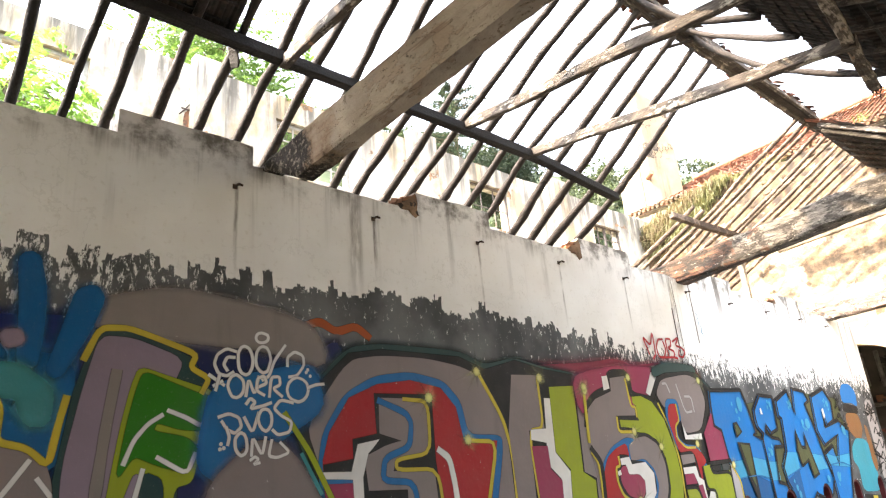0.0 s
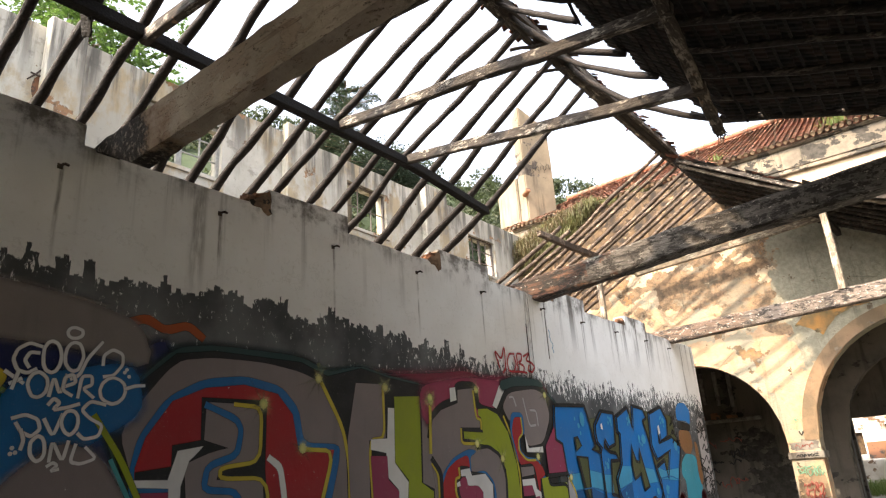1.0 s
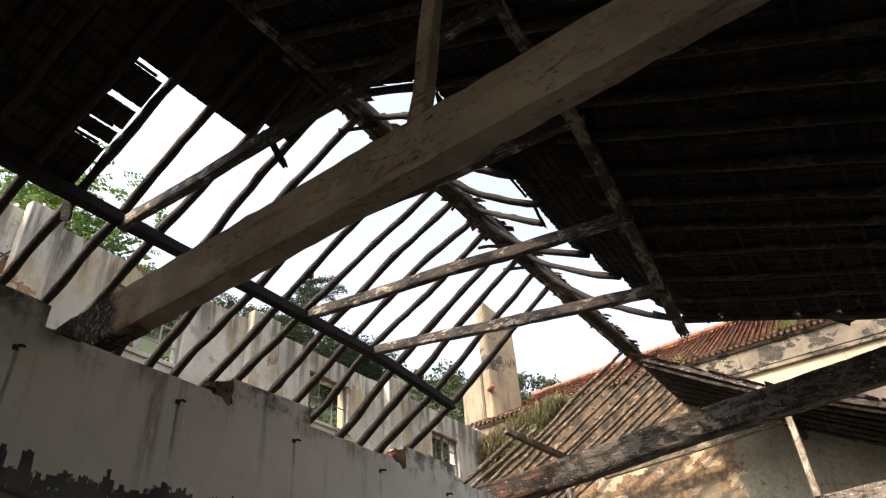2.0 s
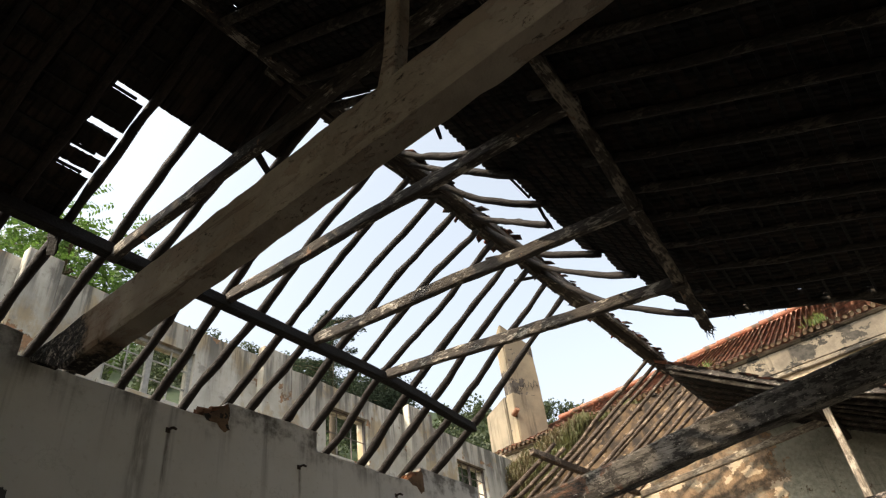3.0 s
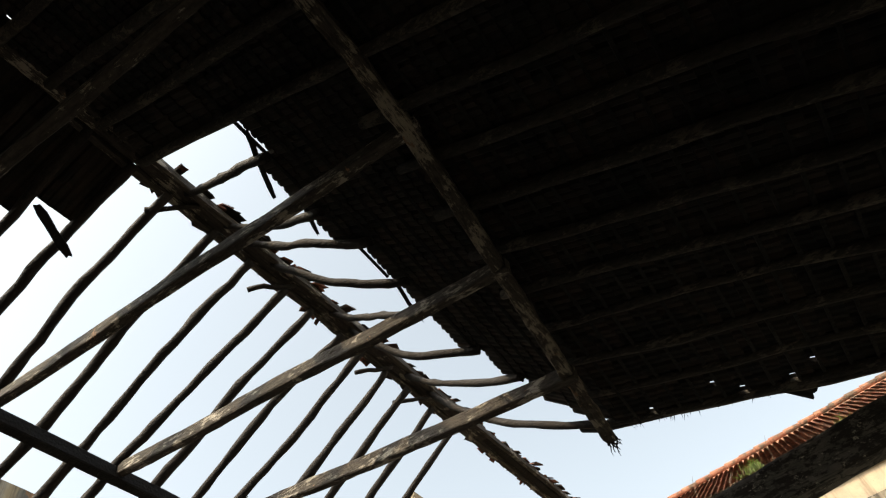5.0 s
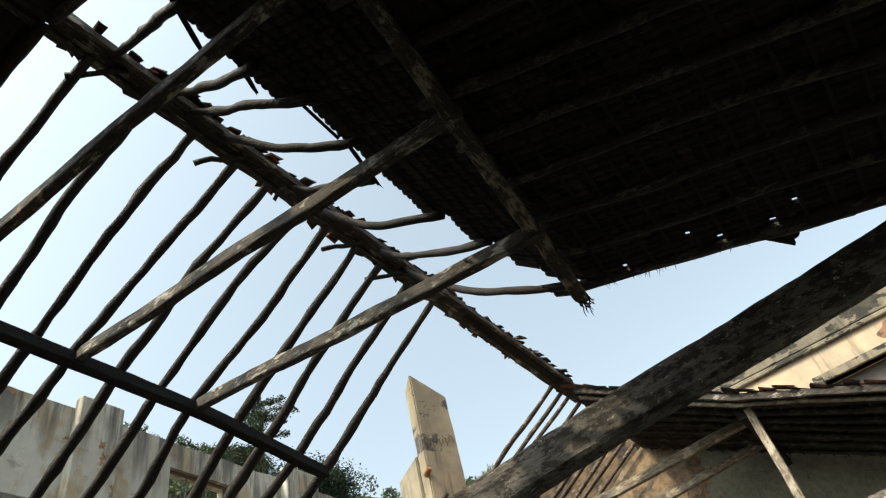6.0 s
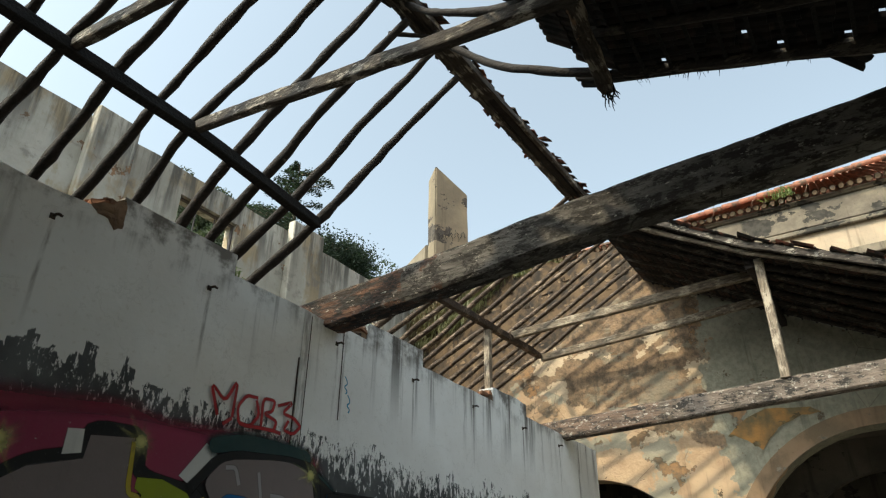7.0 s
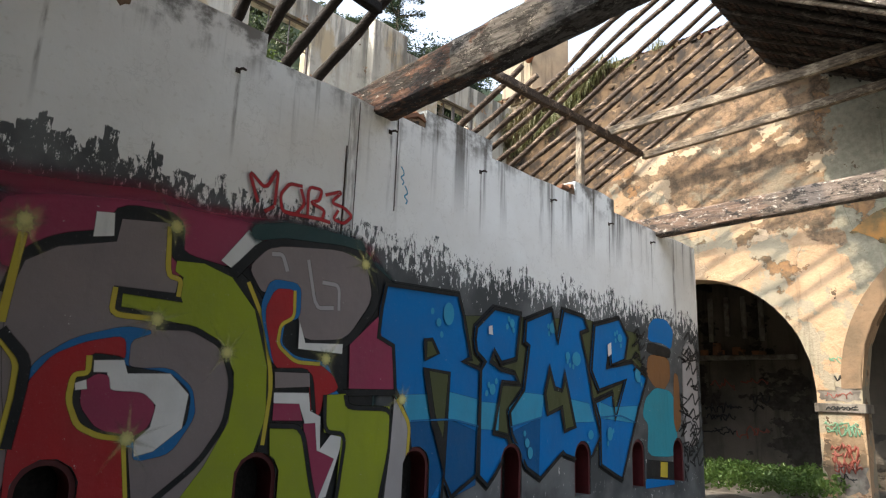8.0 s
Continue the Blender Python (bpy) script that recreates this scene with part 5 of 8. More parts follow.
for y0, y1, z0, z1, rise in HOUSE_WINDOWS:
    bm = bmesh.new()
    for a, b, c, d in ((y0 - 0.26, y0, z0 - 0.2, z1 + 0.26), (y1, y1 + 0.26, z0 - 0.2, z1 + 0.26), (y0, y1, z1, z1 + 0.26)):
        box(bm, HX - 0.09, HX + 0.3, a + 0.002, b - 0.002, c, d - 0.002, 0.02)
    w = part("window", bm, M["cornice"], house, "dark empty window in a pale stone surround")
    # dark panel fills the empty opening in place of the shaded room
    bm = bmesh.new()
    box(bm, HX + 0.36, HX + 0.40, y0, y1, z0, z1)
    part("shutter", bm, M["frame_dark"], w)
bm = bmesh.new()
for sx in (0, 1):
    e = HX - 0.22 if not sx else HX + 14.2
    quad(bm, (e, -26, H_EAVE - 0.28), (e, 8.8, H_EAVE - 0.28), (HX + 7, 8.8, house_top(8.8) - 0.05), (HX + 7, -26, house_top(-26) - 0.05))
part("roof_deck", bm, M["tile_red"], house, "red clay tile roof")
vs, fs, n = [], [], 0
for r in range(25):
    for c in range(146):
        y = 8.7 - c * 0.235
        th = math.atan((house_top(y) - H_EAVE) / 7.3)
        d = r * 0.345
        x0, z0 = HX - 0.32 + d * math.cos(th), H_EAVE - 0.2 + d * math.sin(th)
        lift = rng.uniform(0, 0.03)
        dy = rng.uniform(-0.012, 0.012)
        for k in range(5):
            a = math.pi * k / 4
            for e in (0, 0.40):
                rise = 0.075 * math.sin(a) + lift + 0.045 - e * 0.13
                vs.append((x0 + e * math.cos(th) - math.sin(th) * rise, y + dy + 0.112 * math.cos(a), z0 + e * math.sin(th) + rise * math.cos(th)))
        for k in range(4):
            i = n + 2 * k
            fs.append((i, i + 2, i + 3, i + 1))
        n += 10
me = bpy.data.meshes.new("roof_tiling")
me.from_pydata(vs, [], fs)
me.materials.append(M["tile_red"])
t = tagged(new("roof_tiling", me), kind="stuff")
t.parent = house
t.matrix_parent_inverse = Matrix.Translation(house.location).inverted()
for c in range(48):
    bm = bmesh.new()
    y = 8.7 - c * 0.72
    tube(bm, [Vector((HX + 7, y, house_top(y) + 0.06)), Vector((HX + 7, y - 0.74, house_top(y - 0.74) + 0.03))], [0.14, 0.12], 8, 0.03, c)
    part("ridge_tile", bm, M["tile_red"], house)

bm = bmesh.new()
loop = []
for k in range(30):
    a = 2 * math.pi * k / 30
    r = 1 + 0.35 * noise.noise(Vector((math.cos(a) * 1.8, math.sin(a) * 1.8, 4)))
    loop.append(bm.verts.new((HX - 0.006, -9.35 + 0.62 * r * math.cos(a), 11.15 + 0.36 * r * math.sin(a))))
bm.faces.new(loop)
part("bare_patch", bm, M["brick"], house, "bare orange masonry where the render fell off")
for i in range(16):
    bm = bmesh.new()
    y, z = -9.5 - 0.42 * (i % 4) + rng.uniform(-0.06, 0.06), 10.35 - 0.55 * (i // 4)
    tube(bm, [Vector((HX - 0.008, y + 0.16 * noise.noise(Vector((i * 3.1, k * 0.8, 1))), z + 0.20 * noise.noise(Vector((i * 2.3, k * 0.8, 7))))) for k in range(9)], [0.018] * 9, 4, 0, i)
    part("scrawl", bm, M["char_black"], house, "black paint scrawl")

# pale mortar under the first row of tiles
for c in range(0, 146):
    bm = bmesh.new()
    y = 8.7 - c * 0.235
    tube(bm, [Vector((HX - 0.315, y, H_EAVE - 0.155)), Vector((HX - 0.12, y, H_EAVE - 0.06))], [0.078, 0.095], 7, 0.3, c)
    part("eave_tile", bm, M["arch_band"], house, "dirty mortar plug under the first tile course")

# chimneys
def slab(x0, x1, y0, y1, z0, za, zb):
    """A tall slab whose top slopes from za (at y1) to zb (at y0)."""
    bm = bmesh.new()
    box(bm, x0, x1, y0, y1, z0, za)
    for v in bm.verts:
        if v.co.z > z0 + 0.1:
            v.co.z = za if v.co.y > (y0 + y1) / 2 else zb
    bmesh.ops.bevel(bm, geom=list(bm.edges), offset=0.04, segments=1, affect="EDGES")
    return bm


def prism(corners, tops, z0):
    """An upright block on four corners, each with its own top height; the faces are cut into courses and roughened."""
    bm = bmesh.new()
    rings = []
    for k in range(9):
        rings.append([bm.verts.new((x + 0.03 * noise.noise(Vector((x * 3, k * 1.7, 1))), y + 0.03 * noise.noise(Vector((y * 3, k * 1.7, 2))), z0 + (t - z0) * k / 8)) for (x, y), t in zip(corners, tops)])
    for p, q in zip(rings, rings[1:]):
        for k in range(4):
            bm.faces.new((p[k], p[(k + 1) % 4], q[(k + 1) % 4], q[k]))
    bm.faces.new(rings[0][::-1])
    bm.faces.new(rings[-1])
    bmesh.ops.recalc_face_normals(bm, faces=bm.faces)
    sharp = [e for e in bm.edges if e.calc_face_angle(0) > 0.8]
    bmesh.ops.bevel(bm, geom=sharp, offset=0.05, segments=2, affect="EDGES")
    return bm


one("chimney", prism(((26.2, 7.6), (27.6, 6.8), (27.97, 7.45), (26.57, 8.25)), (19.35, 18.25, 18.1, 18.9), 11.0), "chimney", "tall weathered chimney slab with a sloping top", "chimney")
one("chimney_block", prism(((26.6, 8.36), (27.9, 7.65), (28.9, 9.4), (27.6, 10.1)), (15.7, 16.0, 16.0, 15.6), 11.0), "chimney_block", "low rendered block beside the chimney", "chimney")

# ---- hill and trees ----
def hill_height(az):
    pts = ((-40, 12), (0, 20), (19, 22.2), (24.5, 23.6), (30, 24.8), (36, 25.8), (40, 26.9), (42, 27.8), (48, 29.2), (55, 30.8), (60, 32.0), (80, 29), (110, 22), (150, 14))
    for (a, p), (b, q) in zip(pts, pts[1:]):
        if a <= az <= b:
            return p + (q - p) * (az - a) / (b - a)
    return 8


bm = bmesh.new()
grid = []
for i in range(96):
    az = -40 + 190 * i / 95
    row = []
    for j in range(9):
        d = 60 + 90 * (j / 8)
        h = math.tan(radians(hill_height(az))) * 148 * min(1.0, (j / 7.6) ** 0.9) + 2.5 * noise.noise(Vector((az * 0.12, j * 0.9, 2)))
        row.append(bm.verts.new((5 + d * math.cos(radians(az)), -6 + d * math.sin(radians(az)), h - 0.5)))
    grid.append(row)
for a, b in zip(grid, grid[1:]):
    for j in range(8):
        bm.faces.new((a[j], b[j], b[j + 1], a[j + 1]))
tagged(link("hill", bm, M["hill"]), "steep wooded hillside behind the buildings", "hill", kind="structure")

vs, fs = [], []
for i in range(620):
    az, q = rng.uniform(8, 75), rng.uniform(0.10, 1.0)
    d = 60 + 90 * q
    base = math.tan(radians(hill_height(az))) * 148 * min(1.0, (q * 8 / 7.6) ** 0.9)
    c = Vector((5 + d * math.cos(radians(az)), -6 + d * math.sin(radians(az)), base + 1.0))
    r = rng.uniform(2.0, 4.2)
    for k in range(210):
        u = Vector((rng.gauss(0, 1), rng.gauss(0, 1), rng.gauss(0, 1) * 0.8)).normalized() * r * rng.uniform(0.6, 1.0) * (0.75 + 0.35 * noise.noise(Vector((i, k * 0.3, 1))))
        p = c + u
        a, b = Vector((rng.uniform(-1, 1), rng.uniform(-1, 1), rng.uniform(-1, 1))) * 0.34, Vector((rng.uniform(-1, 1), rng.uniform(-1, 1), rng.uniform(-1, 1))) * 0.34
        m = len(vs)
        vs += [tuple(p - a), tuple(p + b), tuple(p + a), tuple(p - b)]
        fs.append((m, m + 1, m + 2, m + 3))
me = bpy.data.meshes.new("far_woods")
me.from_pydata(vs, [], fs)
me.materials.append(M["leaf_wood"])
tagged(new("far_woods", me), "dense green woods on the hillside", "woods", kind="stuff")


def tree(at, height, spread, label, seed, leaf, mat, clumps=26, per=60, pinnate=False, trunk=0.16, low=0.35):
    r = random.Random(seed)
    at = Vector(at)
    t = thing("tree", at, label, "tree")
    bm = bmesh.new()
    top = at + Vector((r.uniform(-0.3, 0.3), r.uniform(-0.3, 0.3), height * 0.8))
    tube(bm, [at.lerp(top, k / 6) + Vector((r.uniform(-1, 1), r.uniform(-1, 1), 0)) * 0.06 for k in range(7)], [trunk * (1 - 0.7 * k / 6) for k in range(7)], 7, 0.15, seed)
    tips = []
    for k in range(clumps):
        s = at.lerp(top, r.uniform(low, 0.98))
        a = r.uniform(0, 2 * math.pi)
        hgt = (s.z - at.z) / height
        e = s + Vector((math.cos(a), math.sin(a), r.uniform(0.0, 0.6))) * spread * r.uniform(0.45, 1.0) * (1.15 - 0.75 * hgt)
        tube(bm, [s, s.lerp(e, 0.5) + Vector((0, 0, 0.12 * spread)), e], [trunk * 0.25, trunk * 0.15, trunk * 0.05], 5, 0.1, seed + k)
        tips += [e, s.lerp(e, 0.65)]
    part("trunk", bm, M["bark"], t)
    bm = bmesh.new()
    for e in tips:
        for k in range(per // (9 if pinnate else 1)):
            p = e + Vector((r.gauss(0, 1), r.gauss(0, 1), r.gauss(0, 0.7))) * spread * 0.17
            if pinnate:
                w = Vector((r.uniform(-1, 1), r.uniform(-1, 1), r.uniform(-0.9, 0.2))).normalized()
                sd = w.cross(Vector((0, 0, 1))).normalized()
                for q in range(1, 9):
                    for g in (-1, 1):
                        leafy(bm, p + w * leaf * 0.55 * q, sd * g + w * 0.35 + Vector((0, 0, -0.25)), leaf, 0.1, r)
            else:
                leafy(bm, p, (r.uniform(-1, 1), r.uniform(-1, 1), r.uniform(-0.8, 0.5)), leaf * r.uniform(0.6, 1.3), 0.3, r)
    part("crown", bm, M[mat], t)
    return t


tree((0.7, 6.8, FLOOR), 12.6, 2.2, "leafy tree with long feathered bright green leaves", 5, 0.15, "leaf_bright", 34, 60, True, 0.2, 0.70)
tree((6.6, 10.7, FLOOR), 20.2, 3.2, "leafy tree with feathered leaves behind the wall", 6, 0.17, "leaf_mid", 40, 64, True, 0.18, 0.76)
tree((8.4, 9.8, FLOOR), 14.0, 1.9, "small leafy tree seen through the empty window", 8, 0.14, "leaf_wood", 20, 50, True, 0.14, 0.55)


def cedar(at, height, spread, label, seed, mat):
    """A cedar: a straight trunk with level, ragged tiers of boughs that shorten towards the top."""
    r = random.Random(seed)
    at = Vector(at)
    t = thing("tree", at, label, "tree")
    wood, green = bmesh.new(), bmesh.new()
    tube(wood, [at, at + Vector((0.2, 0.1, height * 0.6)), at + Vector((0, 0, height))], [0.55, 0.35, 0.06], 7, 0.1, seed)
    for k in range(54):
        h = 1 - (k / 54) ** 1.1 * 0.60
        s_ = at + Vector((0.1, 0.05, height * h))
        a = r.uniform(0, 2 * math.pi)
        reach = spread * (0.14 + 0.95 * (1 - h) ** 0.55) * r.uniform(0.45, 1.1)
        e = s_ + Vector((math.cos(a), math.sin(a), r.uniform(0.0, 0.14))) * reach
        tube(wood, [s_, s_.lerp(e, 0.5) + Vector((0, 0, 0.05 * reach)), e], [0.14, 0.09, 0.03], 5, 0.1, seed + k)
        side = Vector((-math.sin(a), math.cos(a), 0))
        for q in range(int(20 + 60 * reach)):
            u = r.random() ** 0.7
            p = s_.lerp(e, u) + side * r.gauss(0, 0.15 + 0.34 * reach * u * (1.15 - u)) + Vector((0, 0, 0.05 * reach * (1 - abs(2 * u - 1)) + r.gauss(0, 0.09)))
            leafy(green, p, (math.cos(a) + r.uniform(-0.9, 0.9), math.sin(a) + r.uniform(-0.9, 0.9), r.uniform(-0.3, 0.15)), r.uniform(0.16, 0.40), 0.2, r)
    part("trunk", wood, M["bark"], t)
    part("crown", green, M[mat], t)


cedar((63.5, 57.0, 34.0), 26.6, 9.5, "tall dark cedar with level tiers rising over the wall", 9, "leaf_dark")
tree((74.0, 58.0, 34.0), 22.0, 8.0, "broad dark tree on the hillside", 10, 0.42, "leaf_dark", 50, 150, False, 0.6, 0.5)
for i, (x, y, h) in enumerate(((15.3, 11.0, 12.6), (17.5, 12.0, 12.0), (22.3, 11.2, 11.9))):
    tree((x, y, FLOOR), h, 2.4, "dark green tree behind the empty window", 20 + i, 0.13, "leaf_dark", 30, 150, False, 0.16, 0.5)


def weeds(name, spots, label, mat, blade=0.35, n=60, hang=0.0, spread=0.25):
    """Clumps of thin blades; each spot is a foot."""
    bm = bmesh.new()
    for p in spots:
        p = Vector(p)
        for k in range(n):
            a = rng.uniform(0, 2 * math.pi)
            f = p + Vector((rng.gauss(0, spread), rng.gauss(0, spread), 0))
            h = blade * rng.uniform(0.4, 1.3)
            lean = Vector((math.cos(a), math.sin(a), 0)) * h * rng.uniform(0.2, 0.9)
            w = Vector((-math.sin(a), math.cos(a), 0)) * 0.012
            mid, tip = f + lean * 0.4 + Vector((0, 0, h * 0.7)), f + lean + Vector((0, 0, h * (1 - hang * rng.uniform(0.5, 2.2))))
            v = [bm.verts.new(q) for q in (f - w, f + w, mid + w, mid - w, tip)]
            bm.faces.new(v[:4])
            bm.faces.new((v[3], v[2], v[4]))
    return tagged(link(name, bm, M[mat], None, "", False), label, "weeds", kind="stuff")


tufts = [y for y in (0.1 + 0.05 * k for k in range(156)) if noise.noise(Vector((y * 1.7, 3, 8))) + 0.10 * (y - 3.5) > rng.uniform(-0.1, 0.35)]
weeds("gable_weeds", [(FAR_X + rng.uniform(0, 0.45), y, rim(y) - 0.05) for y in tufts], "dry weeds on the broken gable", "weed", 0.34, 46, 0.25, 0.14)
weeds("rim_weeds", [(FAR_X - rng.uniform(0.0, 0.12), y, rim(y) - rng.uniform(0.0, 0.45) * (y - 3.0) * 0.5) for y in tufts if y > 4.2 for _ in range(2)], "withered weeds clinging to the gable", "dry_weed", 0.30, 46, 0.7, 0.16)
weeds("hanging_weeds", [(FAR_X - rng.uniform(0.02, 0.15), y, rim(y) - rng.uniform(0.2, 1.5) * min(1.0, (y - 3.6) * 0.5)) for y in [3.8 + 0.025 * k for k in range(160)]], "dense dry weeds hanging over the gable", "weed", 0.34, 15, 1.0, 0.14)
weeds("eave_weeds", [(HX - 0.05 + rng.uniform(0, 0.5), y, H_EAVE + 0.1) for y in (-5.1, -5.4, -5.6, -1.2, -8.6)], "green weeds on the tiled eaves", "grass", 0.32, 50, 0.1, 0.12)
bm = bmesh.new()
for k in range(8000):
    x, y = FAR_X - 1.7 + 5.0 * rng.random(), -2.2 + 5.6 * rng.random()
    h = (0.30 + 0.16 * noise.noise(Vector((x * 1.5, y * 1.5, 3))) + 0.1 * noise.noise(Vector((x * 5, y * 5, 3)))) * math.sqrt(rng.random()) * 1.35
    leafy(bm, (x, y, FLOOR + max(0.02, h)), (rng.uniform(-1, 1), rng.uniform(-1, 1), rng.uniform(-0.3, 0.9)), rng.uniform(0.07, 0.15), 0.4, rng)
tagged(link("arch_bush", bm, M["bush"], None, "", False), "low bright green weeds growing under the arch", "weeds", kind="stuff")
weeds("step_weeds", [(10.45, 0.2, LOW), (10.5, 0.25, LOW), (10.42, 0.28, LOW + 0.05)], "small weeds in a notch of the wall crest", "grass", 0.22, 40, 0.2, 0.05)
weeds("outside_grass", [(FAR_X + rng.uniform(15, 20.5), y, FLOOR) for y in [-9.5 + 0.09 * k for k in range(110)]], "grass outside behind the arches", "grass", 0.75, 46, 0.2, 0.4)
ruin = thing("far_ruin", (50.2, -3.0, FLOOR), "pale ruined house with a dark doorway out in the open", "ruin")
bm = bmesh.new()
wall_with_holes(bm, -16.0, 6.0, FLOOR, lambda y: 4.9 + 0.5 * noise.noise(Vector((y * 0.8, 2, 2))), 50.0, 50.4, [(-3.3, -2.2, 1.35, 3.3, 0), (-0.9, -0.3, 1.6, 2.9, 0), (-7.2, -6.0, 1.35, 3.3, 0)], "y", 0.7)
part("wall", tidy(bm), M["ruin_white"], ruin)
for y0, y1, z0, z1 in ((-5.6, -3.4, 1.3, 2.4), (-2.1, -1.0, 1.3, 2.3)):
    bm = bmesh.new()
    box(bm, 49.96, 49.998, y0, y1, z0, z1, 0.01)
    part("paint_patch", bm, M["brick"], ruin, "weathered brick-red paint beside the doorway")
for y0, y1, z0, z1 in ((-3.3, -2.2, 1.35, 3.3), (-0.9, -0.3, 1.6, 2.9), (-7.2, -6.0, 1.35, 3.3)):
    bm = bmesh.new()
    box(bm, 50.18, 50.24, y0, y1, z0, z1)
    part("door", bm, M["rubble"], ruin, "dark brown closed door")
bm = bmesh.new()
box(bm, 46.0, 49.9, -16.0, 6.0, FLOOR, 1.32, 0.05)
part("terrace", bm, M["ruin_white"], ruin, "whitewashed terrace wall in front of the house")
# twigs of a dead bush on the eaves
for i, (y, h) in enumerate(((-0.4, 0.9), (-3.4, 0.8), (-4.6, 0.7), (-6.1, 0.9))):
    one("twig", pole((HX - 0.2, y, H_EAVE), (HX - 0.3, y - 0.25, H_EAVE + h), 0.012, 0.005, 250 + i, 0.1, 6, 4), "bark", "thin dry twig growing from the eaves", "twig", "eave twigs")

# ---- graffiti on the wall ----
SPRAY = {
    "black": (0.010, 0.011, 0.012), "grey": (0.215, 0.18, 0.175), "pale_grey": (0.36, 0.34, 0.34), "taupe": (0.23, 0.20, 0.185), "mauve": (0.24, 0.185, 0.24),
    "white": (0.66, 0.65, 0.63), "red": (0.34, 0.018, 0.022), "maroon": (0.20, 0.028, 0.050), "magenta": (0.27, 0.038, 0.085), "orange": (0.34, 0.075, 0.02),
    "yellow": (0.48, 0.38, 0.04), "lime": (0.27, 0.32, 0.018), "green": (0.025, 0.16, 0.006), "olive": (0.065, 0.075, 0.028), "brown": (0.20, 0.095, 0.035),
    "blue": (0.014, 0.13, 0.33), "navy": (0.008, 0.014, 0.075), "deep_blue": (0.006, 0.095, 0.26), "azure": (0.004, 0.15, 0.44), "deep_azure": (0.004, 0.085, 0.24),
    "sky_blue": (0.045, 0.28, 0.46), "turquoise": (0.035, 0.25, 0.33), "teal": (0.05, 0.23, 0.25), "dark_teal": (0.02, 0.05, 0.05), "spark": (0.62, 0.58, 0.22),
}


def spray_mat(name, colour, soft=False):
    """Matt spray paint: blotchy cover, dust, fine scuffs and a few chips down to the plaster."""
    n = Nodes(("mist_" if soft else "spray_") + name)
    c = n.mix(n.ramp(n.noise(2.3, 5), 0.3, 0.75, 0, 0.6), colour, tuple(0.75 * k + 0.02 for k in colour))
    c = n.mix(n.ramp(n.noise(1.0, 5, n.scaled(3, 1, 0.4), 0.6), 0.55, 0.75, 0, 0.35), c, tuple(k * 0.5 for k in colour))
    c = n.mix(n.ramp(n.noise(9, 8, None, 0.75), 0.665, 0.685), c, (0.50, 0.48, 0.45))
    c = n.mix(n.ramp(n.noise(38, 6, None, 0.75), 0.60, 0.72, 0, 0.22), c, (0.45, 0.43, 0.40))
    if soft:
        a = n.t.nodes.new("ShaderNodeAttribute")
        a.attribute_name = "cover"
        speck = n.math("MULTIPLY", n.math("SUBTRACT", n.noise(70, 3, None, 0.7), 0.5), 0.5)
        n.put(n.bsdf.inputs["Alpha"], n.ramp(n.math("ADD", a.outputs["Fac"], n.math("MULTIPLY", speck, n.math("SUBTRACT", 1.0, a.outputs["Fac"]))), 0.0, 0.9))
    m = n.done(c, 0.6, n.math("ADD", n.noise(9, 6), n.math("MULTIPLY", n.noise(60, 3), 0.2)), 0.35, 0.02)
    n.bsdf.inputs["Specular IOR Level"].default_value = 0.18
    return m


for key, rgb in SPRAY.items():
    M["s_" + key] = spray_mat(key, rgb)
    M["f_" + key] = spray_mat(key, rgb, True)
films, lifts = {}, {}


def carve(bm):
    """Leaves the arched holes of the wall open in a layer of paint."""
    if not bm.verts or min(v.co.z for v in bm.verts) > 0.94:
        return
    x0, x1 = min(v.co.x for v in bm.verts), max(v.co.x for v in bm.verts)
    for h in HOLES:
        if h[1] < x0 or h[0] > x1:
            continue
        c = (h[0] + h[1]) / 2
        planes = [((c + 0.26 * math.cos(radians(a)), 0.68 + 0.26 * math.sin(radians(a))), (math.cos(radians(a)), math.sin(radians(a)))) for a in (0, 30, 60, 90, 120, 150, 180)]
        bm.normal_update()
        bmesh.ops.triangulate(bm, faces=bm.faces[:], quad_method="BEAUTY", ngon_method="EAR_CLIP")
        for (px, pz), (nx, nz) in planes:
            near = [f for f in bm.faces if any(c - 0.3 < v.co.x for v in f.verts) and any(v.co.x < c + 0.3 for v in f.verts) and any(v.co.z < 0.95 for v in f.verts)]
            geom = set(near)
            for f in near:
                geom.update(f.edges)
                geom.update(f.verts)
            bmesh.ops.bisect_plane(bm, geom=list(geom), plane_co=(px, 0, pz), plane_no=(nx, 0, nz))
        inside = [f for f in bm.faces if all((f.calc_center_median().x - px) * nx + (f.calc_center_median().z - pz) * nz < 0 for (px, pz), (nx, nz) in planes)]
        bmesh.ops.delete(bm, geom=inside, context="FACES")


def islands(bm):
    """Splits a mesh into its connected pieces."""
    left, out = set(bm.faces), []
    while left:
        stack, got = [left.pop()], []
        while stack:
            f = stack.pop()
            got.append(f)
            for v in f.verts:
                for g in v.link_faces:
                    if g in left:
                        left.discard(g)
                        stack.append(g)
        out.append(got)
    if len(out) == 1:
        return [bm]
    bits = []
    for got in out:
        bit, seen = bmesh.new(), {}
        for f in got:
            bit.faces.new([seen.setdefault(v, None) or seen.update({v: bit.verts.new(v.co)}) or seen[v] for v in f.verts])
        bits.append(bit)
    bm.free()
    return bits


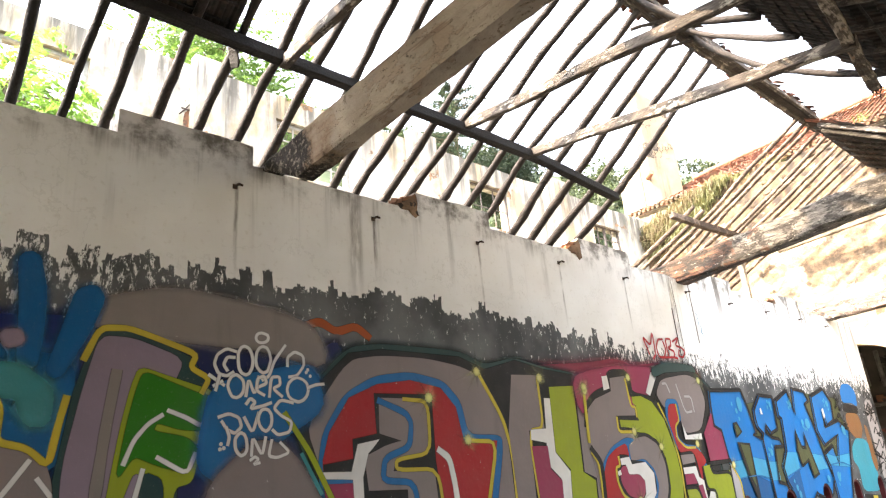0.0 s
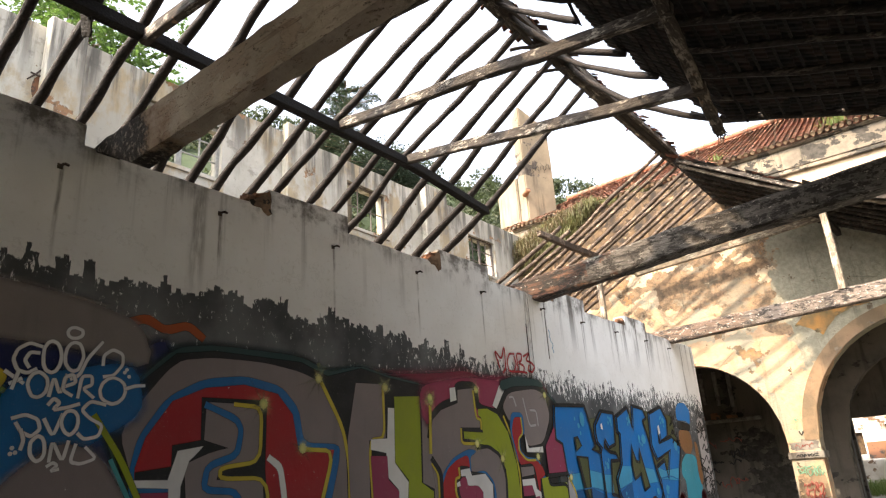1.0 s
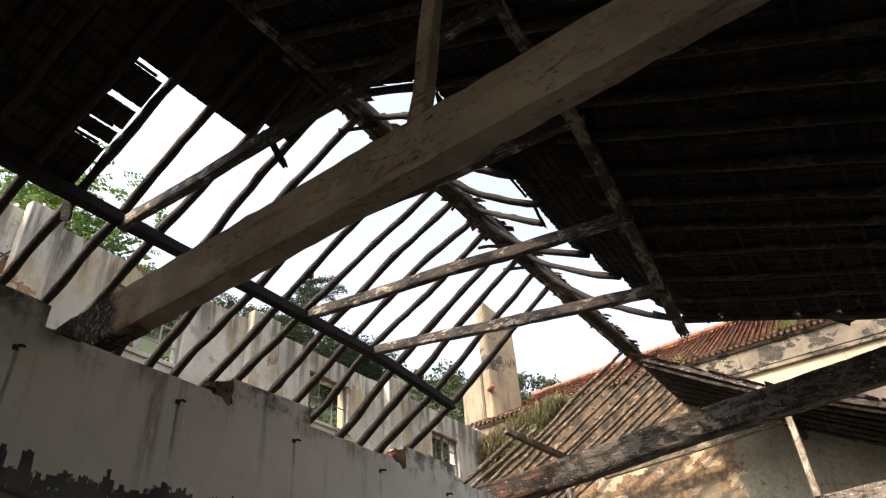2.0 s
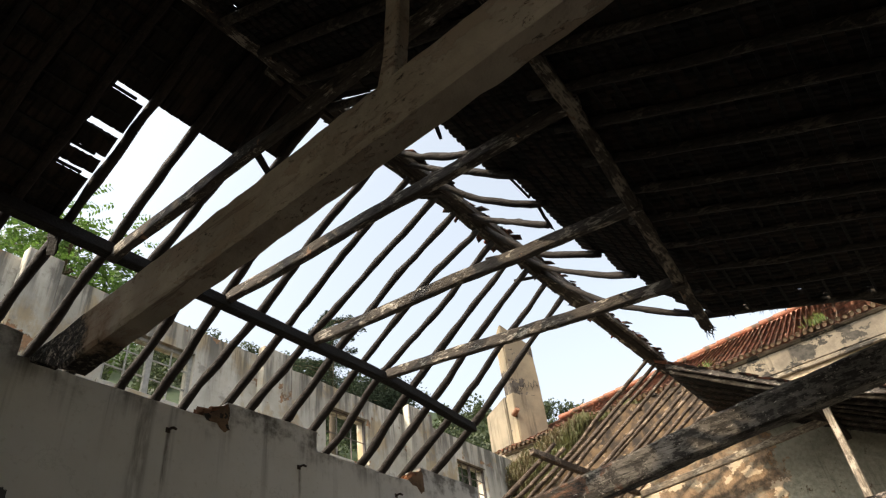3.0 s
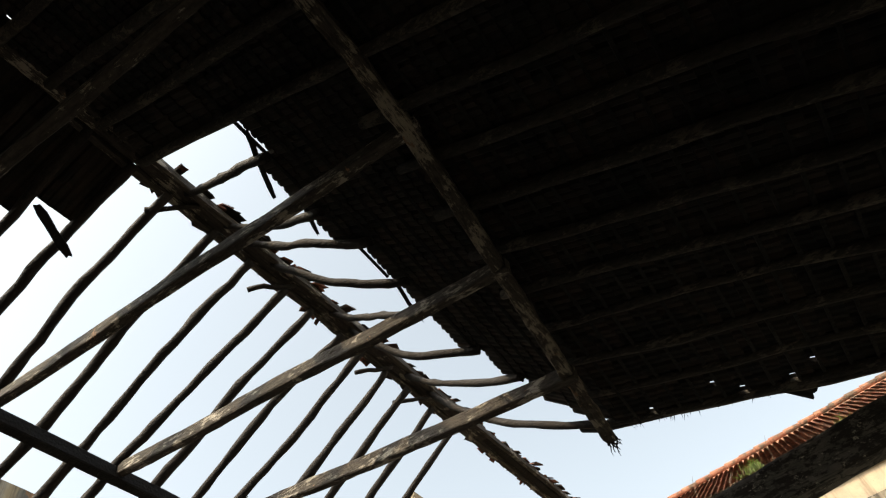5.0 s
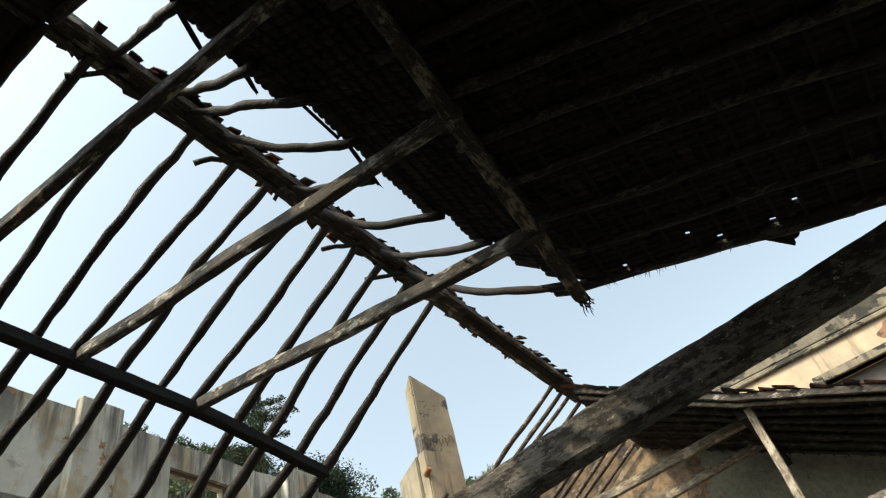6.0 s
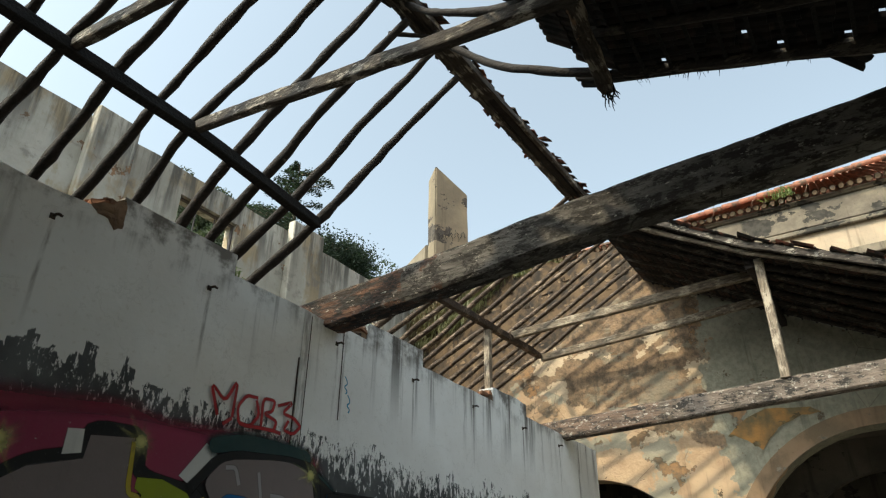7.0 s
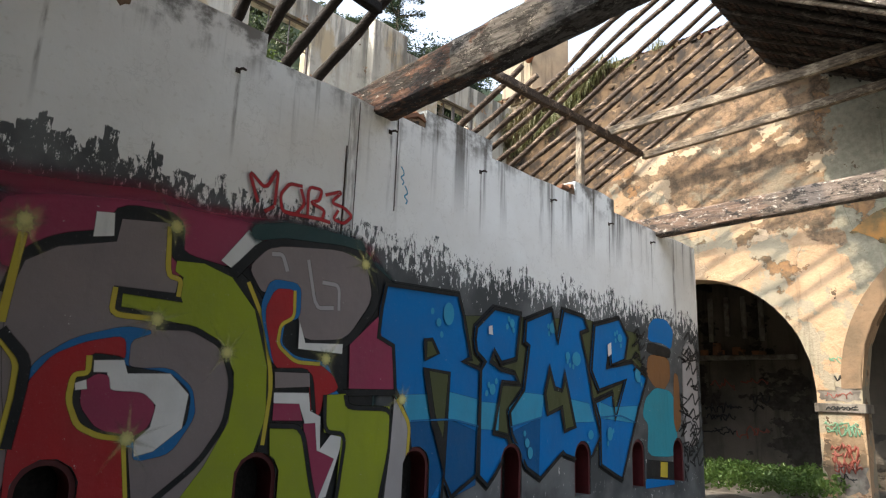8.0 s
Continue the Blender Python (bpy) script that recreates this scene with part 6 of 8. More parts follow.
def film(piece, colour, rings, name):
    """Lays flat paint on the wall: each film lies half a millimetre over the one before."""
    k = films[piece.name] = films.get(piece.name, 0) + 1
    y = -0.002 - 0.0005 * k - lifts.get(piece.name, 0.0)
    bm = bmesh.new()
    for ring_ in rings:
        bm.faces.new([bm.verts.new((x, y, z)) for x, z in ring_])
    bmesh.ops.remove_doubles(bm, verts=bm.verts[:], dist=0.0004)
    carve(bm)
    for bit in islands(bm):
        part(colour + "_" + name, bit, M["s_" + colour], piece)


def soften(pts, times, closed=True):
    for _ in range(times):
        out = []
        for i in range(len(pts) if closed else len(pts) - 1):
            (a, b), (c, d) = pts[i], pts[(i + 1) % len(pts)]
            out += [(0.84 * a + 0.16 * c, 0.84 * b + 0.16 * d), (0.16 * a + 0.84 * c, 0.16 * b + 0.84 * d)]
        pts = out if closed else [pts[0]] + out + [pts[-1]]
    return pts


def clean(pts):
    out = []
    for p in pts:
        if not out or math.dist(p, out[-1]) > 0.004:
            out.append(p)
    return out[:-1] if math.dist(out[0], out[-1]) < 0.004 else out


def fill(piece, colour, pts, smooth=1):
    soft(piece, colour, soften(pts, 1) if smooth else pts, 0.022, "fill", 1 if smooth else 0)


def soft(piece, colour, pts, fade=0.18, name="mist", smooth=2):
    """A sprayed patch whose edge thins out over the given width."""
    pts = clean(soften(pts, smooth))
    n = len(pts)
    if sum(pts[i][0] * pts[(i + 1) % n][1] - pts[(i + 1) % n][0] * pts[i][1] for i in range(n)) < 0:
        pts = pts[::-1]
    k = films[piece.name] = films.get(piece.name, 0) + 1
    y = -0.002 - 0.0005 * k - lifts.get(piece.name, 0.0)
    bm = bmesh.new()
    cover = bm.verts.layers.float.new("cover")
    inner, outer = [], []
    for i in range(n):
        (a, b), (c, d) = pts[i - 1], pts[(i + 1) % n]
        l = math.hypot(c - a, d - b) or 1
        v = bm.verts.new((pts[i][0], y, pts[i][1]))
        v[cover] = 1.0
        w = bm.verts.new((pts[i][0] + (d - b) / l * fade, y, max(FLOOR + 0.02, pts[i][1] - (c - a) / l * fade)))
        w[cover] = 0.0
        inner.append(v)
        outer.append(w)
    bm.faces.new(inner)
    for i in range(n):
        bm.faces.new((inner[i], outer[i], outer[(i + 1) % n], inner[(i + 1) % n]))
    carve(bm)
    part(colour + "_" + name, bm, M["f_" + colour], piece)


def strip(piece, colour, left, right, closed, fade):
    """A sprayed stroke between two edges, thinning out on both sides."""
    k = films[piece.name] = films.get(piece.name, 0) + 1
    y = -0.002 - 0.0005 * k - lifts.get(piece.name, 0.0)
    bm = bmesh.new()
    cover = bm.verts.layers.float.new("cover")
    rows = []
    for p, q in zip(left, right):
        d = Vector((p[0] - q[0], p[1] - q[1]))
        d = d / (d.length or 1) * fade
        row = []
        for (x, z), amount in (((p[0] + d[0] * 0.5, p[1] + d[1] * 0.5), 0.0), ((p[0] - d[0] * 0.5, p[1] - d[1] * 0.5), 1.0), ((q[0] + d[0] * 0.5, q[1] + d[1] * 0.5), 1.0), ((q[0] - d[0] * 0.5, q[1] - d[1] * 0.5), 0.0)):
            v = bm.verts.new((x, y, max(FLOOR + 0.01, z)))
            v[cover] = amount
            row.append(v)
        rows.append(row)
    for a, b in zip(rows, rows[1:] + rows[:1] if closed else rows[1:]):
        for k in range(3):
            bm.faces.new((a[k], a[k + 1], b[k + 1], b[k]))
    carve(bm)
    part(colour + "_line", bm, M["f_" + colour], piece)


def line(piece, colour, width, pts, closed=False):
    p = soften(pts, 2, closed)
    n = len(p)
    left, right = [], []
    for i in range(n):
        a, b = (p[i - 1], p[(i + 1) % n]) if closed else (p[max(i - 1, 0)], p[min(i + 1, n - 1)])
        dx, dz = b[0] - a[0], b[1] - a[1]
        l = math.hypot(dx, dz) or 1
        w = width / 2 * (1 + 0.18 * noise.noise(Vector((p[i][0] * 5, p[i][1] * 5, width))))
        left.append((p[i][0] - dz / l * w, p[i][1] + dx / l * w))
        right.append((p[i][0] + dz / l * w, p[i][1] - dx / l * w))
    strip(piece, colour, left, right, closed, min(0.022, width * 0.45))


def hard(piece, colour, width, pts):
    """A closed outline with sharp, mitred corners."""
    n = len(pts)
    left, right = [], []
    for i in range(n):
        a, p, b = pts[i - 1], pts[i], pts[(i + 1) % n]
        u, v = Vector((p[0] - a[0], p[1] - a[1])).normalized(), Vector((b[0] - p[0], b[1] - p[1])).normalized()
        m = Vector((-(u + v)[1], (u + v)[0]))
        m = m.normalized() if m.length > 0.05 else Vector((-u[1], u[0]))
        w = min(width, width / 2 / max(0.35, m.dot(Vector((-u[1], u[0])))))
        left.append((p[0] + m[0] * w, p[1] + m[1] * w))
        right.append((p[0] - m[0] * w, p[1] - m[1] * w))
    strip(piece, colour, left, right, True, 0.018)


def ring(piece, colour, width, c, rx, rz):
    line(piece, colour, width, [(c[0] + rx * math.cos(a * math.pi / 6), c[1] + rz * math.sin(a * math.pi / 6)) for a in range(12)], True)


def dot(piece, colour, c, rx, rz):
    film(piece, colour, [[(c[0] + rx * math.cos(a * math.pi / 7), c[1] + rz * math.sin(a * math.pi / 7)) for a in range(14)]], "spot")


def star(piece, c):
    """A glint: a soft core with thin rays fading outwards."""
    k = films[piece.name] = films.get(piece.name, 0) + 1
    y = -0.002 - 0.0005 * k - lifts.get(piece.name, 0.0)
    bm = bmesh.new()
    cover = bm.verts.layers.float.new("cover")

    def put(x, z, amount):
        v = bm.verts.new((x, y, z))
        v[cover] = amount
        return v

    n = 20
    core = [put(c[0] + 0.022 * math.cos(q * 2 * math.pi / n), c[1] + 0.022 * math.sin(q * 2 * math.pi / n), 0.8) for q in range(n)]
    mid = [put(c[0] + 0.07 * math.cos(q * 2 * math.pi / n), c[1] + 0.07 * math.sin(q * 2 * math.pi / n), 0.40 if q % 2 else 0.30) for q in range(n)]
    far = []
    for q in range(n):
        r = rng.choice((0.16, 0.22, 0.30, 0.48)) * rng.uniform(0.8, 1.1) if q % 2 else 0.12
        far.append(put(c[0] + r * math.cos(q * 2 * math.pi / n), c[1] + r * math.sin(q * 2 * math.pi / n), 0.02 if q % 2 else 0.0))
    bm.faces.new(core)
    for p, q in ((core, mid), (mid, far)):
        for i in range(n):
            bm.faces.new((p[i], q[i], q[(i + 1) % n], p[(i + 1) % n]))
    part("glint", bm, M["f_spark"], piece)


wild_letters = thing("graffiti", (1.5, 0.0, 0.0), "large spray-painted letters in mauve, green, yellow and blue", "graffiti")
soft(wild_letters, "navy", [(-0.73, 3.2), (0.05, 3.2), (0.98, 3.27), (2.01, 3.22), (3.26, 3.04), (3.67, 3.27), (3.44, 2.65), (3.21, 1.13), (-0.49, 1.53)], 0.18)
soft(wild_letters, "taupe", [(0.97, 3.27), (0.99, 3.43), (1.68, 3.63), (2.67, 3.53), (3.27, 3.38), (3.43, 3.02), (2.67, 3.19), (1.88, 3.21)], 0.18)
soft(wild_letters, "deep_blue", [(-0.71, 3.02), (0.08, 2.88), (0.34, 2.89), (0.73, 2.86), (0.79, 2.5), (0.69, 1.96), (0.41, 2.16), (-0.59, 2.23)], 0.18)
soft(wild_letters, "deep_blue", [(0.32, 3.80), (0.40, 3.82), (0.48, 3.5), (0.49, 3.11), (0.47, 2.85), (0.41, 2.85), (0.38, 3.31)], 0.13)
soft(wild_letters, "deep_blue", [(0.80, 3.52), (0.92, 3.58), (0.98, 3.5), (0.88, 3.19), (0.68, 2.76), (0.63, 2.79), (0.73, 3.18)], 0.12)
soft(wild_letters, "deep_blue", [(-0.08, 3.17), (0.05, 3.15), (0.25, 2.89), (0.21, 2.84)], 0.12)
soft(wild_letters, "teal", [(-0.13, 2.63), (0.1, 2.74), (0.35, 2.78), (0.6, 2.6), (0.59, 2.36), (0.5, 2.42), (0.45, 2.6), (0.23, 2.64), (0.04, 2.54)], 0.18)
soft(wild_letters, "mauve", [(0.24, 3.09), (0.34, 3.11), (0.37, 3.04), (0.28, 3.0)], 0.08)
fill(wild_letters, "grey", [(-0.59, 2.19), (0.28, 2.17), (0.55, 2.11), (0.69, 1.96), (0.83, 1.39), (-0.49, 1.53)])
line(wild_letters, "yellow", 0.06, [(0.19, 2.64), (0.29, 2.45), (0.28, 2.19), (0.52, 2.13), (0.69, 1.98), (0.73, 2.3), (0.78, 2.58)])
line(wild_letters, "white", 0.042, [(0.55, 2.04), (0.39, 1.79), (0.3, 1.67)])
line(wild_letters, "white", 0.042, [(0.61, 1.89), (0.76, 1.7), (0.82, 1.58)])
fill(wild_letters, "dark_teal", [(0.79, 1.4), (0.74, 1.86), (0.83, 2.6), (0.98, 3.2), (1.42, 3.18), (1.89, 2.97), (2.08, 2.68), (1.8, 2.28), (1.78, 1.29)], 0)
fill(wild_letters, "mauve", [(1.01, 3.13), (1.31, 3.13), (1.8, 2.96), (1.69, 2.67), (1.75, 1.29), (0.82, 1.39), (0.8, 1.96), (0.91, 2.66)])
line(wild_letters, "taupe", 0.1, [(1.18, 2.83), (1.12, 2.29), (1.07, 1.6)])
fill(wild_letters, "lime", [(1.38, 2.86), (1.72, 2.76), (2.18, 2.63), (2.14, 2.19), (1.86, 2.12), (1.99, 2.06), (1.93, 1.79), (1.76, 1.75), (1.72, 1.3), (1.62, 1.31), (1.6, 1.76), (1.39, 1.93), (1.27, 1.58), (1.14, 1.36), (1.25, 2.29), (1.32, 2.67)])
fill(wild_letters, "green", [(1.42, 2.82), (1.72, 2.71), (1.97, 2.62), (2.13, 2.58), (2.06, 2.27), (1.8, 2.28), (1.57, 2.35), (1.53, 2.26), (1.86, 2.2), (1.99, 2.09), (1.88, 1.87), (1.59, 1.96), (1.38, 2.05), (1.24, 1.83), (1.3, 2.29), (1.36, 2.61)])
fill(wild_letters, "dark_teal", [(1.47, 1.9), (1.66, 1.82), (1.66, 1.3), (1.44, 1.33)])
line(wild_letters, "white", 0.042, [(1.29, 1.96), (1.37, 2.18), (1.49, 2.33), (1.63, 2.42)])
line(wild_letters, "white", 0.042, [(1.66, 2.46), (1.85, 2.39), (2.02, 2.3), (2.15, 2.56)])
line(wild_letters, "white", 0.042, [(1.58, 2.03), (1.88, 1.86), (1.96, 2.06)])
line(wild_letters, "white", 0.042, [(1.47, 1.93), (1.4, 1.62)])
line(wild_letters, "yellow", 0.06, [(0.88, 2.89), (1.0, 3.21), (1.25, 3.23), (1.53, 3.15), (1.93, 3.02), (1.87, 2.88), (2.07, 2.78), (1.99, 2.62)])
soft(wild_letters, "blue", [(2.16, 2.69), (3.25, 2.94), (3.36, 2.52), (2.81, 2.21), (2.67, 1.86), (2.29, 1.77), (2.04, 1.95), (2.06, 2.22)], 0.18)
soft(wild_letters, "grey", [(2.6, 2.1), (2.94, 2.03), (3.57, 1.09), (2.06, 1.26), (2.17, 1.72)], 0.18)
line(wild_letters, "lime", 0.07, [(2.91, 2.45), (3.23, 2.02), (3.51, 1.5), (3.69, 1.14)])
line(wild_letters, "teal", 0.05, [(3.12, 2.02), (3.37, 1.58)])
white_tag = thing("graffiti", (2.8, 0.0, 0.0), "looping white tag sprayed over the blue ground", "graffiti")
lifts[white_tag.name] = 0.02
line(white_tag, "white", 0.034, [(2.72, 3.25), (2.71, 3.22), (2.68, 3.2), (2.65, 3.19), (2.61, 3.19), (2.58, 3.21), (2.57, 3.24), (2.58, 3.27), (2.6, 3.29), (2.64, 3.3), (2.68, 3.29), (2.71, 3.28)], True)
line(white_tag, "white", 0.034, [(2.36, 3.07), (2.24, 3.1), (2.14, 3.03), (2.11, 2.93), (2.16, 2.83), (2.25, 2.81), (2.33, 2.86)])
line(white_tag, "white", 0.034, [(2.34, 3.01), (2.25, 3.01), (2.21, 2.93), (2.26, 2.86)])
line(white_tag, "white", 0.034, [(2.54, 2.99), (2.53, 2.91), (2.5, 2.85), (2.46, 2.83), (2.41, 2.85), (2.38, 2.9), (2.37, 2.98), (2.37, 3.06), (2.4, 3.12), (2.44, 3.14), (2.49, 3.12), (2.52, 3.07)], True)
line(white_tag, "white", 0.034, [(2.75, 3.01), (2.73, 2.94), (2.71, 2.88), (2.66, 2.86), (2.62, 2.88), (2.58, 2.93), (2.57, 3.0), (2.58, 3.08), (2.61, 3.13), (2.65, 3.15), (2.7, 3.14), (2.73, 3.09)], True)
line(white_tag, "white", 0.034, [(2.93, 3.19), (2.79, 3.0), (2.73, 2.83), (2.64, 2.78)])
line(white_tag, "white", 0.034, [(2.95, 2.94), (2.95, 3.05), (3.04, 3.12), (3.15, 3.08), (3.16, 2.97), (3.07, 2.85), (2.96, 2.83)])
line(white_tag, "white", 0.034, [(2.05, 2.82), (2.23, 2.71)])
line(white_tag, "white", 0.034, [(2.1, 2.7), (2.21, 2.76)])
line(white_tag, "white", 0.034, [(2.13, 2.65), (2.17, 2.82)])
line(white_tag, "white", 0.034, [(2.44, 2.71), (2.43, 2.65), (2.4, 2.61), (2.36, 2.59), (2.31, 2.6), (2.28, 2.65), (2.26, 2.71), (2.27, 2.76), (2.3, 2.81), (2.35, 2.83), (2.39, 2.81), (2.43, 2.77)], True)
line(white_tag, "white", 0.034, [(2.46, 2.6), (2.49, 2.8), (2.56, 2.62), (2.61, 2.83)])
line(white_tag, "white", 0.034, [(2.58, 2.7), (2.7, 2.75), (2.67, 2.83), (2.59, 2.8), (2.58, 2.67), (2.68, 2.62)])
line(white_tag, "white", 0.034, [(2.73, 2.6), (2.75, 2.82), (2.85, 2.83), (2.86, 2.74), (2.77, 2.7), (2.89, 2.61)])
line(white_tag, "white", 0.034, [(3.21, 2.7), (3.19, 2.63), (3.14, 2.58), (3.08, 2.56), (3.01, 2.58), (2.96, 2.62), (2.94, 2.69), (2.96, 2.76), (3.01, 2.81), (3.07, 2.83), (3.14, 2.81), (3.19, 2.77)], True)
line(white_tag, "white", 0.034, [(3.2, 2.72), (3.31, 2.76), (3.42, 2.77)])
line(white_tag, "white", 0.034, [(2.46, 2.52), (2.51, 2.59), (2.57, 2.55), (2.51, 2.48), (2.65, 2.51), (2.76, 2.55)])
line(white_tag, "white", 0.034, [(2.16, 2.39), (2.28, 2.43), (2.39, 2.39), (2.42, 2.3), (2.35, 2.23), (2.26, 2.27), (2.2, 2.36)])
line(white_tag, "white", 0.034, [(2.44, 2.4), (2.54, 2.23), (2.61, 2.45)])
line(white_tag, "white", 0.034, [(2.76, 2.37), (2.75, 2.31), (2.72, 2.27), (2.69, 2.25), (2.65, 2.27), (2.62, 2.31), (2.6, 2.37), (2.61, 2.42), (2.64, 2.47), (2.68, 2.48), (2.72, 2.47), (2.75, 2.43)], True)
line(white_tag, "white", 0.034, [(3.02, 2.55), (2.86, 2.58), (2.78, 2.49), (2.87, 2.41), (3.0, 2.35), (2.97, 2.24), (2.83, 2.21), (2.76, 2.27)])
line(white_tag, "white", 0.034, [(2.25, 2.3), (2.29, 2.2), (2.27, 2.11)])
line(white_tag, "white", 0.034, [(2.48, 2.12), (2.48, 2.07), (2.46, 2.03), (2.42, 2.01), (2.39, 2.03), (2.36, 2.07), (2.35, 2.12), (2.35, 2.18), (2.38, 2.22), (2.41, 2.24), (2.45, 2.22), (2.47, 2.18)], True)
line(white_tag, "white", 0.034, [(2.53, 2.0), (2.54, 2.2), (2.65, 2.0), (2.69, 2.2)])
line(white_tag, "white", 0.034, [(2.76, 2.17), (2.72, 2.0), (2.82, 1.98), (2.97, 2.03), (2.85, 2.14)])
line(white_tag, "white", 0.034, [(2.51, 1.96), (2.57, 2.0), (2.61, 1.97), (2.55, 1.92), (2.63, 1.94)])
dot(white_tag, "white", (3.18, 2.89), 0.02, 0.02)
dot(white_tag, "white", (3.23, 2.85), 0.02, 0.02)
dot(white_tag, "white", (3.2, 2.92), 0.02, 0.02)
dot(white_tag, "white", (2.2, 2.13), 0.02, 0.02)
dot(white_tag, "white", (2.23, 2.09), 0.02, 0.02)
dot(white_tag, "white", (2.19, 2.08), 0.02, 0.02)
grey_letters = thing("graffiti", (8.0, 0.0, 0.0), "huge grey, red and lime graffiti letters with black outlines", "graffiti")
line(grey_letters, "orange", 0.1, [(3.15, 3.42), (3.39, 3.51), (3.62, 3.4), (3.9, 3.5), (4.12, 3.36)])
soft(grey_letters, "maroon", [(5.97, 3.02), (7.38, 3.12), (8.5, 3.22), (9.36, 3.34), (9.9, 3.24), (10.8, 3.36), (12.1, 3.30), (12.19, 2.85), (5.98, 2.71)], 0.24)
soft(grey_letters, "dark_teal", [(3.07, 2.3), (3.22, 2.65), (3.78, 3.19), (4.27, 3.27), (5.6, 3.27), (6.07, 3.10), (6.73, 3.24), (7.35, 3.14), (8.1, 3.08), (8.89, 2.87), (10.68, 3.03), (11.8, 3.35), (12.58, 2.98), (12.3, 2.17), (12.26, 0.16), (3.45, 1.12), (3.27, 1.84)], 0.13)
fill(grey_letters, "black", [(3.07, 2.3), (3.22, 2.65), (3.78, 3.15), (4.27, 3.23), (5.6, 3.22), (6.07, 3.07), (6.73, 3.24), (7.35, 3.14), (8.1, 3.08), (8.89, 2.87), (10.68, 3.03), (11.8, 3.35), (12.58, 2.98), (12.3, 2.17), (12.26, 0.16), (3.45, 1.12), (3.27, 1.84)], 0)
fill(grey_letters, "grey", [(3.19, 2.32), (3.78, 3.07), (4.27, 3.15), (4.99, 3.16), (5.59, 3.09), (5.98, 2.97), (6.28, 2.56), (6.4, 2.08), (6.42, 0.8), (3.52, 1.11), (3.4, 1.77)])
fill(grey_letters, "blue", [(3.33, 1.84), (3.4, 2.23), (3.7, 2.66), (4.14, 2.89), (4.71, 2.97), (5.27, 2.88), (5.55, 2.62), (5.64, 2.18), (6.28, 2.17), (6.26, 1.93), (5.92, 0.85), (3.45, 1.12)])
fill(grey_letters, "red", [(3.4, 1.93), (3.49, 2.23), (3.77, 2.62), (4.18, 2.79), (4.7, 2.86), (5.21, 2.78), (5.45, 2.54), (5.55, 2.11), (6.17, 2.1), (5.82, 0.86), (4.88, 0.97), (4.24, 1.6), (3.4, 1.82)], 0)
fill(grey_letters, "black", [(4.13, 2.68), (5.04, 2.69), (5.03, 1.88), (5.13, 0.94), (3.92, 1.07), (3.81, 1.78), (3.4, 1.8), (3.4, 1.88), (3.8, 1.93), (3.8, 2.15), (4.15, 2.21)], 0)
fill(grey_letters, "grey", [(4.2, 2.63), (4.95, 2.63), (4.92, 1.98), (4.39, 1.89), (4.36, 1.77), (5.0, 1.77), (5.06, 0.95), (4.56, 1.0), (4.57, 1.57), (4.0, 1.59), (3.96, 1.95), (4.25, 2.06), (4.52, 2.13), (4.19, 2.22)], 0)
fill(grey_letters, "white", [(3.87, 2.09), (4.17, 2.14), (4.0, 2.0), (3.91, 1.73), (3.92, 1.07), (3.79, 1.09), (3.79, 1.72), (3.38, 1.75), (3.33, 1.8), (3.77, 1.79)], 0)
line(grey_letters, "white", 0.09, [(5.08, 2.02), (5.27, 1.9), (5.33, 1.6), (5.35, 1.39)])
fill(grey_letters, "magenta", [(3.4, 1.68), (3.77, 1.67), (3.79, 1.09), (3.5, 1.12)], 0)
line(grey_letters, "blue", 0.08, [(4.17, 2.61), (4.6, 2.46), (4.68, 2.34), (4.63, 2.05), (4.24, 1.93), (4.2, 1.68), (4.67, 1.64), (4.74, 1.11)])
line(grey_letters, "yellow", 0.05, [(4.56, 2.63), (4.97, 2.61), (4.96, 1.97), (4.41, 1.91), (4.41, 1.79), (5.06, 1.78), (5.14, 1.07)])
line(grey_letters, "yellow", 0.06, [(5.95, 2.99), (6.34, 2.4), (6.46, 1.92), (6.45, 0.87)])
line(grey_letters, "yellow", 0.06, [(5.64, 2.11), (6.17, 2.09), (5.87, 1.21)])
fill(grey_letters, "grey", [(6.62, 3.02), (7.21, 3.04), (7.2, 2.27), (6.85, 2.23), (6.83, 0.75), (6.51, 0.79), (6.44, 2.23)], 0)
line(grey_letters, "yellow", 0.05, [(7.18, 3.02), (7.19, 2.27), (6.85, 2.23), (6.94, 0.89)])
fill(grey_letters, "white", [(7.29, 2.7), (7.41, 2.7), (7.38, 1.91), (7.67, 1.63), (7.61, 1.06), (7.41, 1.08), (7.46, 1.54), (7.24, 1.72), (7.22, 2.06), (6.89, 2.11), (6.9, 2.23), (7.25, 2.25)], 0)
fill(grey_letters, "magenta", [(6.89, 2.01), (7.22, 2.0), (7.23, 1.68), (7.45, 1.51), (7.38, 0.69), (6.97, 0.74)], 0)
fill(grey_letters, "lime", [(7.44, 2.87), (8.03, 2.91), (7.98, 1.61), (8.26, 1.47), (8.18, 0.6), (7.59, 0.67), (7.7, 1.66), (7.41, 1.92)], 0)
fill(grey_letters, "grey", [(8.09, 2.91), (8.36, 2.86), (8.32, 1.95), (8.59, 1.72), (8.4, 0.58), (8.24, 0.6), (8.31, 1.51), (8.03, 1.61)], 0)
line(grey_letters, "yellow", 0.04, [(8.37, 2.84), (8.34, 1.95), (8.6, 1.72), (8.51, 0.82)])
soft(grey_letters, "magenta", [(8.1, 3.0), (8.59, 3.12), (9.4, 3.24), (10.59, 3.26), (10.61, 3.08), (9.58, 2.67), (8.18, 2.49)], 0.18)
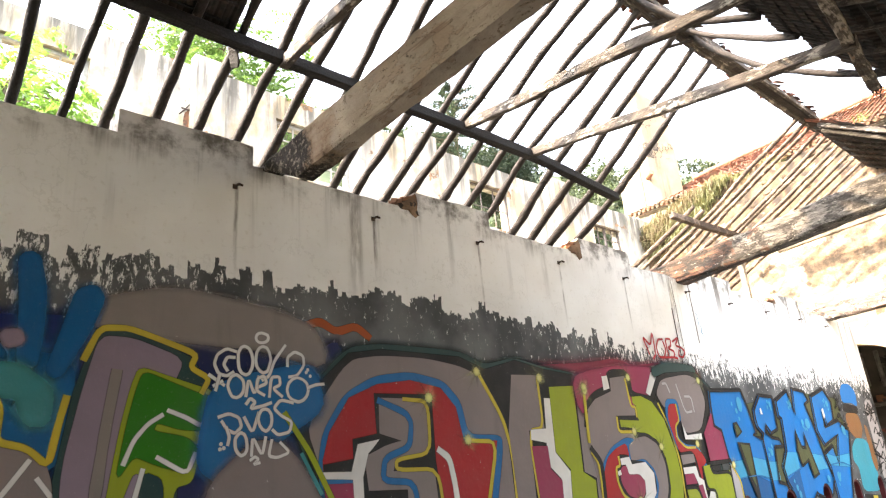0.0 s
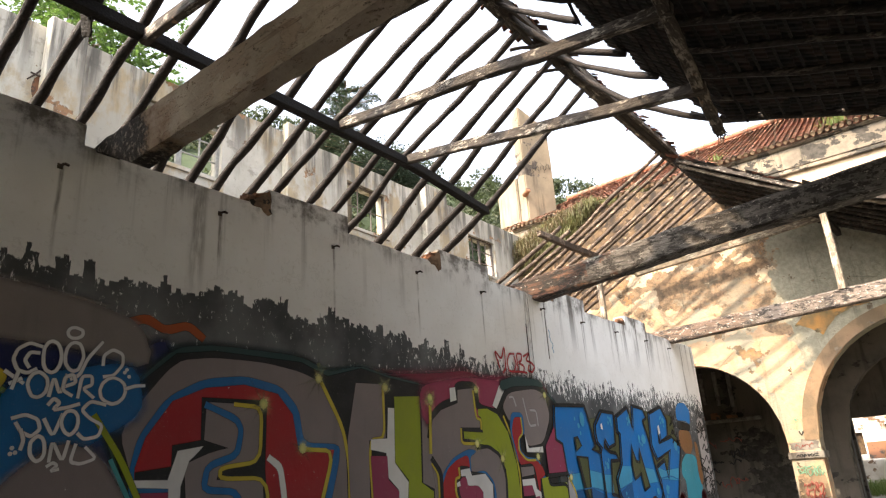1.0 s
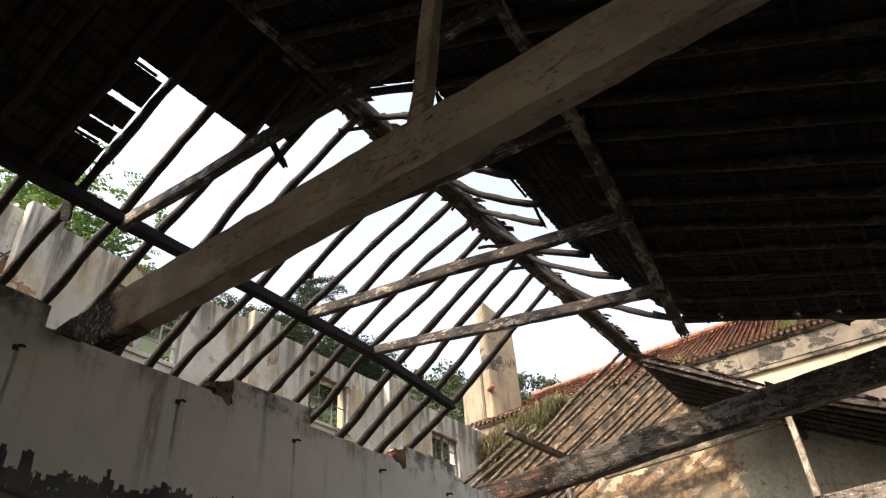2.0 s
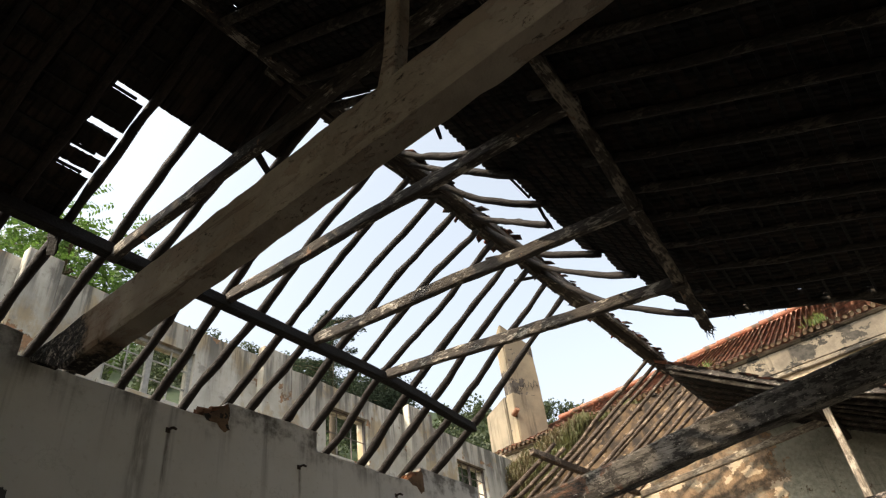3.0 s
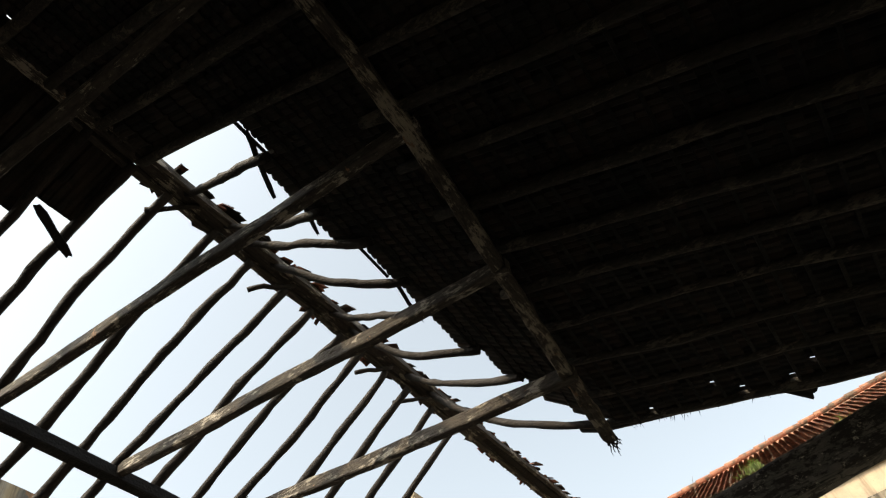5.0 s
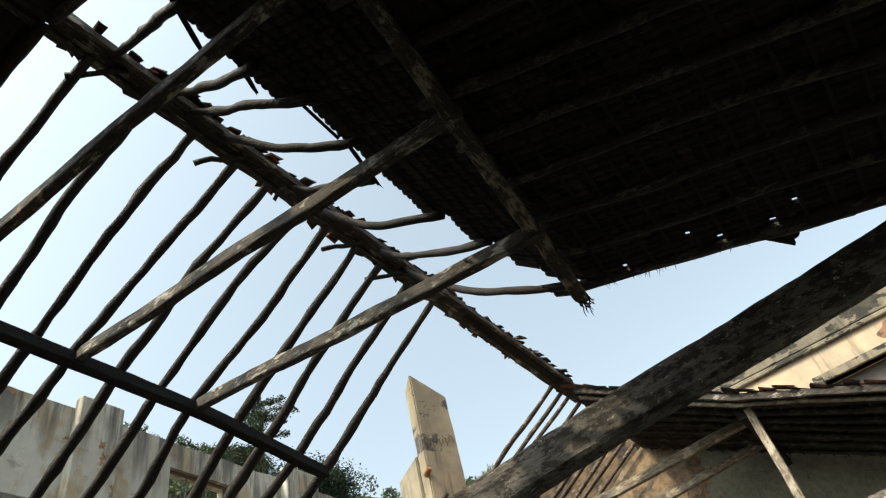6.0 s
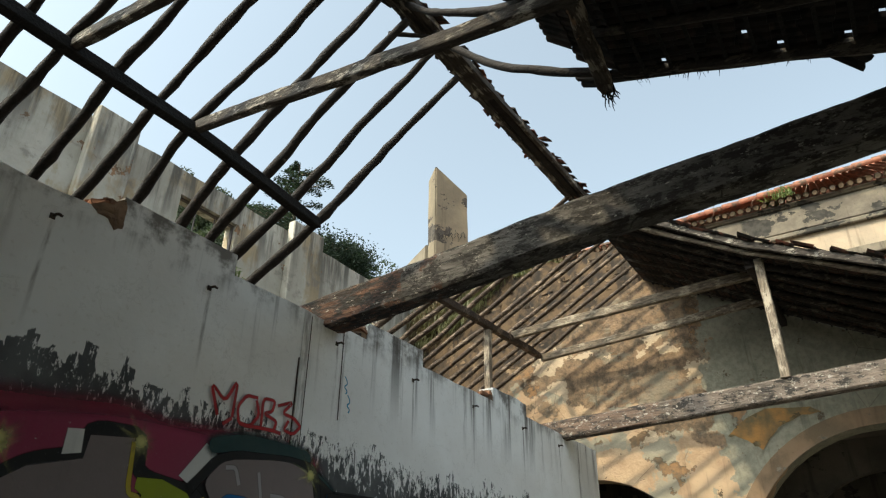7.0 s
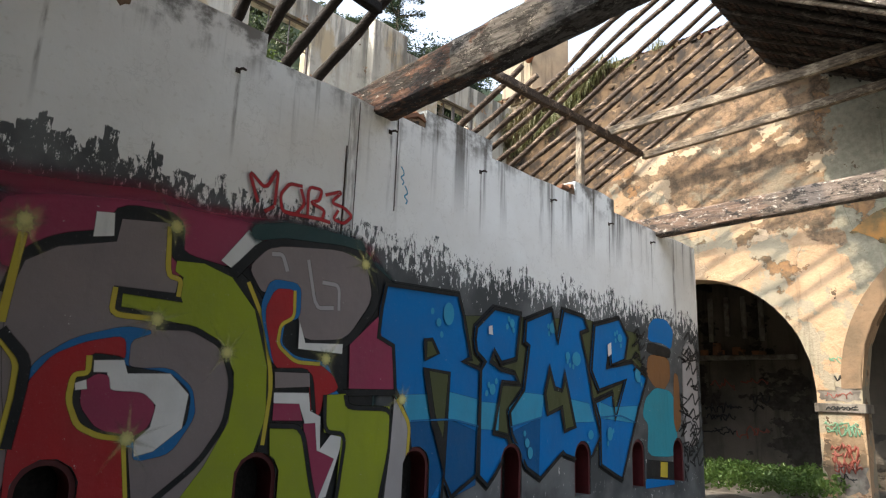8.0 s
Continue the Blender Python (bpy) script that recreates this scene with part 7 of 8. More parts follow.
line(grey_letters, "black", 0.16, [(8.25, 2.26), (8.33, 2.58), (8.56, 2.76), (9.04, 2.9), (9.05, 3.14), (9.59, 3.19), (9.63, 2.8), (10.31, 2.72), (10.62, 2.47), (10.87, 1.65), (10.82, 1.01), (10.7, 0.2)])
fill(grey_letters, "grey", [(8.27, 2.27), (8.34, 2.55), (8.57, 2.71), (9.05, 2.85), (9.07, 3.07), (9.52, 3.13), (9.56, 2.62), (9.66, 2.58), (9.65, 2.45), (9.08, 2.44), (9.1, 2.18), (9.48, 2.15), (9.81, 2.16), (10.21, 2.0), (10.39, 1.63), (10.4, 1.24), (10.2, 0.87), (9.82, 0.3), (9.53, 0.33), (9.39, 1.05), (8.57, 0.43), (8.34, 1.46), (8.27, 1.9)], 0)
fill(grey_letters, "lime", [(9.64, 2.77), (9.92, 2.79), (10.24, 2.7), (10.54, 2.4), (10.75, 1.82), (10.79, 1.3), (10.65, 0.85), (10.58, 0.21), (9.76, 0.3), (10.16, 0.82), (10.38, 1.24), (10.39, 1.74), (10.19, 2.06), (9.87, 2.17), (9.16, 2.25), (9.16, 2.4), (9.7, 2.4), (9.73, 2.63), (9.64, 2.68)], 0)
fill(grey_letters, "black", [(9.08, 2.44), (9.71, 2.45), (9.74, 2.39), (9.16, 2.4), (9.16, 2.26), (9.49, 2.24), (9.49, 2.19), (9.09, 2.2)], 0)
line(grey_letters, "black", 0.06, [(9.51, 2.12), (9.87, 2.15), (10.23, 1.99), (10.37, 1.63), (10.33, 1.22), (10.09, 0.86), (9.64, 0.51)])
line(grey_letters, "yellow", 0.05, [(10.44, 2.69), (10.68, 2.29), (10.84, 1.65), (10.79, 1.01)])
line(grey_letters, "yellow", 0.05, [(9.52, 3.1), (9.56, 2.62), (9.7, 2.6), (9.69, 2.43)])
line(grey_letters, "yellow", 0.05, [(9.09, 2.44), (9.08, 2.19), (9.49, 2.19)])
fill(grey_letters, "blue", [(8.45, 1.51), (8.54, 1.74), (8.81, 1.95), (9.23, 2.09), (9.5, 2.07), (9.28, 1.98), (9.29, 1.7), (9.7, 1.74), (9.94, 1.56), (10.0, 1.3), (9.79, 0.96), (9.46, 0.9), (9.44, 1.05), (8.5, 1.03)])
fill(grey_letters, "red", [(8.45, 1.16), (8.5, 1.55), (8.66, 1.79), (8.91, 1.92), (9.23, 2.0), (9.26, 1.79), (8.98, 1.77), (8.97, 1.64), (8.84, 1.61), (8.84, 1.38), (8.96, 1.2), (9.34, 1.09), (9.47, 0.29), (8.48, 0.4), (8.44, 0.9)])
fill(grey_letters, "black", [(8.96, 1.83), (9.24, 1.81), (9.25, 1.73), (9.7, 1.69), (9.93, 1.51), (9.91, 1.19), (9.47, 0.99), (9.44, 1.1), (9.01, 1.16), (8.84, 1.41), (8.85, 1.62), (8.98, 1.64)])
fill(grey_letters, "white", [(9.0, 1.76), (9.25, 1.78), (9.3, 1.66), (9.7, 1.68), (9.9, 1.5), (9.87, 1.19), (9.62, 0.99), (9.46, 0.95), (9.45, 1.07), (9.58, 1.19), (9.61, 1.4), (9.46, 1.51), (9.15, 1.53), (9.13, 1.68), (9.01, 1.68)], 0)
fill(grey_letters, "magenta", [(8.93, 1.57), (9.04, 1.65), (9.13, 1.64), (9.16, 1.5), (9.46, 1.5), (9.59, 1.39), (9.55, 1.21), (9.43, 1.12), (9.1, 1.19), (8.94, 1.38)])
fill(grey_letters, "white", [(8.87, 1.56), (8.95, 1.59), (8.96, 1.53), (8.88, 1.52)], 0)
line(grey_letters, "yellow", 0.05, [(8.95, 1.81), (8.96, 1.66), (8.84, 1.64), (8.83, 1.42), (8.93, 1.21), (9.12, 1.12), (9.39, 1.09)])
line(grey_letters, "yellow", 0.04, [(9.34, 1.09), (9.46, 0.38)])
fill(grey_letters, "white", [(8.84, 3.09), (8.98, 3.11), (9.0, 2.91), (8.84, 2.87)], 0)
fill(grey_letters, "white", [(10.39, 3.24), (10.54, 3.16), (10.25, 2.8), (10.11, 2.86)], 0)
line(grey_letters, "yellow", 0.07, [(8.28, 2.79), (8.26, 2.5), (8.23, 2.03)])
line(grey_letters, "yellow", 0.07, [(8.25, 1.9), (8.4, 1.73), (8.41, 1.47), (8.37, 1.03)])
line(grey_letters, "black", 0.09, [(8.24, 1.97), (8.46, 1.74), (8.46, 1.47), (8.42, 1.03)])
soft(grey_letters, "dark_teal", [(10.45, 3.29), (10.95, 3.42), (11.96, 3.41), (11.99, 3.3), (10.96, 3.31), (10.46, 3.19)], 0.12)
line(grey_letters, "black", 0.12, [(10.25, 2.75), (10.61, 3.16), (11.62, 3.26), (12.12, 3.24), (12.27, 2.7), (11.83, 2.13), (11.19, 2.11)])
fill(grey_letters, "grey", [(10.43, 2.85), (10.68, 3.12), (11.62, 3.25), (12.05, 3.17), (12.18, 2.73), (11.8, 2.21), (11.22, 2.15), (11.12, 2.35), (11.03, 2.72), (10.73, 2.74), (10.63, 2.59)])
line(grey_letters, "pale_grey", 0.05, [(10.69, 3.04), (10.83, 3.06), (10.91, 2.88)])
line(grey_letters, "pale_grey", 0.05, [(11.18, 3.06), (11.33, 2.52), (11.59, 2.55)])
line(grey_letters, "pale_grey", 0.05, [(11.4, 2.83), (11.65, 2.83), (11.67, 2.53)])
fill(grey_letters, "blue", [(10.61, 2.44), (10.71, 2.76), (11.1, 2.76), (11.12, 2.39), (10.92, 2.31), (10.9, 2.07), (11.1, 1.94), (11.56, 1.91), (11.68, 1.62), (11.77, 1.54), (11.51, 1.5), (11.4, 1.84), (10.95, 1.82), (10.8, 1.88)])
fill(grey_letters, "red", [(10.67, 2.4), (10.78, 2.66), (11.03, 2.68), (11.04, 2.39), (10.87, 2.28), (10.86, 2.07), (11.09, 1.89), (11.45, 1.88), (11.65, 1.76), (11.74, 1.62), (11.53, 1.54), (11.49, 1.32), (11.38, 1.32), (11.31, 1.78), (10.86, 1.78)])
line(grey_letters, "yellow", 0.04, [(11.03, 2.68), (11.05, 2.38), (10.88, 2.28), (10.86, 2.06), (11.11, 1.89), (11.45, 1.89)])
fill(grey_letters, "white", [(11.13, 2.33), (11.22, 2.1), (11.76, 2.13), (11.76, 2.04), (11.14, 2.05)], 0)
fill(grey_letters, "magenta", [(11.88, 2.14), (12.3, 2.52), (12.37, 2.25), (12.57, 2.19), (12.67, 1.65), (11.9, 1.64)], 0)
line(grey_letters, "black", 0.06, [(10.85, 1.78), (11.33, 1.81), (11.42, 1.31)])
line(grey_letters, "black", 0.08, [(11.81, 1.58), (12.67, 1.61)])
fill(grey_letters, "grey", [(10.86, 1.76), (11.31, 1.77), (11.33, 1.64), (10.88, 1.61)], 0)
fill(grey_letters, "white", [(10.87, 1.54), (11.32, 1.55), (11.35, 1.36), (11.5, 1.3), (11.53, 0.94), (11.76, 1.19), (11.85, 1.08), (11.65, 0.44), (11.5, 0.4), (11.64, 0.86), (11.37, 0.93), (11.3, 1.26), (11.21, 1.44), (10.88, 1.44)], 0)
fill(grey_letters, "magenta", [(10.88, 1.43), (11.2, 1.43), (11.26, 1.27), (10.88, 1.27)], 0)
fill(grey_letters, "magenta", [(11.29, 1.23), (11.43, 1.23), (11.48, 0.93), (11.73, 0.84), (11.53, 0.4), (11.39, 0.64)], 0)
fill(grey_letters, "lime", [(11.55, 1.54), (11.85, 1.56), (11.9, 1.42), (12.56, 1.43), (12.58, 0.9), (12.4, 0.02), (11.79, 0.08), (11.84, 1.08), (11.58, 1.14)], 0)
fill(grey_letters, "lime", [(10.86, 1.18), (11.26, 1.18), (11.33, 0.94), (11.6, 0.1), (10.85, 0.18), (10.9, 0.84)], 0)
line(grey_letters, "black", 0.06, [(11.85, 1.56), (11.9, 1.41), (12.62, 1.41), (12.6, 0.89), (12.4, 0.02)])
line(grey_letters, "black", 0.06, [(10.84, 1.21), (11.27, 1.2), (11.44, 0.58), (11.53, 0.34)])
line(grey_letters, "black", 0.05, [(11.55, 1.55), (11.58, 1.14), (11.89, 1.11), (11.83, 0.56), (11.78, 0.2)])
fill(grey_letters, "pale_grey", [(12.65, 1.54), (12.88, 1.29), (12.96, 0.02), (12.52, 0.02), (12.62, 0.9)], 0)
line(grey_letters, "yellow", 0.05, [(12.69, 1.53), (12.93, 1.22), (12.91, 0.82)])
star(grey_letters, (5.88, 3.03))
star(grey_letters, (4.97, 2.65))
star(grey_letters, (5.6, 2.12))
star(grey_letters, (7.2, 3.0))
star(grey_letters, (8.28, 2.85))
star(grey_letters, (8.27, 2.9))
star(grey_letters, (9.58, 3.11))
star(grey_letters, (9.5, 2.19))
star(grey_letters, (10.26, 1.93))
star(grey_letters, (9.36, 1.1))
star(grey_letters, (12.03, 3.15))
star(grey_letters, (11.52, 1.95))
star(grey_letters, (12.77, 1.53))
blue_letters = thing("graffiti", (16.0, 0.0, 0.0), "bright blue REMS graffiti letters with black outlines", "graffiti")
fill(blue_letters, "olive", [(12.48, 2.77), (14.04, 2.73), (14.29, 2.76), (17.32, 3.04), (19.27, 2.97), (19.45, 2.2), (19.01, 1.12), (18.22, 0.73), (16.53, 0.87), (15.0, 0.83), (13.52, 0.87), (12.87, 1.17)], 0)
hard(blue_letters, "black", 0.12, [(12.41, 2.96), (13.81, 3.01), (13.94, 2.7), (14.11, 2.14), (13.94, 2.08), (14.34, 1.99), (14.32, 1.16), (14.3, 0.53), (13.77, 0.28), (13.61, 0.53), (13.58, 0.23), (13.14, 0.27), (12.97, 0.89), (12.89, 1.27), (12.65, 1.65), (12.58, 2.19), (12.32, 2.28), (12.35, 2.65)])
hard(blue_letters, "black", 0.12, [(14.2, 2.42), (14.23, 2.6), (14.64, 2.92), (15.3, 2.9), (15.2, 2.21), (14.82, 2.12), (14.65, 2.29), (14.57, 2.12), (14.82, 2.01), (15.17, 1.97), (15.27, 1.84), (14.85, 1.84), (14.74, 1.39), (14.67, 1.09), (15.0, 1.03), (15.07, 0.91), (14.73, 0.53), (14.55, 0.37), (14.35, 0.51), (14.34, 1.99), (14.44, 2.11), (14.24, 2.24)])
hard(blue_letters, "black", 0.12, [(15.45, 2.82), (16.19, 3.08), (16.36, 2.55), (16.54, 3.12), (17.2, 3.08), (17.33, 2.87), (17.08, 2.79), (17.29, 2.29), (17.5, 1.56), (17.73, 1.01), (17.46, 0.71), (17.05, 0.62), (16.58, 0.73), (16.51, 0.78), (15.87, 0.4), (15.5, 0.57), (15.11, 1.08), (15.05, 1.4), (15.41, 1.74), (15.54, 2.43), (15.42, 2.48)])
hard(blue_letters, "black", 0.12, [(17.57, 2.97), (18.49, 3.19), (18.83, 2.85), (18.69, 2.42), (18.16, 2.28), (18.11, 2.65), (17.99, 2.23), (18.98, 2.39), (19.59, 2.12), (19.2, 1.52), (18.5, 0.24), (18.11, 0.38), (17.74, 0.52), (17.72, 1.28), (17.55, 1.6), (18.19, 1.77), (18.27, 1.31), (18.71, 2.04), (17.7, 1.81), (17.44, 2.15)])
fill(blue_letters, "azure", [(12.41, 2.96), (13.81, 3.01), (13.94, 2.7), (14.11, 2.14), (13.94, 2.08), (14.34, 1.99), (14.32, 1.16), (14.3, 0.53), (13.77, 0.28), (13.61, 0.53), (13.58, 0.23), (13.14, 0.27), (12.97, 0.89), (12.89, 1.27), (12.65, 1.65), (12.58, 2.19), (12.32, 2.28), (12.35, 2.65)], 0)
fill(blue_letters, "azure", [(14.2, 2.42), (14.23, 2.6), (14.64, 2.92), (15.3, 2.9), (15.2, 2.21), (14.82, 2.12), (14.65, 2.29), (14.57, 2.12), (14.82, 2.01), (15.17, 1.97), (15.27, 1.84), (14.85, 1.84), (14.74, 1.39), (14.67, 1.09), (15.0, 1.03), (15.07, 0.91), (14.73, 0.53), (14.55, 0.37), (14.35, 0.51), (14.34, 1.99), (14.44, 2.11), (14.24, 2.24)], 0)
fill(blue_letters, "azure", [(15.45, 2.82), (16.19, 3.08), (16.36, 2.55), (16.54, 3.12), (17.2, 3.08), (17.33, 2.87), (17.08, 2.79), (17.29, 2.29), (17.5, 1.56), (17.73, 1.01), (17.46, 0.71), (17.05, 0.62), (16.58, 0.73), (16.51, 0.78), (15.87, 0.4), (15.5, 0.57), (15.11, 1.08), (15.05, 1.4), (15.41, 1.74), (15.54, 2.43), (15.42, 2.48)], 0)
fill(blue_letters, "azure", [(17.57, 2.97), (18.49, 3.19), (18.83, 2.85), (18.69, 2.42), (18.16, 2.28), (18.11, 2.65), (17.99, 2.23), (18.98, 2.39), (19.59, 2.12), (19.2, 1.52), (18.5, 0.24), (18.11, 0.38), (17.74, 0.52), (17.72, 1.28), (17.55, 1.6), (18.19, 1.77), (18.27, 1.31), (18.71, 2.04), (17.7, 1.81), (17.44, 2.15)], 0)
fill(blue_letters, "deep_azure", [(12.95, 1.25), (13.73, 1.27), (14.28, 1.12), (14.3, 0.4), (13.77, 0.26), (13.62, 0.55), (13.38, 0.28), (13.1, 0.31)], 0)
fill(blue_letters, "deep_azure", [(15.08, 1.08), (15.88, 1.32), (15.84, 0.4), (15.51, 0.56)], 0)
fill(blue_letters, "sky_blue", [(12.67, 1.57), (13.27, 1.6), (13.71, 1.64), (14.3, 1.56), (14.31, 1.19), (13.73, 1.29), (12.95, 1.26)], 0)
fill(blue_letters, "sky_blue", [(14.35, 1.53), (14.82, 1.51), (14.8, 1.14), (14.36, 1.16)], 0)
fill(blue_letters, "sky_blue", [(15.07, 1.46), (15.42, 1.69), (15.98, 1.67), (15.91, 1.33), (15.08, 1.18)], 0)
fill(blue_letters, "sky_blue", [(16.55, 1.65), (17.38, 1.56), (17.56, 1.27), (16.61, 1.25)], 0)
fill(blue_letters, "sky_blue", [(17.73, 1.6), (18.18, 1.51), (19.2, 1.56), (19.04, 1.25), (17.72, 1.34)], 0)
for c in ((13.3, 2.72), (13.5, 2.42), (14.98, 2.68), (15.02, 2.80), (15.14, 2.64), (16.27, 2.74), (16.12, 2.68), (16.10, 2.80), (16.24, 2.88), (16.76, 2.2), (16.68, 2.26), (16.86, 2.18), (18.36, 2.76), (18.42, 2.92), (18.56, 2.68), (18.34, 2.88), (14.55, 1.78), (14.72, 1.84), (14.50, 1.66), (19.32, 2.24), (19.36, 1.98), (19.28, 2.06), (15.45, 1.08), (17.3, 0.9), (18.0, 0.88), (18.2, 1.1)):
    dot(blue_letters, "sky_blue", c, 0.035, 0.045)
dot(blue_letters, "sky_blue", (13.62, 2.72), 0.11, 0.16)
dot(blue_letters, "sky_blue", (13.42, 2.58), 0.05, 0.06)
dot(blue_letters, "sky_blue", (15.09, 2.74), 0.06, 0.07)
dot(blue_letters, "sky_blue", (14.63, 1.72), 0.07, 0.08)
dot(blue_letters, "sky_blue", (16.19, 2.78), 0.07, 0.09)
dot(blue_letters, "sky_blue", (16.95, 2.32), 0.14, 0.12)
dot(blue_letters, "sky_blue", (16.67, 2.35), 0.07, 0.07)
dot(blue_letters, "sky_blue", (18.51, 2.82), 0.09, 0.08)
dot(blue_letters, "sky_blue", (19.2, 2.15), 0.12, 0.13)
dot(blue_letters, "sky_blue", (15.51, 0.94), 0.06, 0.07)
dot(blue_letters, "sky_blue", (15.59, 0.79), 0.07, 0.09)
dot(blue_letters, "sky_blue", (17.4, 1.04), 0.09, 0.08)
dot(blue_letters, "sky_blue", (18.07, 1.05), 0.10, 0.12)
fill(blue_letters, "black", [(13.14, 2.33), (13.3, 2.35), (13.45, 2.16), (13.17, 2.04)], 0)
fill(blue_letters, "olive", [(13.21, 2.3), (13.28, 2.3), (13.39, 2.15), (13.21, 2.09)], 0)
fill(blue_letters, "black", [(13.15, 1.95), (13.68, 1.92), (13.63, 0.53), (13.35, 1.22)], 0)
fill(blue_letters, "olive", [(13.27, 1.91), (13.63, 1.88), (13.57, 1.05), (13.42, 1.34)], 0)
fill(blue_letters, "black", [(16.12, 2.19), (16.28, 1.82), (16.48, 1.79), (16.56, 2.13), (16.92, 1.16), (16.55, 1.08), (16.44, 1.46), (16.04, 1.35), (15.96, 1.71)], 0)
fill(blue_letters, "olive", [(16.13, 1.99), (16.24, 1.75), (16.5, 1.72), (16.57, 1.92), (16.83, 1.19), (16.6, 1.15), (16.51, 1.54), (16.09, 1.42), (16.03, 1.7)], 0)
hard(blue_letters, "black", 0.055, [(12.41, 2.96), (13.81, 3.01), (13.94, 2.7), (14.11, 2.14), (13.94, 2.08), (14.34, 1.99), (14.32, 1.16), (14.3, 0.53), (13.77, 0.28), (13.61, 0.53), (13.58, 0.23), (13.14, 0.27), (12.97, 0.89), (12.89, 1.27), (12.65, 1.65), (12.58, 2.19), (12.32, 2.28), (12.35, 2.65)])
hard(blue_letters, "black", 0.055, [(14.2, 2.42), (14.23, 2.6), (14.64, 2.92), (15.3, 2.9), (15.2, 2.21), (14.82, 2.12), (14.65, 2.29), (14.57, 2.12), (14.82, 2.01), (15.17, 1.97), (15.27, 1.84), (14.85, 1.84), (14.74, 1.39), (14.67, 1.09), (15.0, 1.03), (15.07, 0.91), (14.73, 0.53), (14.55, 0.37), (14.35, 0.51), (14.34, 1.99), (14.44, 2.11), (14.24, 2.24)])
hard(blue_letters, "black", 0.055, [(15.45, 2.82), (16.19, 3.08), (16.36, 2.55), (16.54, 3.12), (17.2, 3.08), (17.33, 2.87), (17.08, 2.79), (17.29, 2.29), (17.5, 1.56), (17.73, 1.01), (17.46, 0.71), (17.05, 0.62), (16.58, 0.73), (16.51, 0.78), (15.87, 0.4), (15.5, 0.57), (15.11, 1.08), (15.05, 1.4), (15.41, 1.74), (15.54, 2.43), (15.42, 2.48)])
hard(blue_letters, "black", 0.055, [(17.57, 2.97), (18.49, 3.19), (18.83, 2.85), (18.69, 2.42), (18.16, 2.28), (18.11, 2.65), (17.99, 2.23), (18.98, 2.39), (19.59, 2.12), (19.2, 1.52), (18.5, 0.24), (18.11, 0.38), (17.74, 0.52), (17.72, 1.28), (17.55, 1.6), (18.19, 1.77), (18.27, 1.31), (18.71, 2.04), (17.7, 1.81), (17.44, 2.15)])
line(blue_letters, "blue", 0.024, [(12.95, 1.26), (13.73, 1.29), (14.31, 1.19)])
line(blue_letters, "blue", 0.024, [(15.08, 1.18), (15.91, 1.33)])
line(blue_letters, "blue", 0.024, [(17.72, 1.34), (18.47, 1.38), (19.04, 1.25)])
fill(blue_letters, "white", [(14.51, 2.63), (14.57, 2.65), (14.59, 2.52), (14.51, 2.53)], 0)
fill(blue_letters, "white", [(18.03, 2.65), (18.14, 2.7), (18.15, 2.5), (18.04, 2.44)], 0)
painted_figure = thing("graffiti", (20.4, 0.0, 0.0), "painted wall figure in plain blue, teal and brown shapes", "graffiti")
fill(painted_figure, "azure", [(19.73, 2.88), (19.78, 3.19), (20.05, 3.37), (20.6, 3.4), (20.95, 3.19), (20.81, 2.78), (20.41, 2.89)])
fill(painted_figure, "black", [(19.73, 2.85), (20.81, 2.78), (20.71, 2.58), (19.66, 2.64)])
fill(painted_figure, "brown", [(19.73, 2.6), (20.68, 2.58), (20.72, 2.15), (20.34, 1.88), (19.93, 1.98), (19.62, 2.21)])
fill(painted_figure, "turquoise", [(19.55, 1.71), (20.0, 1.94), (20.72, 1.89), (21.02, 1.55), (20.9, 0.56), (19.56, 0.62), (19.66, 1.2), (19.41, 1.38)])
fill(painted_figure, "brown", [(20.9, 2.3), (21.12, 2.23), (21.18, 1.22), (20.93, 1.04), (20.82, 1.31)])
fill(painted_figure, "black", [(19.55, 0.53), (20.91, 0.43), (20.88, 0.11), (19.52, 0.21)], 0)
fill(painted_figure, "yellow", [(20.14, 0.47), (20.45, 0.45), (20.42, 0.17), (20.11, 0.2)], 0)
fill(painted_figure, "azure", [(19.5, 0.18), (20.87, 0.07), (20.87, 0.02), (19.37, 0.02)], 0)
red_tag = thing("graffiti", (11.0, 0.0, 0.0), "thin red tag sprayed on the white limewash", "graffiti")
lifts[red_tag.name] = 0.03
line(red_tag, "red", 0.042, [(10.45, 3.57), (10.3, 3.91), (10.53, 3.74), (10.67, 4.04), (10.66, 3.59)])
line(red_tag, "red", 0.042, [(10.66, 3.58), (10.54, 3.49)])
line(red_tag, "red", 0.042, [(11.01, 3.9), (10.83, 3.89), (10.72, 3.73), (10.76, 3.55), (10.94, 3.54), (11.06, 3.7), (10.99, 3.87)])
line(red_tag, "red", 0.042, [(11.11, 3.55), (11.09, 3.92), (11.29, 3.93), (11.26, 3.79), (11.13, 3.74), (11.35, 3.69), (11.32, 3.57)])
line(red_tag, "red", 0.042, [(11.34, 3.88), (11.6, 3.99), (11.43, 3.81), (11.64, 3.79), (11.77, 3.71), (11.65, 3.59), (11.48, 3.61), (11.55, 3.74)])
line(red_tag, "red", 0.042, [(10.85, 3.54), (11.28, 3.57), (11.44, 3.56)])
black_tags = thing("graffiti", (21.4, 0.0, 0.0), "black marker scribbles near the end of the wall", "graffiti")
soft(black_tags, "pale_grey", [(21.45, 2.85), (21.99, 3.0), (22.07, 1.84), (22.08, 0.9), (21.4, 0.8), (21.4, 1.57)], 0.16)
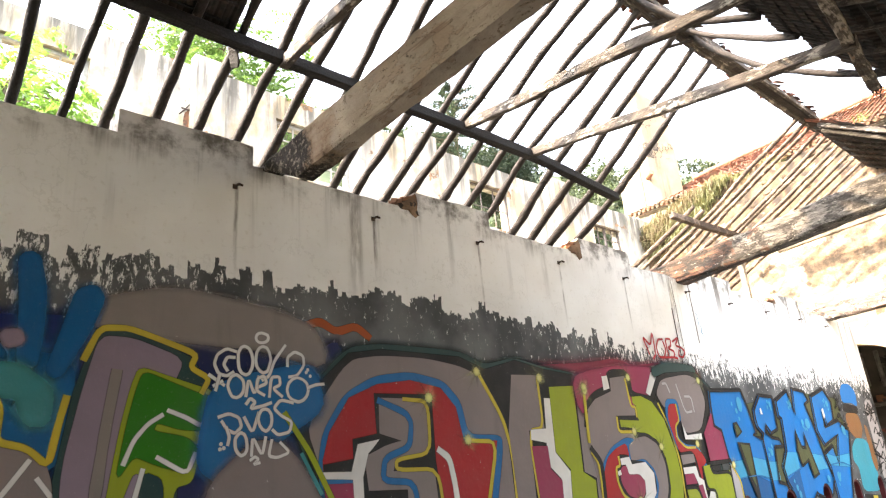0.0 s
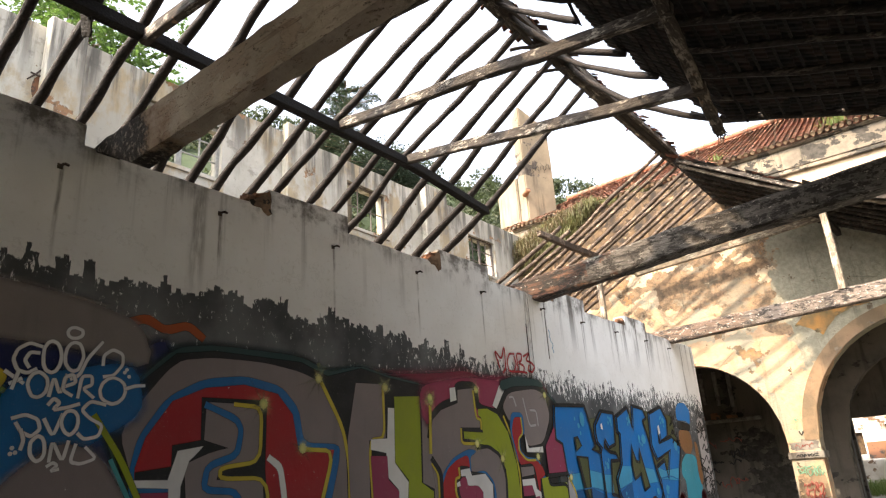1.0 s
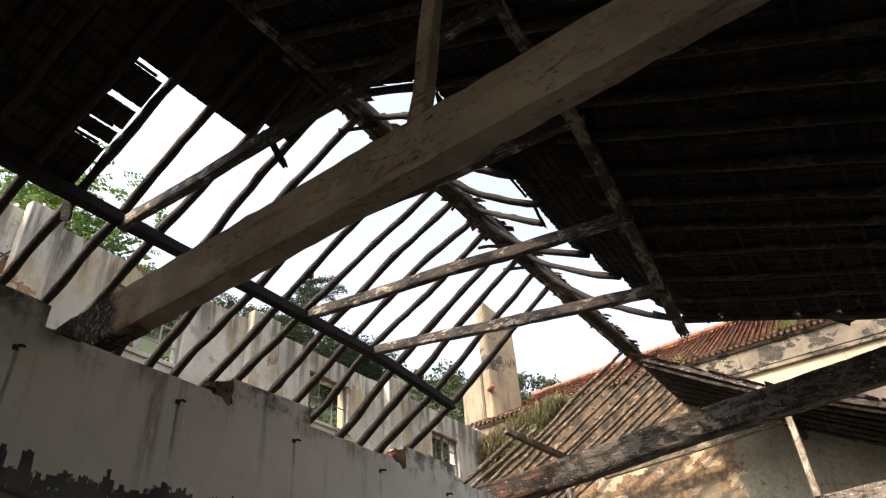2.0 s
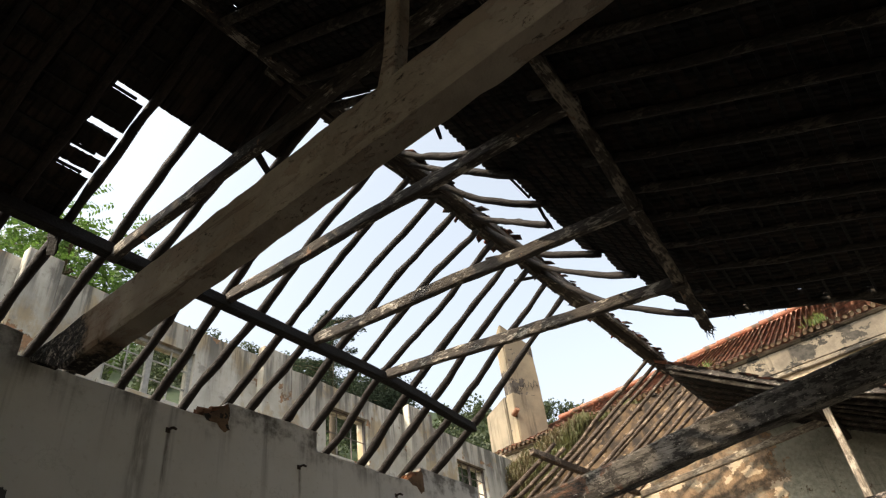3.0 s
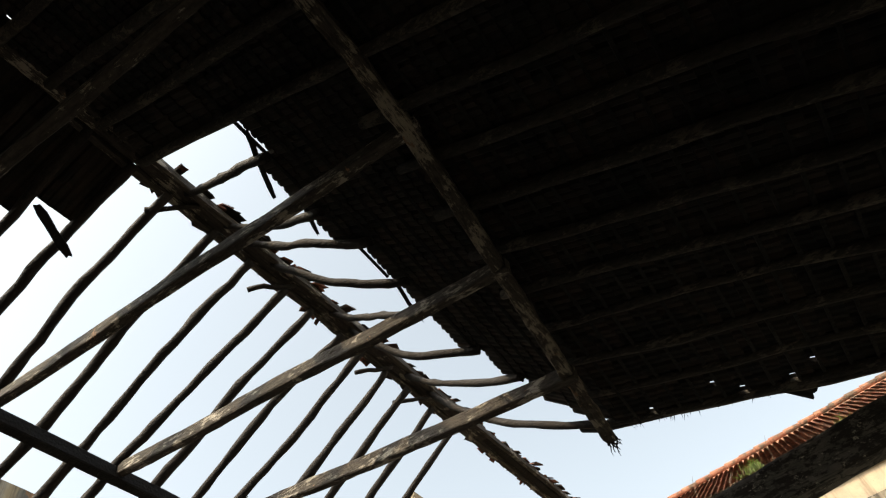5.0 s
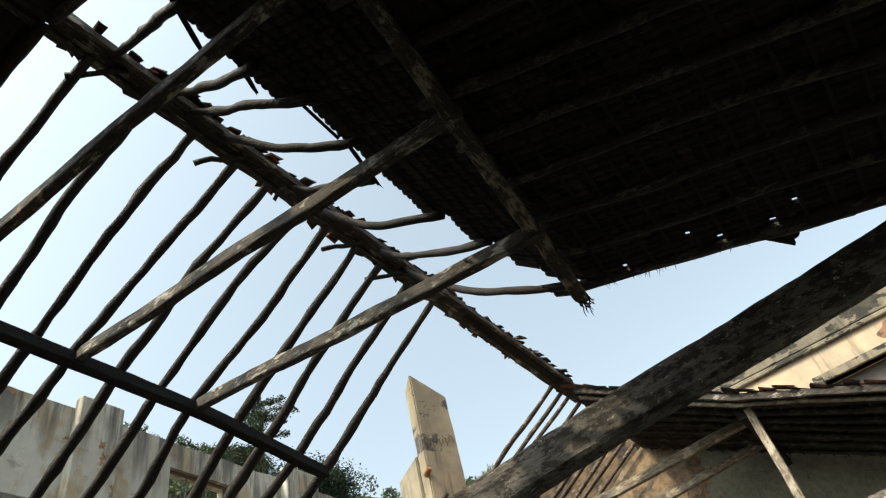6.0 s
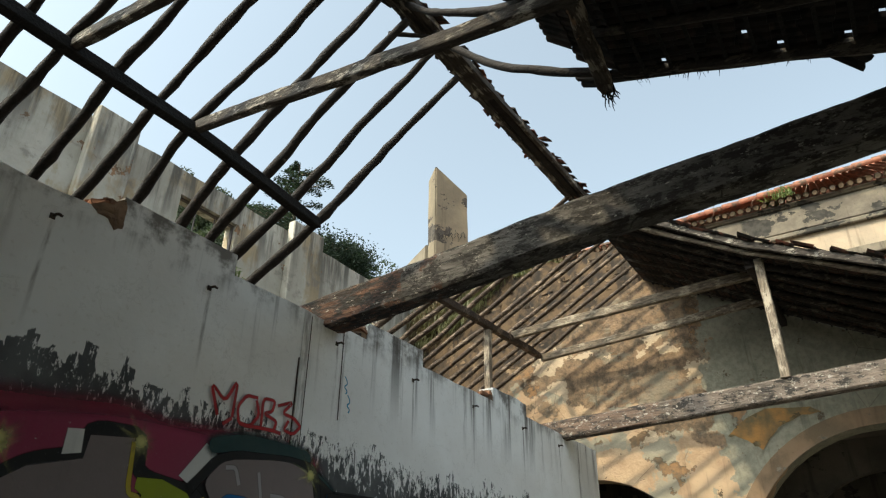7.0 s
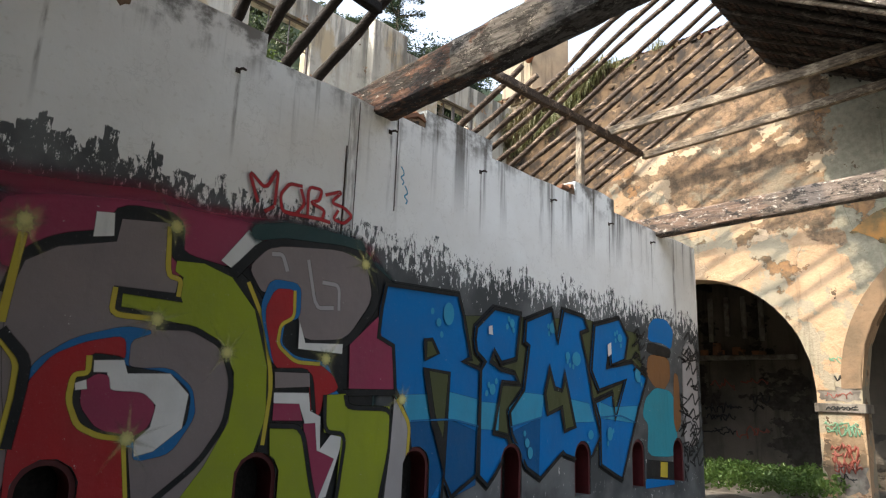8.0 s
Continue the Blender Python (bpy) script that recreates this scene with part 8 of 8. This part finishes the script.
line(black_tags, "black", 0.05, [(21.49, 3.05), (21.76, 3.26), (21.84, 2.96), (22.13, 3.21), (22.22, 2.94)])
line(black_tags, "black", 0.05, [(21.51, 2.72), (21.78, 2.92), (21.87, 2.62), (22.16, 2.87), (22.25, 2.59)])
line(black_tags, "black", 0.05, [(21.54, 2.38), (21.81, 2.58), (21.89, 2.28), (22.18, 2.52), (22.27, 2.25)])
line(black_tags, "black", 0.05, [(21.56, 2.05), (21.83, 2.24), (21.92, 1.94), (22.2, 2.18), (22.29, 1.91)])
line(black_tags, "black", 0.05, [(21.59, 1.73), (21.86, 1.9), (21.94, 1.61), (22.22, 1.84), (22.31, 1.57)])
line(black_tags, "black", 0.05, [(21.61, 1.4), (21.88, 1.57), (21.96, 1.28), (22.25, 1.5), (22.34, 1.23)])
line(black_tags, "black", 0.05, [(21.64, 1.07), (21.9, 1.24), (21.99, 0.95), (22.27, 1.17), (22.36, 0.9)])
line(black_tags, "black", 0.05, [(21.66, 0.75), (21.93, 0.92), (22.01, 0.62), (22.29, 0.84), (22.38, 0.56)])
line(black_tags, "black", 0.05, [(21.68, 0.43), (21.95, 0.59), (22.03, 0.3), (22.32, 0.51), (22.4, 0.24)])
line(black_tags, "black", 0.035, [(21.49, 2.85), (21.3, 2.74), (21.74, 2.62), (21.68, 2.84), (21.55, 2.81)])
line(black_tags, "black", 0.035, [(21.31, 2.53), (21.64, 2.6), (21.64, 2.84), (21.35, 2.65), (21.58, 2.57)])
line(black_tags, "black", 0.035, [(22.16, 2.75), (22.13, 2.96), (22.1, 2.99), (22.32, 2.69), (22.12, 2.9)])
line(black_tags, "black", 0.035, [(22.09, 1.1), (21.93, 1.27), (21.96, 1.25), (21.72, 1.3), (22.11, 1.42)])
line(black_tags, "black", 0.035, [(21.04, 1.06), (21.17, 1.13), (21.44, 1.18), (21.14, 1.19), (21.26, 1.15)])
line(black_tags, "black", 0.035, [(21.29, 0.68), (21.6, 0.85), (21.16, 0.8), (21.52, 0.65), (21.24, 0.76)])
line(black_tags, "black", 0.035, [(21.1, 1.5), (21.52, 1.41), (21.43, 1.41), (21.09, 1.66), (21.56, 1.48)])
line(black_tags, "black", 0.035, [(21.4, 0.02), (21.26, 0.23), (21.32, 0.24), (21.25, 0.02), (21.27, 0.29)])
line(black_tags, "black", 0.035, [(21.49, 2.56), (21.23, 2.65), (21.61, 2.54), (21.2, 2.66), (21.11, 2.62)])
line(black_tags, "black", 0.035, [(21.64, 2.58), (21.71, 2.38), (21.67, 2.57), (22.05, 2.64), (22.18, 2.62)])
line(black_tags, "black", 0.035, [(21.16, 1.76), (21.25, 1.59), (21.59, 1.74), (21.16, 1.82), (21.28, 1.85)])
line(black_tags, "black", 0.035, [(21.06, 0.51), (21.44, 0.3), (21.48, 0.36), (21.44, 0.27), (21.38, 0.24)])
line(black_tags, "black", 0.035, [(21.59, 2.61), (21.95, 2.61), (21.66, 2.7), (21.91, 2.72), (21.95, 2.77)])
line(black_tags, "black", 0.035, [(21.5, 0.72), (21.93, 1.04), (21.89, 0.7), (21.75, 1.05), (21.9, 1.02)])
line(black_tags, "black", 0.035, [(21.69, 1.06), (22.0, 0.9), (22.05, 0.77), (21.79, 1.12), (22.19, 1.12)])
line(black_tags, "black", 0.035, [(22.24, 2.62), (22.29, 2.71), (22.31, 2.85), (22.2, 2.79), (22.31, 2.62)])
line(black_tags, "black", 0.035, [(21.33, 1.55), (21.61, 1.38), (21.76, 1.34), (21.38, 1.43), (21.7, 1.36)])
line(black_tags, "black", 0.035, [(21.24, 0.58), (21.09, 0.48), (21.2, 0.5), (20.95, 0.45), (21.33, 0.58)])
line(black_tags, "black", 0.035, [(21.42, 1.08), (21.17, 0.95), (21.38, 1.24), (21.44, 1.2), (21.12, 0.96)])
line(black_tags, "black", 0.035, [(21.22, 0.41), (21.26, 0.68), (21.42, 0.61), (21.42, 0.39), (21.55, 0.72)])
line(black_tags, "black", 0.035, [(21.38, 1.23), (21.41, 1.48), (21.26, 1.18), (21.32, 1.22), (21.66, 1.27)])
line(black_tags, "black", 0.035, [(21.59, 0.96), (21.64, 0.96), (21.56, 0.98), (21.84, 1.07), (21.68, 1.25)])
line(black_tags, "black", 0.035, [(22.01, 2.06), (21.66, 2.03), (22.07, 2.04), (22.12, 1.96), (21.93, 1.97)])
line(black_tags, "black", 0.035, [(21.8, 2.6), (21.69, 2.71), (21.77, 2.85), (21.63, 2.95), (22.09, 2.66)])
line(black_tags, "black", 0.035, [(22.0, 0.63), (21.77, 0.5), (21.74, 0.34), (21.83, 0.32), (21.52, 0.45)])
line(black_tags, "black", 0.035, [(21.68, 0.58), (21.5, 0.55), (21.58, 0.66), (21.84, 0.62), (21.54, 0.8)])
line(black_tags, "black", 0.03, [(19.37, 2.41), (19.16, 2.51), (19.33, 2.54), (19.16, 2.6)])
line(black_tags, "black", 0.03, [(19.21, 2.53), (19.08, 2.45), (19.19, 2.63), (18.97, 2.44)])
line(black_tags, "black", 0.03, [(19.53, 2.32), (19.34, 2.32), (19.37, 2.17), (19.65, 2.21)])
line(black_tags, "black", 0.03, [(19.05, 2.69), (19.01, 2.72), (19.2, 2.79), (19.31, 2.86)])
line(black_tags, "black", 0.03, [(19.17, 2.96), (19.26, 2.95), (19.13, 2.75), (19.23, 2.78)])
line(black_tags, "black", 0.03, [(19.43, 2.31), (19.51, 2.38), (19.39, 2.37), (19.46, 2.41)])
line(black_tags, "black", 0.03, [(19.45, 2.89), (19.14, 2.94), (19.46, 2.95), (19.25, 2.83)])
line(black_tags, "black", 0.03, [(19.42, 2.76), (19.29, 2.65), (19.29, 2.63), (19.35, 2.81)])
line(black_tags, "black", 0.03, [(19.34, 2.33), (19.43, 2.29), (19.31, 2.26), (19.63, 2.31)])
line(black_tags, "black", 0.03, [(19.4, 2.18), (19.6, 2.25), (19.3, 2.22), (19.63, 2.3)])
line(black_tags, "black", 0.04, [(19.07, 2.96), (19.27, 3.09), (19.36, 2.89), (19.57, 3.05)])
line(black_tags, "black", 0.04, [(19.06, 2.71), (19.26, 2.84), (19.34, 2.64), (19.55, 2.79)])
line(black_tags, "black", 0.04, [(19.04, 2.47), (19.24, 2.59), (19.32, 2.4), (19.52, 2.54)])
line(black_tags, "black", 0.04, [(19.02, 2.23), (19.22, 2.35), (19.3, 2.15), (19.5, 2.3)])
small_marks = thing("graffiti", (12.4, 0.0, 4.3), "small pale blue scribbles on the limewash", "graffiti")
for x0, z0, colour in ((12.62, 4.35, "sky_blue"), (12.70, 4.1, "sky_blue")):
    line(small_marks, colour, 0.018, [(x0 + 0.04 * math.sin(k * 2.3), z0 + 0.05 * k) for k in range(6)])


# ---- small things on the walls ----
for i, x in enumerate(HOOKS):
    bm = bmesh.new()
    z = 5.0 + rng.uniform(-0.02, 0.02)
    tube(bm, [Vector((x, 0.05, z)), Vector((x + 0.01, -0.06, z + 0.01)), Vector((x + 0.02, -0.075, z + 0.01)), Vector((x + 0.06, -0.08, z))], [0.016, 0.016, 0.018, 0.014], 6, 0.1, i)
    hook = thing("wall_hook", (x, 0, z), "rusty iron hook driven into the limewashed wall", "hook", "wall hooks")
    part("spike", bm, M["iron"], hook)
    bm = bmesh.new()
    box(bm, x - 0.03, x + 0.03, -0.012, 0.0, z - 0.03, z + 0.03, 0.004)
    part("plate", bm, M["iron"], hook)
for i, (x, z0, z1, r) in enumerate(((11.63, 2.2, 4.6, 0.009), (11.80, 3.4, 5.25, 0.005), (12.48, 3.95, 5.3, 0.006))):
    bm = bmesh.new()
    tube(bm, [Vector((x + 0.012 * noise.noise(Vector((k, i, 0))), -0.012, z0 + (z1 - z0) * k / 10)) for k in range(11)], [r] * 11, 6, 0.1, i)
    one("cable", bm, "iron", "old cable hanging down the wall", "cable", "wall cables")
bm = bmesh.new()
box(bm, 11.655, 11.775, -0.014, -0.001, 2.2, 5.27, 0.004)
one("cover_strip", bm, "wall", "limewashed cover strip over the joint of the wall", "strip")

# windows of the white building
def window_grid(x0, x1, z0, z1, mat, label, leaves, cols, rows_, w=0.06, bar=0.03, cat="window"):
    t = thing("window", ((x0 + x1) / 2, OUT_Y + 0.2, z0), label, cat, "windows of the white building")
    y = OUT_Y + 0.12
    for a, b, c, d in ((x0, x0 + w, z0, z1), (x1 - w, x1, z0, z1), (x0 + w, x1 - w, z1 - w, z1), (x0 + w, x1 - w, z0, z0 + w)):
        bm = bmesh.new()
        box(bm, a, b, y, y + 0.10, c, d, 0.006)
        part("frame_bar", bm, M[mat], t)
    for k in range(1, leaves):
        xm = x0 + (x1 - x0) * k / leaves
        bm = bmesh.new()
        box(bm, xm - w * 0.8, xm + w * 0.8, y + 0.002, y + 0.098, z0 + w, z1 - w, 0.006)
        part("mullion", bm, M[mat], t)
    for k in range(1, leaves * cols):
        if k % cols:
            xm = x0 + (x1 - x0) * k / (leaves * cols)
            bm = bmesh.new()
            box(bm, xm - bar / 2, xm + bar / 2, y + 0.03, y + 0.07, z0 + w, z1 - w)
            part("glazing_bar", bm, M[mat], t)
    for k in range(1, rows_):
        zm = z0 + (z1 - z0) * k / rows_
        bm = bmesh.new()
        box(bm, x0 + w, x1 - w, y + 0.032, y + 0.068, zm - bar / 2, zm + bar / 2)
        part("glazing_bar", bm, M[mat], t)


window_grid(7.15, 9.6, 9.9, 11.5, "frame_white", "white wooden window frame with empty panes", 2, 2, 3, 0.10, 0.035)
window_grid(0.15, 2.45, 9.9, 11.5, "frame_white", "white wooden window frame with empty panes", 2, 2, 3, 0.10, 0.035)
window_grid(14.5, 16.45, 9.9, 11.52, "frame_dark", "dark empty window frame with thin bars", 1, 3, 2, 0.05, 0.02)
window_grid(21.5, 23.45, 9.8, 11.35, "frame_dark", "rusty steel window grid with empty panes", 2, 2, 3, 0.05, 0.025)
for x0, x1 in ((0.15, 2.45), (7.15, 9.6), (14.5, 16.45), (21.5, 23.45)):
    bm = bmesh.new()
    box(bm, x0 - 0.1, x1 + 0.1, OUT_Y - 0.06, OUT_Y - 0.002, 9.78 - (0.1 if x0 > 20 else 0), 9.89 - (0.1 if x0 > 20 else 0), 0.01)
    part("window_sill", bm, M["white_wall"], white_building)


# tags on the piers of the arches and on the chimney
def scribble(piece, colour, pts, r):
    bm = bmesh.new()
    tube(bm, [Vector(p) for p in pts], [r] * len(pts), 5, 0.2, len(pts))
    part("stroke", bm, SPRAY_MATS[colour] if colour in SPRAY_MATS else spray_mat(colour, SPRAY[colour]), piece)


SPRAY_MATS = {c: spray_mat("tag_" + c, SPRAY[c]) for c in ("black",)}
SPRAY_MATS["mint"], SPRAY_MATS["rust"] = spray_mat("tag_mint", (0.13, 0.26, 0.17)), spray_mat("tag_rust", (0.20, 0.055, 0.04))
pier_tags = thing("graffiti", (FAR_X, -2.1, 0.4), "small scribbled tags on the arch pier", "graffiti")


def scrawl(y, z, w, h, turns, seed):
    """Points of a looping handwritten stroke on the arch wall."""
    pts, n = [], turns * 7
    for q in range(n + 1):
        u = q / n
        jump = noise.noise(Vector((u * turns * 1.7, seed * 1.3, 1)))
        lift = noise.noise(Vector((u * turns * 2.3, seed * 2.1, 6))) + 0.4 * noise.noise(Vector((u * turns * 5, seed, 9)))
        pts.append((y + w * (u - 0.5) + 0.9 * w / turns * jump, z + 0.75 * h * lift))
    return pts


for k, (colour, y, z, w, h, turns, r, many) in enumerate((("mint", -2.18, 1.22, 0.70, 0.24, 7, 0.016, 3), ("rust", -2.2, 0.55, 0.55, 0.42, 5, 0.022, 4), ("rust", -2.15, 2.0, 0.62, 0.16, 4, 0.012, 1), ("black", -2.2, 1.69, 0.66, 0.10, 8, 0.012, 2), ("mint", -2.05, 2.82, 0.62, 0.18, 4, 0.014, 2), ("black", -2.1, 2.38, 0.22, 0.22, 1, 0.020, 1), ("black", -2.15, 0.1, 0.5, 0.22, 4, 0.014, 1))):
    for q in range(many):
        x = FAR_X - (0.074 if 1.58 < z < 1.8 else 0.005)
        scribble(pier_tags, colour, [(x, min(-1.71, max(-2.63, p)), t) for p, t in scrawl(y + rng.uniform(-0.05, 0.05), z + h * 0.35 * (q - (many - 1) / 2), w, h, turns, k * 7 + q)], r)
a, b = Vector((26.2, 7.6, 0)), Vector((27.6, 6.8, 0))
out = Vector((-0.5, -0.868, 0)) * 0.03
chimney_tag = thing("graffiti", (26.8, 7.2, 15.5), "black scribbled tag on the chimney", "graffiti")
for k in range(9):
    u = 0.08 + 0.095 * k
    scribble(chimney_tag, "black", [a.lerp(b, u + 0.035 * (q % 2) + 0.01 * q) + out + Vector((0, 0, 15.75 + 0.32 * (q / 3 - 0.5) * (1 if k % 2 else -1) * rng.uniform(0.5, 1.1) + 0.04 * k)) for q in range(5)], 0.012)
back_tags = thing("graffiti", (31.7, 0.5, 1.0), "faint red and black tags on the wall of the dark room", "graffiti")
for k in range(12):
    y, z = rng.uniform(0.9, 3.6), rng.uniform(0.7, 2.9)
    scribble(back_tags, "rust" if k % 3 == 0 else "black", [(31.69, p, t) for p, t in scrawl(y, z, rng.uniform(0.5, 1.0), rng.uniform(0.2, 0.5), rng.randint(2, 5), 50 + k)], 0.025)
# clay pipe in the chimney
pipe = bmesh.new()
tube(pipe, [Vector((26.16, 7.72, 14.42)), Vector((25.98, 7.42, 14.50)), Vector((25.93, 7.34, 14.54))], [0.12, 0.12, 0.125], 12, 0.04, 3)
one("clay_pipe", pipe, "brick", "short red clay pipe sticking out of the chimney", "pipe")

# rusted bracket on the white building
bracket = thing("wall_bracket", (4.9, OUT_Y, 10.6), "rusty iron bracket with a brick-red stain on the white building", "bracket")
for p, q, r in (((4.95, OUT_Y - 0.03, 10.0), (4.9, OUT_Y - 0.05, 11.2), 0.03), ((4.55, OUT_Y - 0.05, 10.9), (5.45, OUT_Y - 0.08, 10.8), 0.025), ((4.75, OUT_Y - 0.05, 11.05), (4.5, OUT_Y - 0.05, 10.7), 0.02), ((5.35, OUT_Y - 0.05, 11.1), (5.45, OUT_Y - 0.05, 10.45), 0.022)):
    bm = bmesh.new()
    tube(bm, [Vector(p), (Vector(p) + Vector(q)) / 2 + Vector((0.02, -0.01, 0.01)), Vector(q)], [r, r, r * 0.8], 6, 0.15, 3)
    part("bar", bm, M["iron"], bracket)
bm = bmesh.new()
ring_ = []
for k in range(18):
    a = k * 2 * math.pi / 18
    j = 1 + 0.45 * noise.noise(Vector((math.cos(a) * 2, math.sin(a) * 2, 4)))
    ring_.append(bm.verts.new((4.78 + 0.16 * j * math.cos(a), OUT_Y - 0.006, 10.55 + 0.42 * j * math.sin(a))))
bm.faces.new(ring_)
part("bare_brick", bm, M["brick"], bracket, "patch of bare red brick where the render fell off")
